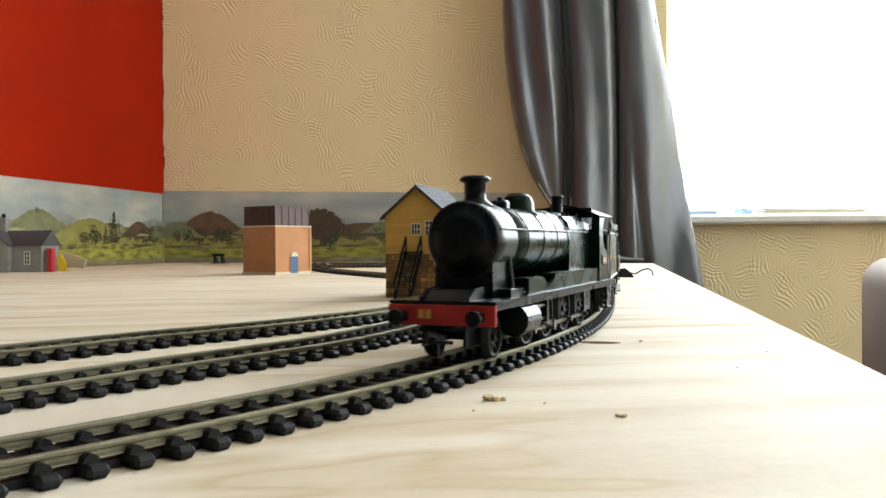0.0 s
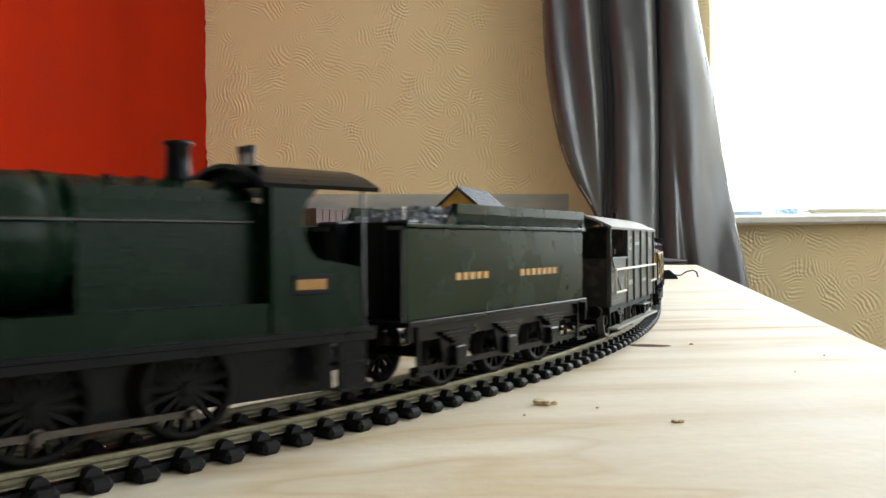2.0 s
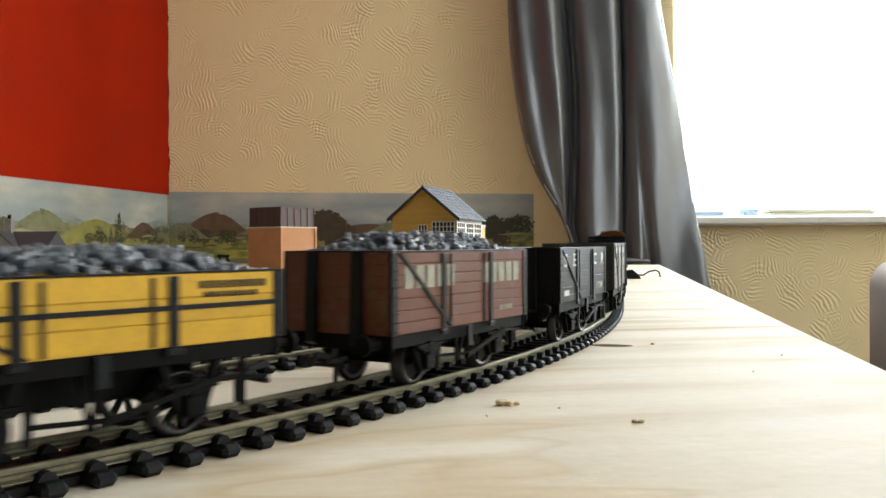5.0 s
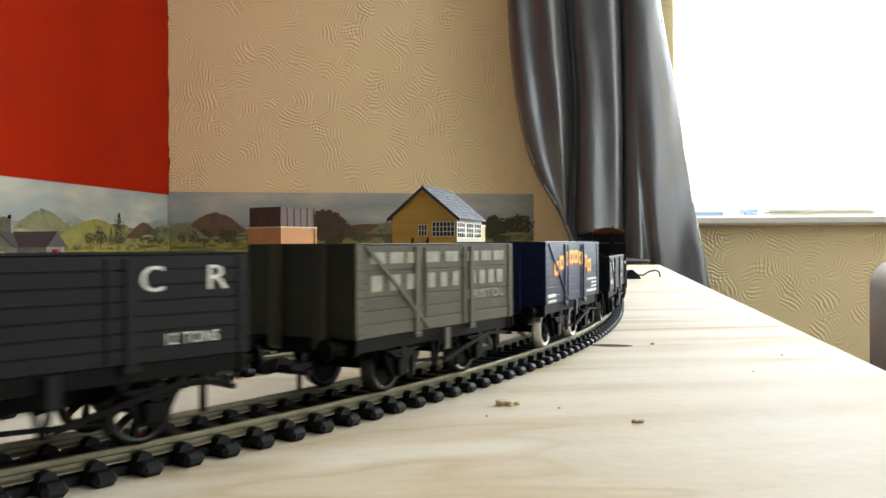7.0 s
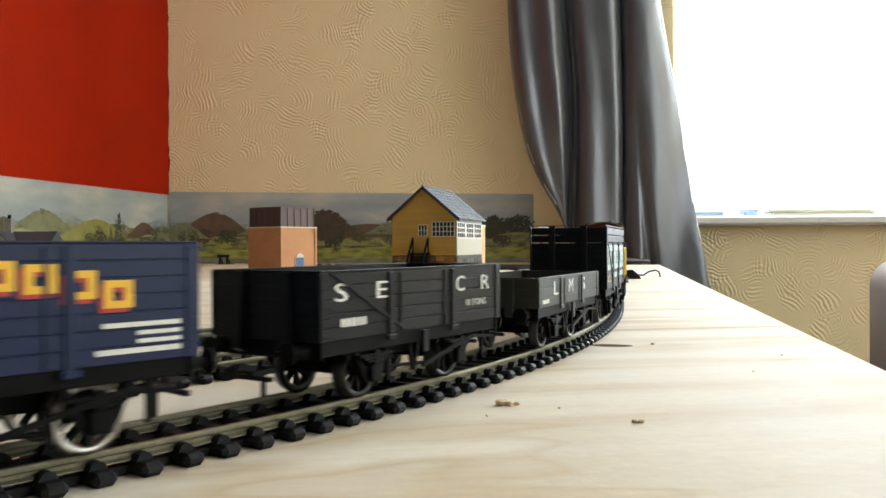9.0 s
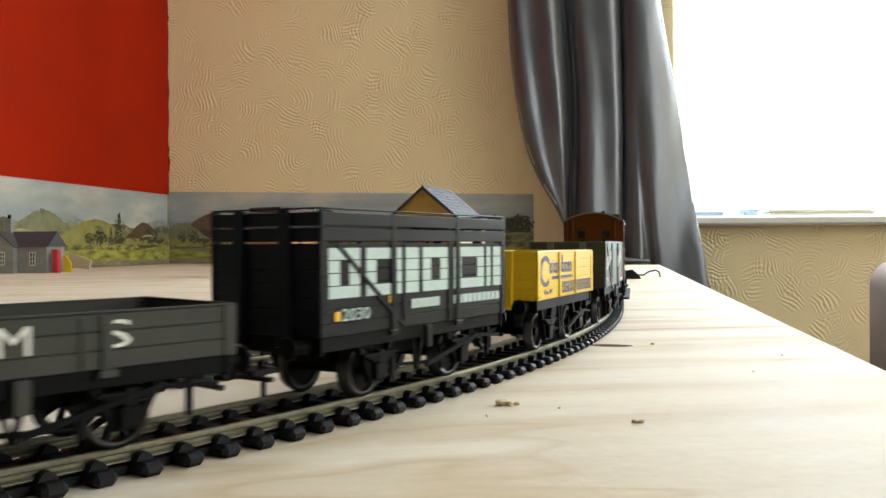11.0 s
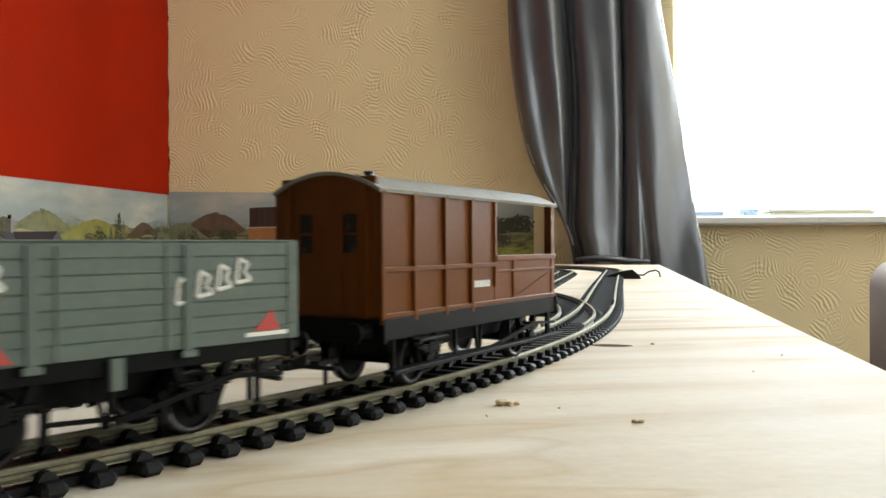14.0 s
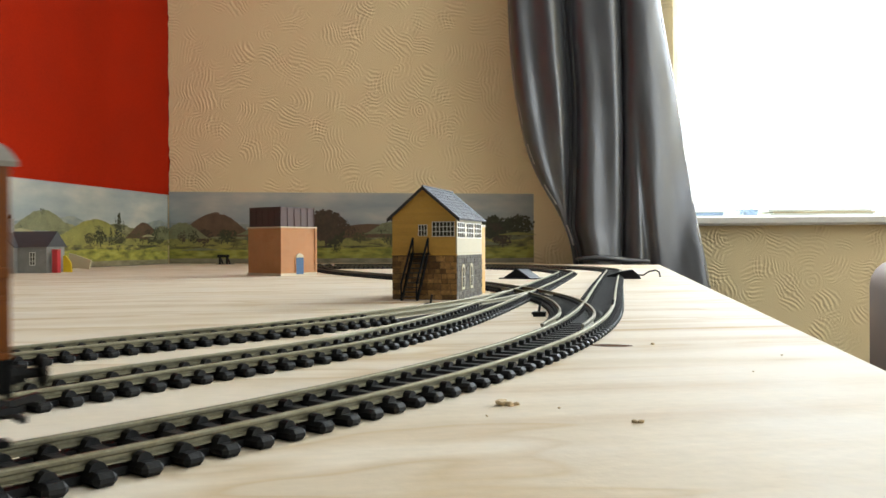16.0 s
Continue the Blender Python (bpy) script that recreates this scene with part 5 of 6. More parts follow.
w5 = open_wagon("open_wagon", "black five-plank wagon with white company initials", 1016.5, 1091.7, P_COAL, 14.6, 29.2, 5, diag=((1, 0.9, 0.2),), spokes=8)
for ch, x in zip("SECR", (30.9, 16.7, -16.9, -29.4)):
    lettering(ch, x, 24.6, 16.05, 5.6, WHITE, w5, wide=4.2)
lettering("10 TONS", -24.5, 19.6, 16.05, 2.4, WHITE, w5, wide=10)
bars(letter_bars(31, 22, 17.4, 19.2, 5), 16.05, WHITE, w5, "number_band")

wl = open_wagon("open_wagon", "low olive-grey three-plank wagon with white initials", 1118.0, 1194.6, P_OLIVE_SHADE, 14.8, 24.0, 3, diag=(), spokes=8)
for ch, x in zip("LMS", (19.6, 1.0, -15.3)):
    lettering(ch, x, 20.2, 16.05, 6.6, WHITE, wl, wide=5.0)
bars(letter_bars(34, 27, 16.0, 17.2, 5), 16.05, WHITE, wl, "number_band")

wc = open_wagon("coke_wagon", "tall black coke wagon with slatted top and pale block lettering", 1213.7, 1292.1, P_COAL, 15.6, 42.4, 7, diag=((1, 0.86, 0.25),), coke=7.2)
for xa, xb in ((36.6, 26.2), (24.0, 10.6), (9.0, 3.6), (2.0, -9.4), (-12.2, -27.4), (-28.8, -31.0), (-32.4, -37.8)):
    bars([(xb, xa, 23.6 + i * 2.72, 26.1 + i * 2.72) for i in range(4)] if xa - xb < 6 else [(xb, xb + 3.6, 23.6 + i * 2.72, 26.1 + i * 2.72) for i in range(4)] + [(xa - 3.6, xa, 23.6 + i * 2.72, 26.1 + i * 2.72) for i in range(4)] + [(xb + 3.6, xa - 3.6, 23.6 + i * 2.72, 26.1 + i * 2.72) for i in (0, 3)], 16.05, PALE, wc)
bars(letter_bars(6.6, -5.7, 19.8, 22.0, 7, 0.2), 16.05, PALE, wc)
bars(letter_bars(-12.1, -36.1, 19.8, 22.0, 10, 0.2), 16.05, PALE, wc)
lettering("2030", 27.4, 19.8, 16.05, 3.8, PALE, wc, wide=9.5)
bars([(32.8, 34.6, 18.8, 20.8)], 16.05, AMBER, wc, "yellow_star")
bars([(13.4, 15.6, 21.6, 23.4)], 16.05, AMBER, wc, "yellow_mark")

wd = open_wagon("open_wagon", "bright yellow five-plank wagon with navy blue lettering", 1315.2, 1382.0, P_BRIGHT, 17.2, 32.4, 5, diag=(), wood=1, door=False, iron=P_BRIGHT)
ink = 16.06
bm = bmesh.new()
ring = [(8.6 * math.cos(a), 5.0 * math.sin(a)) for a in np.linspace(0.75, 5.5, 20)]
for (a0, b0), (a1, b1) in zip(ring, ring[1:]):
    bm_prism(bm, [(25.4 - a0 * 0.66, 26.2 + b0), (25.4 - a1 * 0.66, 26.2 + b1), (25.4 - a1 * 0.46, 26.2 + b1 * 0.72), (25.4 - a0 * 0.46, 26.2 + b0 * 0.72)], ink, ink + 0.1, "y")
part("swash_shape", bm, NAVY, wd, "navy blue curved emblem")
bars(letter_bars(20.8, -5.7, 25.4, 28.8, 6, 0.25), ink, NAVY, wd, stroke=1.0)
bars([(10.4, 11.4, 28.8, 31.4), (6.2, 7.2, 28.8, 31.4), (-5.7, 18.1, 23.4, 24.4)], ink, NAVY, wd, "underline")
bars(letter_bars(6.8, -32.4, 18.4, 22.2, 10, 0.24), ink, NAVY, wd, stroke=0.8)
lettering("No 79", 22.5, 19.4, ink, 2.2, NAVY, wd, wide=8)
for x in (-9.2, 10.5):
    boxpart("side_rib", (x - 0.5, x + 0.5, 16.0, 16.5, 17.4, 32.2), P_BRIGHT, wd)

# the dark end colour paints in the shade on the end faces
we = open_wagon("open_wagon", "sage grey seven-plank wagon with white script and red marks", 1408.2, 1485.0, P_SAGE, 16.6, 35.6, 7, diag=((1, 0.88, 0.4),), end_mat=P_OLIVE_SHADE)
for x in (32.0, -12.6):
    for i in range(4):
        bm = bmesh.new()
        a = x - i * 4.2
        z = 24.6 + i * 1.1
        bm_tube(bm, [(a + 1.4, 16.1, z), (a + 0.8, 16.1, z + 4.6), (a - 1.2, 16.1, z + 3.6), (a - 0.4, 16.1, z + 2.0), (a - 1.8, 16.1, z + 0.6), (a + 1.2, 16.1, z)], 0.4, 5)
        part("script_shape", bm, WHITE, we, "white looped script shape")
for x in (-31,):
    bm = bmesh.new()
    bm_prism(bm, [(x - 3.0, 18.6), (x + 3.0, 18.6), (x - 1.0, 22.6)], 16.05, 16.15, "y")
    part("red_triangle", bm, SCARLET, we)
bm = bmesh.new()
bm_prism(bm, [(16.6, 17.2), (18.4, 17.2), (21.2, 20.9), (19.4, 20.9)], 16.46, 16.55, "y")
part("red_strap_end", bm, SCARLET, we)
bars([(29, 32, 19.4, 20.6), (-36, -26, 17.6, 18.4)], 16.05, WHITE, we)

brake_van_brown()


# ---- scenery: printed backdrop, buildings, curtain, small things ----
CARD = plain("printed_card_cream", (0.55, 0.47, 0.34), 0.75, grain=900, blotch=40)
TREE_INK = [plain("tree_ink", c, 0.6, var=0.45, grain=700, blotch=150, bump=0) for c in ((0.05, 0.052, 0.026), (0.085, 0.08, 0.036), (0.07, 0.05, 0.032))]
HILL_INK = [plain("hill_ink", c, 0.6, var=0.35, grain=400, blotch=60, bump=0) for c in ((0.20, 0.205, 0.11), (0.135, 0.082, 0.05), (0.27, 0.255, 0.075), (0.36, 0.33, 0.19))]


def printed_shape(parent, kind, x, z, w, h, ink, lift):
    """One printed tree or hill on the backdrop: an uneven flat silhouette a hair off the paper (mm)."""
    bm = bmesh.new()
    if kind == "printed_hill":
        n = 26
        top = [(x + w * (i / n - 0.5), z + h * (max(0.0, math.sin(math.pi * i / n)) ** 1.4) * (1 + 0.10 * noise.noise((x * 0.1, i * 0.7, 3)))) for i in range(n + 1)]
        bm_prism(bm, [(x + w / 2, z - 1), (x - w / 2, z - 1)] + top, -lift, -lift + 0.1, "y")
    else:
        for k in range(int(26 + w * h / 11)):
            a, r = random.random() * 6.283, random.random() ** 0.6 * random.uniform(0.75, 1.15)
            u, t = r * math.cos(a) * w / 2, h * 0.58 + r * math.sin(a) * h * 0.42
            if kind == "printed_conifer":
                t = random.random() * h
                u = random.uniform(-1, 1) * w / 2 * (1 - t / h * 0.8)
            rr = random.uniform(0.03, 0.085) * min(w, h)
            m = random.randint(5, 8)
            off = lift + k * 0.0006
            vs = [bm.verts.new((x + u + rr * random.uniform(0.6, 1.25) * math.cos(6.283 * i / m), -off, z + t + rr * random.uniform(0.6, 1.2) * math.sin(6.283 * i / m))) for i in range(m)]
            bm.faces.new(vs)
        bm_box(bm, x - w * 0.03, x + w * 0.03, -lift, -lift + 0.1, z, z + h * 0.5)
    part(kind, bm, ink, parent)


def backdrop(name, label, m, x0, x1, top0, top1, shapes):
    ob = tagged(new(name), label, "backdrop", kind="structure")
    ob.matrix_basis = m
    bm = bmesh.new()
    n = 12
    xs = [x0 + (x1 - x0) * i / n for i in range(n + 1)]
    for a, b in zip(xs, xs[1:]):
        ta, tb = (top0 + (top1 - top0) * (v - x0) / (x1 - x0) + 0.8 * noise.noise((v * 0.01, 5, 0)) for v in (a, b))
        bm_prism(bm, [(a, 0.3), (b, 0.3), (b, tb), (a, ta)], -2.5, -1.5, "y")
    bmesh.ops.remove_doubles(bm, verts=bm.verts, dist=0.001)
    part("printed_sheet", bm, PRINT, ob, "printed countryside with clouds, hills and fields")
    for i, (kind, x, z, w, h, ink) in enumerate(shapes):
        printed_shape(ob, kind, x, z, w, h, ink, 2.6 + 0.06 * i)
    return ob


T0, T1, T2 = TREE_INK


def scrub(x0, x1, n, dark):
    """Small printed bushes, hedges and pale field strips scattered over the print."""
    out = []
    for _ in range(n):
        x, z = random.uniform(x0, x1), random.uniform(22, 70)
        k = random.random()
        if k < 0.3:
            out.append(("printed_hill", x, z - 4, random.uniform(40, 110), random.uniform(4, 9), random.choice((HILL_INK[3], HILL_INK[2], HILL_INK[0]))))
        else:
            w = random.uniform(12, 34)
            out.append(("printed_tree", x, z, w, w * random.uniform(0.35, 0.7), random.choice((TREE_INK[0], TREE_INK[2], TREE_INK[2] if dark else TREE_INK[1]))))
    return out


H0, H1, H2, H3 = HILL_INK
backdrop("backdrop_back", "printed countryside backdrop along the back wall", WALL, 4, 838, 165, 151, [
    ("printed_hill", 112, 62, 200, 54, H1), ("printed_hill", 250, 66, 170, 34, H0), ("printed_hill", 470, 58, 300, 30, H1),
    ("printed_hill", 640, 58, 240, 26, H0), ("printed_hill", 330, 40, 330, 26, H2), ("printed_hill", 60, 44, 130, 30, H2), ("printed_hill", 650, 40, 260, 22, H0),
    ("printed_tree", 40, 52, 36, 38, T1), ("printed_tree", 88, 40, 40, 40, T2), ("printed_tree", 142, 44, 44, 34, T0), ("printed_tree", 205, 50, 26, 26, T0),
    ("printed_tree", 372, 36, 76, 84, T2), ("printed_tree", 392, 30, 46, 50, T0), ("printed_tree", 450, 44, 40, 26, T1), ("printed_tree", 520, 40, 60, 26, T1),
    ("printed_tree", 700, 30, 36, 44, T0), ("printed_tree", 752, 44, 66, 58, T0), ("printed_tree", 805, 58, 60, 46, T0), ("printed_tree", 770, 34, 44, 30, T2),
    ("printed_hill", 36, 58, 130, 36, H0), ("printed_tree", 36, 46, 22, 28, T2), ("printed_tree", 62, 44, 26, 30, T0), ("printed_hill", 520, 66, 120, 26, H0), ("printed_tree", 352, 62, 30, 40, T2), ("printed_tree", 410, 66, 30, 34, T2)] + scrub(20, 830, 26, True))
LEFT_M = Matrix.Translation((CORNER.x, CORNER.y, 0)) @ Matrix.Rotation(math.atan2(-LEFT_DIR.y, -LEFT_DIR.x), 4, "Z")
backdrop("backdrop_left", "printed countryside backdrop along the red wall", LEFT_M, -2200, -6, 162, 165, [
    ("printed_hill", -450, 70, 190, 36, H0), ("printed_hill", -290, 60, 240, 34, H2), ("printed_hill", -110, 60, 160, 26, H0), ("printed_hill", -600, 60, 240, 34, H0),
    ("printed_hill", -350, 44, 300, 20, H2), ("printed_hill", -130, 44, 180, 20, H2), ("printed_hill", -700, 44, 400, 24, H2),
    ("printed_conifer", -208, 44, 30, 66, T0), ("printed_conifer", -238, 42, 24, 36, T0), ("printed_tree", -275, 40, 46, 32, T0), ("printed_tree", -310, 40, 40, 28, T1),
    ("printed_tree", -118, 44, 46, 44, T1), ("printed_tree", -82, 36, 36, 44, T0), ("printed_tree", -40, 46, 40, 36, T1), ("printed_tree", -455, 96, 14, 14, T0), ("printed_tree", -560, 50, 60, 40, T1),
    ("printed_hill", -112, 58, 150, 34, H1), ("printed_hill", -30, 56, 140, 30, H0), ("printed_tree", -95, 48, 30, 30, T2), ("printed_conifer", -192, 44, 16, 50, T0), ("printed_conifer", -222, 44, 18, 54, T0)] + scrub(-900, -20, 30, False))

# ---- signal box ----
STONE = plain("brown_stone", (0.27, 0.145, 0.048), 0.8, var=0.5, grain=700, blotch=180, bump=0.8, piece=0.6)
GSTONE = plain("grey_stone", (0.088, 0.076, 0.058), 0.8, var=0.3, grain=700, blotch=180, bump=0.8, piece=0.3)
MORTAR = plain("dark_mortar", (0.05, 0.038, 0.025), 0.9, var=0.2)
OCHRE = plain("ochre_boards", (0.55, 0.31, 0.06), 0.6, var=0.1, grain=500, blotch=60, piece=0.08)
CREAM = plain("cream_paint", (0.47, 0.41, 0.265), 0.6, var=0.08)
SLATE = plain("slate_roof", (0.045, 0.048, 0.062), 0.6, spec=0.22, var=0.25, grain=600, blotch=120, piece=0.25)
BARGE = plain("dark_bargeboard", (0.03, 0.025, 0.022), 0.6, var=0.2)
PANE = plain("dark_glass_pane", (0.05, 0.045, 0.035), 0.12, var=0.2, bump=0)


def window(parent, a0, a1, z0, z1, cols, rows, face, out, bar=0.35):
    """A glazed window with white bars. face 'x': on a wall along x at y=out; face 'y': on a wall along y at x=out."""
    w = new("window")
    w.empty_display_size = 0.002
    w.parent = parent

    def bx(name, p0, p1, q0, q1, d, mat):
        sgn = -1 if face == "x" else 1
        lo, hi = sorted((out, out + sgn * d))
        boxpart(name, (p0, p1, lo, hi, q0, q1) if face == "x" else (lo, hi, p0, p1, q0, q1), mat, w, bev=0)
    bx("pane", a0, a1, z0, z1, 0.15, PANE)
    for i in range(cols + 1):
        p = a0 + (a1 - a0) * i / cols
        bx("glazing_bar", p - bar / 2, p + bar / 2, z0, z1, 0.45, WHITE_PAINT)
    for i in range(rows + 1):
        q = z0 + (z1 - z0) * i / rows
        bx("glazing_bar", a0 - bar / 2, a1 + bar / 2, q - bar / 2, q + bar / 2, 0.5, WHITE_PAINT)
    return w


WHITE_PAINT = plain("white_bars", (0.75, 0.73, 0.66), 0.5, var=0.05)


def stones(parent, a0, a1, z0, z1, face, out, mat, hmin=3.0, hmax=4.6):
    z = z0
    sgn = -1 if face == "x" else 1
    while z < z1 - 0.6:
        hh = min(random.uniform(hmin, hmax), z1 - z)
        p = a0
        while p < a1 - 0.6:
            ww = min(random.uniform(4.0, 8.5), a1 - p)
            d = random.uniform(0.35, 0.8)
            lo, hi = sorted((out, out + sgn * d))
            dims = (p + 0.15, p + ww - 0.15, lo, hi, z + 0.15, z + hh - 0.15) if face == "x" else (lo, hi, p + 0.15, p + ww - 0.15, z + 0.15, z + hh - 0.15)
            boxpart("stone", dims, mat, parent, bev=0.2)
            p += ww
        z += hh


def signal_box():
    v = thing("signal_box", "ochre boarded signal box on a brown stone base, slate roof", "signal box", pose(0.0097, 0.608, 0, 0, 0, -17))
    W, D, zb, ze, za = 49.0, 72.0, 33.0, 60.5, 81.0
    boxpart("stone_base", (-W, 0, 0, D, 0, zb), MORTAR, v, bev=0)
    stones(v, -W - 0.2, 0.2, 0, zb, "x", 0, STONE, 3.0, 5.6)
    stones(v, -0.3, D, 0, zb, "y", 0, GSTONE, 2.4, 3.6)
    boxpart("cabin_wall", (-W + 0.3, -0.3, 0.3, D - 0.3, zb, ze), OCHRE, v, bev=0)
    n = 10
    for i in range(n):
        z = zb + (ze - zb) * i / n
        boxpart("weatherboard", (-W, 0.1, -0.45, 0.3, z + 0.08, z + (ze - zb) / n - 0.08), OCHRE, v, bev=0.12)
    for i in range(7):
        z = ze + (za - ze) * i / 7
        k = 1 - (z + 1.4 - ze) / (za - ze)
        if k > 0.05:
            bm = bmesh.new()
            c = -W / 2
            kk = 1 - (z - ze) / (za - ze)
            bm_prism(bm, [(c - W / 2 * kk, z), (c + W / 2 * kk, z), (c + W / 2 * k, z + 2.7), (c - W / 2 * k, z + 2.7)], -0.4, 0.4, "y")
            part("weatherboard", bm, OCHRE, v)
    bm = bmesh.new()
    bm_prism(bm, [(-W, ze), (0, ze), (-W / 2, za)], 0.4, D - 0.4, "y")
    part("gable", bm, OCHRE, v)
    boxpart("string_course", (-W - 0.5, 0.6, -0.7, 0.0, zb - 0.8, zb + 0.6), OCHRE, v)
    boxpart("string_course", (0.0, 0.7, 0, D, zb - 0.8, zb + 0.6), CREAM, v)
    boxpart("cream_panel", (0.0, 0.45, 0.2, D - 0.2, zb + 0.7, 44.6), CREAM, v, "cream boarded panel under the windows")
    boxpart("cream_panel", (0.0, 0.45, 0.2, D - 0.2, 56.2, ze), CREAM, v)
    boxpart("corner_post", (-0.4, 0.7, -0.7, 0.6, zb, ze), CREAM, v)
    for y0, y1 in ((2.0, 21.5), (26.0, 45.5), (50.0, 69.5)):
        window(v, y0, y1, 45.0, 56.0, 4, 3, "y", 0.1, 0.6)
    for y0, y1 in ((0.7, 1.6), (22.0, 25.5), (46.0, 49.5), (70.0, D - 0.3)):
        boxpart("mullion_post", (0.0, 0.5, y0, y1, 44.65, 56.15), CREAM, v, bev=0)
    window(v, -28.5, -22.0, 46.5, 54.5, 3, 2, "x", -0.45)
    window(v, -18.0, -1.4, 46.0, 56.5, 6, 3, "x", -0.45, 0.4)
    boxpart("door", (-28.8, -21.0, -0.7, -0.4, zb + 1, 46.0), OCHRE, v, "plain ochre boarded door")
    for y in (15.0, 38.0):
        bm = bmesh.new()
        pts = [(y - 4, 7), (y + 4, 7), (y + 4, 22)] + [(y + 4 * math.cos(a), 22 + 4 * math.sin(a)) for a in (0.5, 1.05, 1.57, 2.1, 2.65)] + [(y - 4, 22)]
        bm_prism(bm, pts, 0.7, 1.1, "x")
        part("window_surround", bm, CREAM, v, "cream arched window surround")
        bm = bmesh.new()
        pts = [(y - 2.2, 9), (y + 2.2, 9), (y + 2.2, 21.5)] + [(y + 2.2 * math.cos(a), 21.5 + 2.4 * math.sin(a)) for a in (0.6, 1.57, 2.5)] + [(y - 2.2, 21.5)]
        bm_prism(bm, pts, 1.1, 1.25, "x")
        part("arched_pane", bm, PANE, v)
        boxpart("glazing_bar", (1.25, 1.4, y - 0.25, y + 0.25, 9, 23.5), WHITE_PAINT, v)
        boxpart("glazing_bar", (1.25, 1.4, y - 2.2, y + 2.2, 16, 16.5), WHITE_PAINT, v)
    # roof slopes of single slates on a deck, overhanging bargeboards
    ov, t = 3.2, 1.0
    for sgn in (-1, 1):
        c = -W / 2
        e = Vector((c + sgn * (W / 2 + ov), 0, ze - ov * (za - ze) / (W / 2)))
        r = Vector((c, 0, za + 0.3))
        bm = bmesh.new()
        bm_prism(bm, [(e.x, e.z), (r.x, r.z), (r.x, r.z + t), (e.x, e.z + t)], -3.0, D + 3, "y")
        part("roof", bm, SLATE, v)
        bm = bmesh.new()
        bm_prism(bm, [(e.x, e.z - 1.4), (r.x, r.z - 1.4), (r.x, r.z + t + 0.3), (e.x, e.z + t + 0.3)], -3.6, -3.0, "y")
        part("bargeboard", bm, BARGE, v)
        if sgn > 0:
            d = e - r
            for i in range(9):
                p, q = r + d * (i / 9), r + d * ((i + 1.1) / 9)
                for k in range(13):
                    y0 = -3 + (D + 6) * k / 13
                    bm = bmesh.new()
                    bm_prism(bm, [(p.x, p.z + t), (q.x, q.z + t), (q.x, q.z + t + 0.45), (p.x, p.z + t + 0.1)], y0 + 0.12, y0 + (D + 6) / 13 - 0.12, "y")
                    part("slate", bm, SLATE, v)
    bm = bmesh.new()
    bm_cyl(bm, (-W / 2, -3.4, za + 1.6), (-W / 2, D + 3, za + 1.6), 0.7, seg=8)
    part("ridge", bm, SLATE, v)
    # outside stair with handrails
    st = new("staircase")
    st.empty_display_size = 0.002
    st.parent = v
    for i in range(10):
        u = i / 9
        xx = -37.5 + 5.0 * u
        boxpart("tread", (xx + 0.8, xx + 11.4, -13 + 10 * u, -10.6 + 10 * u, 2.2 + 30.8 * u, 3.0 + 30.8 * u), P_GREY, st, bev=0)
    for dx in (0, 11.6):
        bm = bmesh.new()
        bm_prism(bm, [(-14, 0), (-10.6, 0), (-0.6, 32), (-0.6, 34.6), (-4, 34.6)], -0.5, 0.5, "x")
        for w in bm.verts:
            w.co.x += -37.5 + dx + 5.0 * max(0, w.co.z) / 34
        part("stringer", bm, P_DKGREY, st)
        bm = bmesh.new()
        a, b = Vector((-37.5 + dx, -13.5, 12)), Vector((-32.2 + dx, -2.5, 45))
        bm_cyl(bm, a, b, 0.85, seg=6)
        bm_cyl(bm, a, (a.x, a.y, 1), 0.6, seg=6)
        bm_cyl(bm, b, (b.x, b.y, 33), 0.6, seg=6)
        part("handrail", bm, P_DKGREY, st)
    boxpart("landing", (-36, -19.5, -4.5, -0.6, 32.8, 33.8), P_DKGREY, st, bev=0)
    # chimney-breast lean-to at the far end
    boxpart("lean_to", (-10, -2.0, D + 2, D + 20, 0, 54), OCHRE, v, "ochre lean-to at the back")
    boxpart("lean_to_cap", (-10.5, -1.6, D + 1.5, D + 20.5, 54, 56), CREAM, v)
    return v


signal_box()


# ---- water tower ----
def brick_card():
    m, t, b = nodes_of("printed_brick")
    v = coords(t)
    flat = node(t, "SeparateXYZ", {0: v})
    s = node(t, "Math", {0: flat.outputs[0], 1: flat.outputs[1]}, op="ADD")
    cv = node(t, "CombineXYZ", {0: s.outputs[0], 1: flat.outputs[2]})
    br = node(t, "TexBrick", {"Vector": cv.outputs[0], "Scale": 300.0, "Color1": (0.37, 0.125, 0.04, 1), "Color2": (0.46, 0.19, 0.065, 1), "Mortar": (0.44, 0.26, 0.13, 1), "Mortar Size": 0.03})
    nn = node(t, "TexNoise", {"Vector": v, "Scale": 45.0, "Detail": 4.0})
    k = node(t, "MapRange", {"Value": nn.outputs[0], "To Min": 0.7, "To Max": 1.25})
    c = node(t, "MixRGB", {0: 1.0, 1: br.outputs[0], 2: k.outputs[0]}, blend="MULTIPLY")
    t.links.new(c.outputs[0], b.inputs["Base Color"])
    b.inputs["Roughness"].default_value = 0.75
    return m


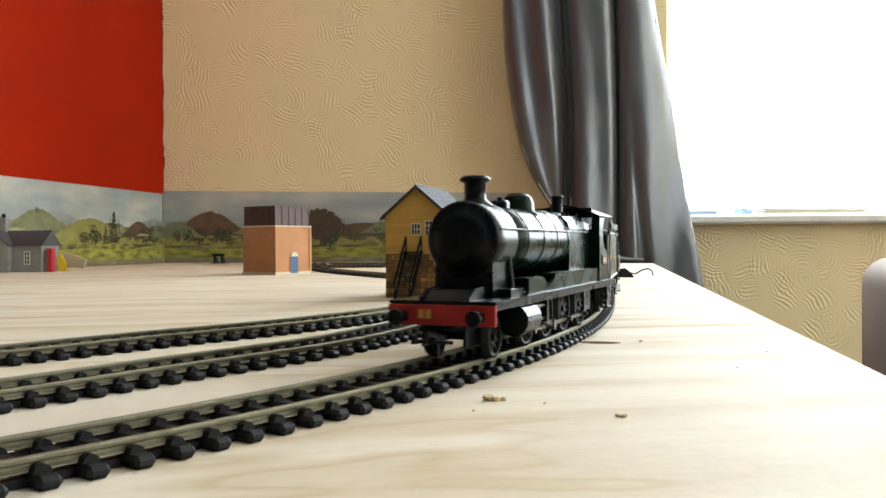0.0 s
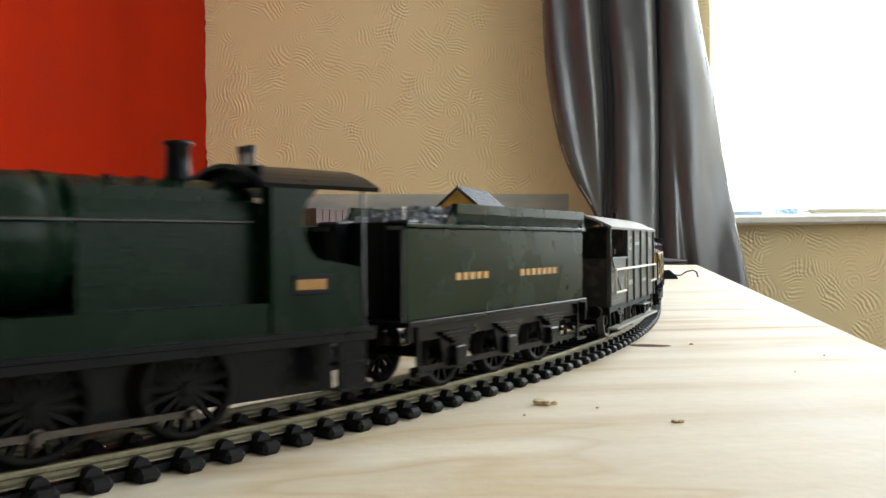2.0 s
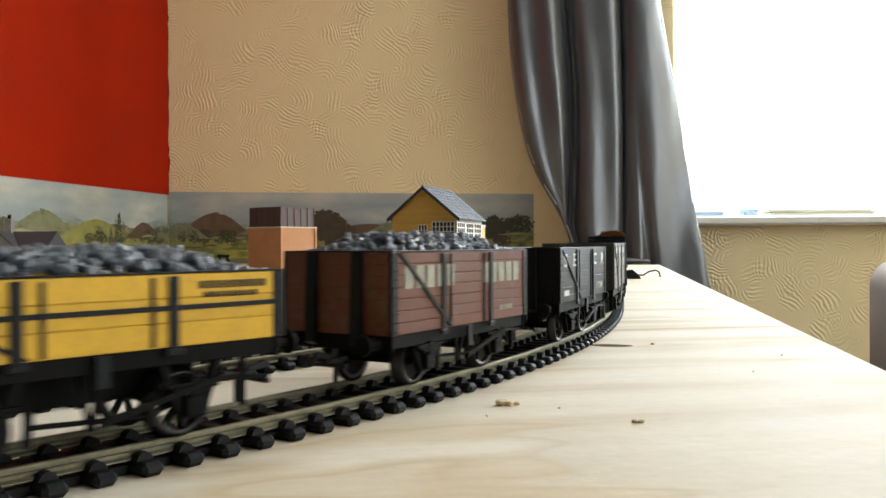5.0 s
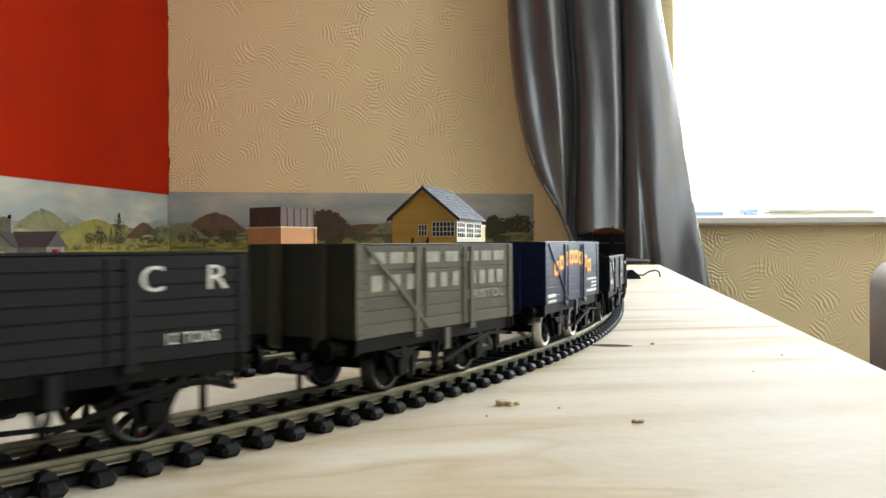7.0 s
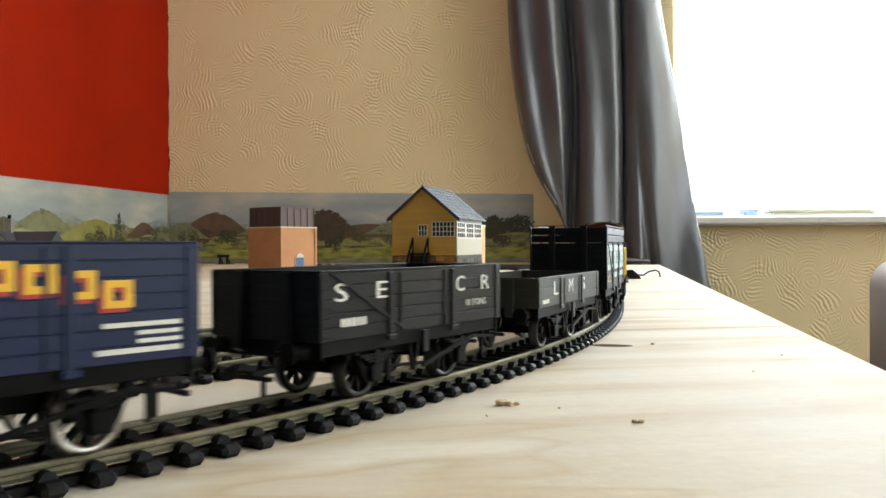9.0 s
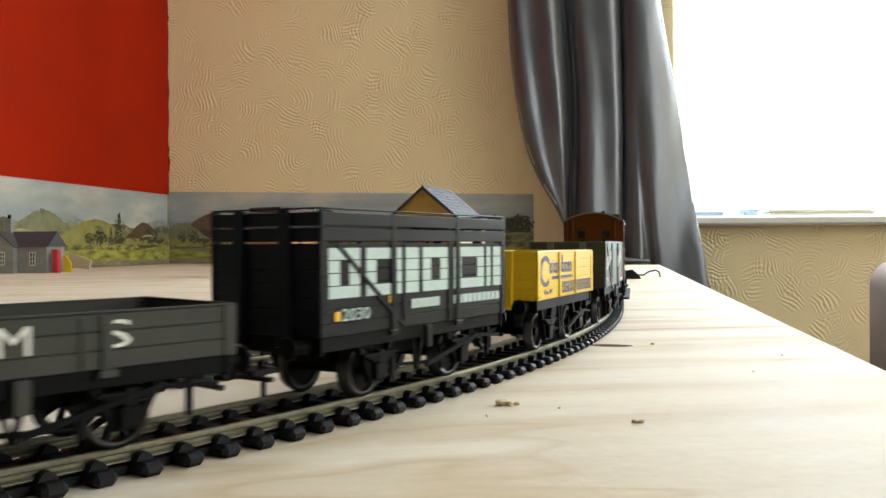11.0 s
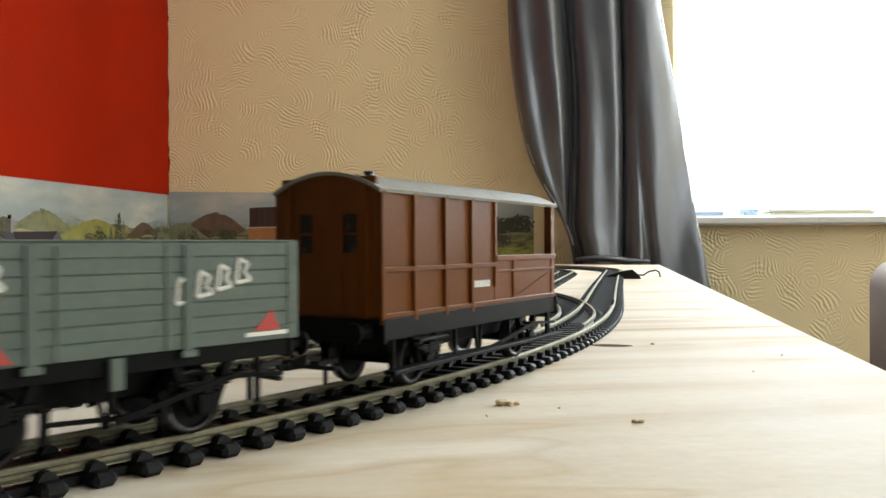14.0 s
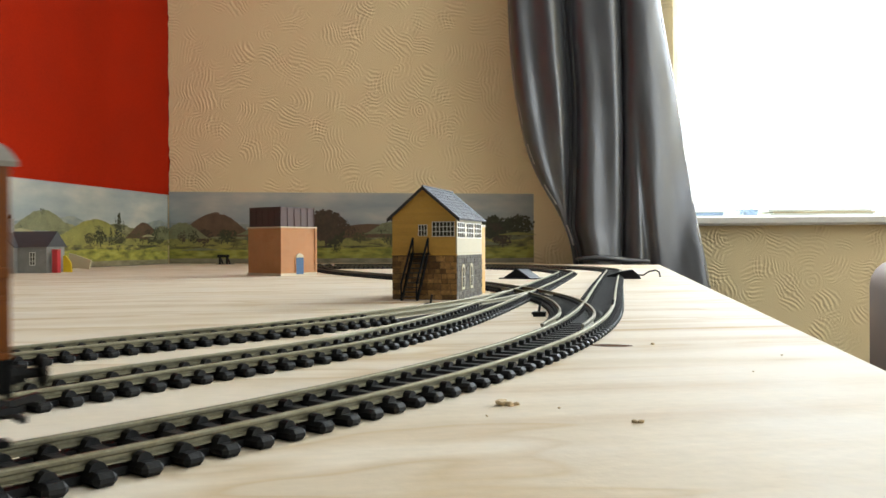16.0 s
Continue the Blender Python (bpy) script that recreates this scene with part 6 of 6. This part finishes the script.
def water_tower():
    v = thing("water_tower", "orange brick water tower with a dark maroon tank and blue door", "water tower", pose(-0.2115, 1.103, 0, 0, 0, -35))
    A, B, zb, zt = 62.0, 66.0, 65.0, 91.0
    brick, tank = brick_card(), plain("maroon_tank", (0.06, 0.024, 0.02), 0.55, var=0.25)
    boxpart("tower", (-A, 0, 0, B, 0, zb), brick, v, bev=0.4)
    boxpart("plinth", (-A - 1, 1, -1, B + 1, 0, 3.5), CARD, v, "pale card plinth")
    boxpart("cornice", (-A - 1.2, 1.2, -1.2, B + 1.2, zb - 1.8, zb), CARD, v, "cream card cornice")
    for x, y in ((-1.0, -0.6), (-1.0, B - 3)):
        boxpart("pilaster", (-1.0, 1.0, max(y, -0.8), y + 4, 3.5, zb - 1.8), brick, v)
    boxpart("tank", (-A + 2, -2, 2, B - 2, zb, zt), tank, v, bev=0.3)
    for i in range(6):
        y = 2 + (B - 4) * i / 5
        boxpart("tank_rib", (-2, -1.3, y - 0.6, y + 0.6, zb, zt), tank, v)
        x = -A + 2 + (A - 4) * i / 5
        boxpart("tank_rib", (x - 0.6, x + 0.6, 1.3, 2, zb, zt), tank, v)
    boxpart("tank_rim", (-A + 1.2, -1.2, 1.2, B - 1.2, zt - 1.5, zt), tank, v)
    blue = plain("blue_door_paint", (0.03, 0.09, 0.20), 0.5)
    boxpart("door", (0.2, 1.2, 27, 41, 1.5, 24), blue, v, "blue boarded door")
    bm = bmesh.new()
    bm_prism(bm, [(27, 24), (41, 24)] + [(34 + 7 * math.cos(a), 24 + 5.5 * math.sin(a)) for a in (0.4, 0.8, 1.2, 1.57, 1.94, 2.34, 2.74)], 0.2, 1.4, "x")
    part("fanlight", bm, CARD, v)
    boxpart("door_surround", (0.1, 0.9, 25.5, 27, 0, 24), brick, v)
    boxpart("door_surround", (0.1, 0.9, 41, 42.5, 0, 24), brick, v)
    return v


water_tower()


# ---- station building and roadside things on the far side ----
def station():
    v = thing("station_building", "grey stone station building with slate roof and chimney", "station building", pose(-0.602, 1.285, 0, 0, 0, -2))
    STN = plain("pale_grey_stone", (0.24, 0.235, 0.22), 0.8, var=0.25, grain=500, blotch=90, bump=0.7)
    ROOF = plain("dark_slate", (0.055, 0.057, 0.065), 0.6, var=0.3)
    Lx, D, ze, za = 122.0, 56.0, 41.0, 64.0
    boxpart("wall", (-Lx, 0, 0, D, 0, ze), STN, v, bev=0.3)
    bm = bmesh.new()
    bm_prism(bm, [(-3, ze - 1), (D / 2, za), (D + 3, ze - 1)], -Lx + 1, 3, "x")
    part("roof", bm, ROOF, v)
    # gabled front bay
    boxpart("bay_wall", (-91, -45, -12, 0.0, 0, ze), STN, v, bev=0.3)
    bm = bmesh.new()
    bm_prism(bm, [(-91, ze), (-45, ze), (-68, ze + 21)], -12, 20, "y")
    part("bay_gable", bm, STN, v)
    for sgn in (-1, 1):
        bm = bmesh.new()
        bm_prism(bm, [(-68 + sgn * 26, ze - 2.6), (-68, ze + 21.2), (-68, ze + 23), (-68 + sgn * 26, ze - 0.6)], -14, 28, "y")
        part("bay_roof", bm, ROOF, v)
    for x in (-74, -62):
        window(v, x - 3.6, x + 3.6, 13, 32, 2, 3, "x", -12, 1.0)
    for x in (-22, -107):
        window(v, x - 4, x + 4, 12, 31, 2, 3, "x", 0, 1.0)
    boxpart("chimney", (-76, -66, 20, 30, 50, 84), STN, v)
    boxpart("chimney_pot", (-73, -69, 23, 27, 84, 90), P_BLACK, v)
    return v


station()


def phone_kiosk():
    v = thing("kiosk", "small red telephone kiosk beside the station", "kiosk", pose(-0.592, 1.295, 0, 0, 0, -4))
    RED_P = plain("post_red", (0.42, 0.015, 0.02), 0.5)
    boxpart("body", (-4.6, 4.6, -5, 5, 0, 34), RED_P, v, bev=0.6)
    boxpart("cap", (-5, 5, -5.5, 5.5, 34, 36), RED_P, v, bev=0.6)
    boxpart("door_panel", (-3.8, 3.8, -5.4, -5, 4, 30), RED_P, v, bev=0.2)
    return v


phone_kiosk()


def loading_ramp():
    v = thing("loading_ramp", "cream card ramp with a bright yellow end", "ramp", pose(-0.592, 1.33, 0, 0, 0, -4))
    YEL = plain("bright_yellow_card", (0.80, 0.55, 0.02), 0.6)
    bm = bmesh.new()
    bm_prism(bm, [(4, 8), (36, 4), (40, 18), (12, 28), (4, 30)], 0, 4, "y")
    part("ramp_side", bm, CREAM, v)
    bm = bmesh.new()
    bm_prism(bm, [(-4, 0), (10, 0), (8, 16), (0, 26), (-4, 26)], -3, 0, "y")
    part("ramp_end", bm, YEL, v, "bright yellow end piece")
    return v


loading_ramp()


def buffer_stop(x, y, a):
    v = thing("buffer_stop", "black plastic buffer stop at the end of a siding", "buffer stop", pose(x, y, 0, 0, 0, a))
    boxpart("beam", (-13, 13, -2, 2, 15, 21), BLACK, v)
    for k in (-8, 8):
        boxpart("leg", (k - 2, k + 2, -2, 2, 0, 15), BLACK, v)
        bm = bmesh.new()
        bm_prism(bm, [(2, 15), (2, 18), (18, 2), (18, 0)], k - 1.5, k + 1.5, "x")
        part("brace", bm, BLACK, v)
    boxpart("foot", (-16, 16, -3, 22, 0, 1.5), BLACK, v)


buffer_stop(-0.475, 1.83, -6)


def rerailer():
    v = thing("rerailing_ramp", "dark grey plastic rerailing ramp lying by the track", "ramp", pose(0.092, 0.99, 0, 0, 0, -30))
    bm = bmesh.new()
    bm_prism(bm, [(-18, 0), (18, 0), (16, 2), (2, 11), (-2, 11), (-16, 2)], -14, 14, "y")
    part("ramp", bm, P_DKGREY, v)
    boxpart("lip", (-22, 26, -16, 16, 0, 1.2), P_DKGREY, v)


rerailer()


def power_clip():
    v = thing("power_clip", "black track power clip with a looped wire", "power clip", pose(0.203, 0.972, 0, 0, 0, -13))
    bm = bmesh.new()
    bm_prism(bm, [(-14, 0), (24, 0), (21, 5), (14, 10.5), (3, 9), (-14, 4)], -9, 9, "y")
    part("body", bm, BLACK, v)
    bm = bmesh.new()
    pts = [(18, 0, 5), (26, 2, 4), (33, 1, 8.5), (40, 0, 10), (44, -1, 7.5), (45, -2, 2)]
    bm_tube(bm, pts, 0.9)
    part("wire", bm, GUNMETAL, v, "looped black wire")


power_clip()


# ---- the curtain ----
def curtain():
    """Grey satin curtain, hanging in deep folds and gathered to one side at the bottom."""
    Y = 1.70
    # height, left edge, right edge
    left = [(-0.30, 0.305), (-0.02, 0.262), (0.03, 0.256), (0.08, 0.248), (0.13, 0.212), (0.19, 0.177), (0.25, 0.161), (0.31, 0.149), (0.40, 0.136), (0.54, 0.131), (1.45, 0.127)]
    right = [(-0.30, 0.575), (-0.06, 0.527), (0.0, 0.516), (0.08, 0.500), (0.16, 0.486), (0.24, 0.474), (0.31, 0.466), (0.38, 0.452), (0.46, 0.438), (0.56, 0.422), (1.45, 0.396)]
    zs = np.linspace(-0.28, 1.43, 130)
    lx = np.interp(zs, *zip(*left))
    rx = np.interp(zs, *zip(*right))
    k = np.ones(9) / 9
    lx = np.convolve(np.pad(lx, 4, "edge"), k, "valid")
    rx = np.convolve(np.pad(rx, 4, "edge"), k, "valid")
    bm = bmesh.new()
    grid = []
    for z, a, b in zip(zs, lx, rx):
        row = []
        low = max(0.0, 1 - max(z, 0) / 0.35)
        v1 = max(a + 0.004, 0.246 + 0.010 * math.sin(z * 6 + 0.6) * (1 - low))
        v2 = 0.349 + 0.006 * math.sin(z * 5) + 0.004 * low
        # rounded pleats between sharp valleys: x from, x to, depth, points
        for c0, c1, deep, n in ((a, v1, 0.012 + 0.36 * (v1 - a), 44), (v1, v1 + 0.013, 0.010, 8), (v1 + 0.013, v2, 0.052, 46), (v2, b, 0.046, 64)):
            for i in range(n):
                v = i / n
                x = c0 + (c1 - c0) * v
                d = deep * max(0.0, math.sin(math.pi * v)) ** 0.42
                if c1 == b:
                    d = deep * max(0.0, math.sin(math.pi * (0.02 + 0.93 * v ** 0.62))) ** 0.6 + 0.008 * low * math.sin(v * 8 - z * 9)
                    d -= 0.016 * math.exp(-((v - 0.30 + z * 0.25) / 0.07) ** 2) * low
                elif c0 == a:
                    d += 0.010 * math.sin(v * 9 + z * 2.0) * (v1 - a) / 0.11
                else:
                    d += 0.007 * math.sin(v * 7 + z * 3.2)
                d += 0.004 * noise.noise((x * 16, z * 2.0, 1.7)) + 0.0007 * noise.noise((x * 50 + z * 8, z * 14, 4.0))
                row.append(bm.verts.new((x, -d, z)))
        grid.append(row)
    us = grid[0]
    for r0, r1 in zip(grid, grid[1:]):
        for i in range(len(us) - 1):
            bm.faces.new((r0[i], r0[i + 1], r1[i + 1], r1[i])).smooth = True
    cu = thing("curtain", "long grey satin curtain hanging in deep folds by the window", "curtain", Matrix.Translation((0, 0, -0.0023)) @ Matrix.Scale(1.058, 4) @ pose(0, Y, 0, 0, 0, -4))
    me = mesh_of("drape", bm, SATIN, 1.0)
    ob = new("drape", me)
    ob.parent = cu
    so = ob.modifiers.new("thickness", "SOLIDIFY")
    so.thickness = 0.0012
    # stitched silver hem along both edges
    STITCH = plain("silver_thread", (0.55, 0.53, 0.5), 0.35, metal=0.6)
    for edge, x_in in ((lx, 0.004), (rx, -0.010)):
        bm = bmesh.new()
        for i in range(10, 127, 1):
            if (i // 3) % 2:
                continue
            bm_cyl(bm, ((edge[i] + x_in) * 1000, -26 if x_in > 0 else -44, zs[i] * 1000), ((edge[i + 1] + x_in) * 1000, -26 if x_in > 0 else -44, zs[i + 1] * 1000), 1.4, seg=5)
        st = part("hem_stitching", bm, STITCH, cu, "dashed silver stitching along the hem")
        st["kind"] = "stuff"
    # the hem gathers into a soft roll on the board
    bm = bmesh.new()
    pts = [(262 + 12.5 * i, -62 - 6 * math.sin(i * 0.5), 10 + 5 * math.sin(0.6 + i * 0.27) ** 2 - i * 0.35) for i in range(12)]
    rr = [3 + 5 * math.sin(math.pi * (i + 0.6) / 12.2) for i in range(12)]
    rings = [[bm.verts.new((x, y + r * math.cos(a), z + r * 0.75 * math.sin(a))) for a in (k * math.pi / 6 for k in range(12))] for (x, y, z), r in zip(pts, rr)]
    for r0, r1 in zip(rings, rings[1:]):
        for i in range(12):
            bm.faces.new((r0[i], r0[(i + 1) % 12], r1[(i + 1) % 12], r1[i])).smooth = True
    bm.faces.new(rings[0])
    bm.faces.new(rings[-1][::-1])
    part("hem_roll", bm, SATIN, cu)
    rail_bm = bmesh.new()
    bm_cyl(rail_bm, (60, 10, 1438), (1500, 10, 1438), 11, seg=14)
    part("curtain_pole", rail_bm, GLOSS, cu)


curtain()


# ---- on the window sill, and the chair beside the board ----
def magazines():
    PAPER = plain("magazine_paper", (0.62, 0.66, 0.62), 0.45)
    BLUEP = plain("pale_blue_cover", (0.35, 0.50, 0.72), 0.4)
    v = thing("magazine_pile", "small pile of pale magazines on the window sill", "magazines", WALL @ pose(1.44, 0.045, 0.099, 0, 0, 3))
    for i, (a, b, m) in enumerate(((-105, 108, PAPER), (-100, 112, CREAM), (-110, 104, PAPER))):
        boxpart("magazine", (a, b, -55, 55, i * 4.2, i * 4.2 + 4), m, v, bev=0.5)
    v = thing("blue_packet", "crumpled pale blue packet on the window sill", "packet", WALL @ pose(1.298, 0.02, 0.099, 0, 0, 20))
    bm = bmesh.new()
    bm_box(bm, -18, 16, -14, 14, 0, 15)
    bmesh.ops.subdivide_edges(bm, edges=bm.edges[:], cuts=3, use_grid_fill=True)
    for w in bm.verts:
        w.co += Vector((random.uniform(-2, 2), random.uniform(-2, 2), random.uniform(-2.5, 1) if w.co.z > 3 else 0))
    part("wrapper", bm, BLUEP, v)
    v = thing("magazine", "pale blue magazine lying flat on the sill", "magazine", WALL @ pose(1.205, 0.04, 0.099, 0, 0, -4))
    boxpart("cover", (-50, 40, -50, 50, 0, 7), BLUEP, v, bev=0.6)
    boxpart("pages", (-49, 41, -49, 49, 7, 9), PAPER, v, bev=0.4)
    v = thing("window_catch", "small dark window catch with two pegs", "window catch", WALL @ pose(1.188, 0.10, 0.099))
    for x in (-5, 5):
        bm = bmesh.new()
        bm_cyl(bm, (x, 0, 0), (x, 0, 46), 2.2, seg=8)
        part("peg", bm, GUNMETAL, v)


magazines()


def chair():
    v = thing("armchair", "brown upholstered armchair beside the railway board", "armchair", pose(0.705, 1.20, FLOOR_Z, 0, 0, -20))
    HIDE = plain("brown_leather", (0.14, 0.085, 0.058), 0.8, var=0.2, grain=300, blotch=20, bump=0.5)
    base = -FLOOR_Z * 1000
    for name, d, b in (("back", (-60, 60, -300, 300, 300, base + 12), 45), ("seat", (61, 640, -300, 300, 250, 430), 40), ("arm", (65, 640, -400, -302, 250, 600), 35), ("arm", (65, 640, 302, 400, 250, 600), 35)):
        bm = bmesh.new()
        vs = bm_box(bm, *d)
        bmesh.ops.bevel(bm, geom=bm.edges[:], offset=b, segments=5, affect="EDGES", profile=0.5)
        for f in bm.faces:
            f.smooth = True
        part(name, bm, HIDE, v)
    for x, y in ((-20, -270), (-20, 270), (600, -370), (600, 370)):
        bm = bmesh.new()
        bm_cyl(bm, (x, y, 0), (x, y, 320), 22, 26, seg=10)
        part("leg", bm, BARGE, v)


chair()


# ---- marks on the board ----
def crumbs():
    CR = plain("wood_crumb", (0.58, 0.43, 0.25), 0.8, var=0.3)
    for x, y, s in ((14.2, 209.6, 1.5), (16.2, 208.6, 1.0), (18.0, 209.4, 0.8), (42.6, 188.5, 0.7), (43.9, 188.2, 0.75), (10, 196, 0.35), (82.8, 334.6, 0.7), (28, 205, 0.35), (120, 300, 0.4), (96, 262, 0.35)):
        bm = bmesh.new()
        bmesh.ops.create_icosphere(bm, subdivisions=2, radius=s)
        for w in bm.verts:
            w.co *= 1 + 0.55 * noise.noise(w.co * (1.1 / s) + Vector((x, y, 0)))
            w.co.z = max(0, w.co.z * 0.7 + s * 0.35)
        ob = new("wood_crumb", mesh_of("wood_crumb", bm, CR))
        ob.matrix_basis = pose(x / 1000, y / 1000, 0.0)
        tagged(ob, "crumb of pale wood lying on the plywood", "wood crumb", group="crumbs on the board")
    KNOT = plain("wood_knot", (0.10, 0.042, 0.014), 0.9, var=0.4, grain=900, blotch=300, spec=0.05)
    bm = bmesh.new()
    ring = [(8.2 * math.cos(a) * (1 + 0.08 * math.sin(3 * a)), 4.2 * math.sin(a)) for a in np.linspace(0, 2 * math.pi, 28)[:-1]]
    bm_prism(bm, ring, 0.0, 0.08, "z")
    ob = new("wood_knot", mesh_of("wood_knot", bm, KNOT))
    ob.matrix_basis = pose(0.0656, 0.3316, 0, 0, 0, -14)
    tagged(ob, "dark brown knot in the plywood surface", "wood knot")


crumbs()


RUN_T = (0, 0.5, 1, 1.5, 2, 2.5, 3, 4, 6.5, 9, 11.5, 13, 14.5, 16)
RUN_MM = (8.4, 67.9, 125.3, 179.8, 236.6, 298.2, 355.9, 466.8, 734.8, 993.3, 1238.2, 1376.6, 1510.5, 1643.5)
CRANK = 2.45           # turn of the wheels and cranks at the start, radians
RUN_V = np.gradient(np.array(RUN_MM), np.array(RUN_T))


def run_at(t):
    """Millimetres that the train has run by t seconds; it slows down gently."""
    i = min(max(int(np.searchsorted(RUN_T, t, "right")) - 1, 0), len(RUN_T) - 2)
    w = RUN_T[i + 1] - RUN_T[i]
    u = (t - RUN_T[i]) / w
    return ((2 * u ** 3 - 3 * u ** 2 + 1) * RUN_MM[i] + (u ** 3 - 2 * u ** 2 + u) * w * RUN_V[i]
            + (3 * u ** 2 - 2 * u ** 3) * RUN_MM[i + 1] + (u ** 3 - u ** 2) * w * RUN_V[i + 1])


def motions():
    times = [i / 15 for i in range(241)]
    for v, mid, half in VEHICLES:
        rows = []
        for t in times:
            s = mid - run_at(t)
            a, b = on_line(s - half), on_line(s + half)     # a leads
            c, d = (a + b) / 2, a - b
            rows.append((t, pose(c[0] / 1000, c[1] / 1000, RAIL_Z / 1000, 0, 0, math.degrees(math.atan2(d[1], d[0])))))
        walk(v, rows)
    for ob, x, r in WHEELS:
        walk(ob, [(t, pose(x / 1000, 0, r / 1000, 0, math.degrees(run_at(t) / r + CRANK), 0)) for t in times])
    for ob, x, r, throw, kind in RODS:
        rows = []
        for t in times:
            a = run_at(t) / r + CRANK
            px, pz = x + throw * math.sin(a), r + throw * math.cos(a)
            reach = math.sqrt(26.0 ** 2 - (pz - 10.8) ** 2)
            if kind == "coupling":
                m = pose(px / 1000, 0, pz / 1000)
            elif kind == "connecting":
                m = pose(px / 1000, 0, pz / 1000, 0, math.degrees(math.atan2(pz - 10.8, reach)), 0)
            else:
                m = pose((px + reach) / 1000, 0, 10.8 / 1000)
            rows.append((t, m))
        walk(ob, rows)


motions()
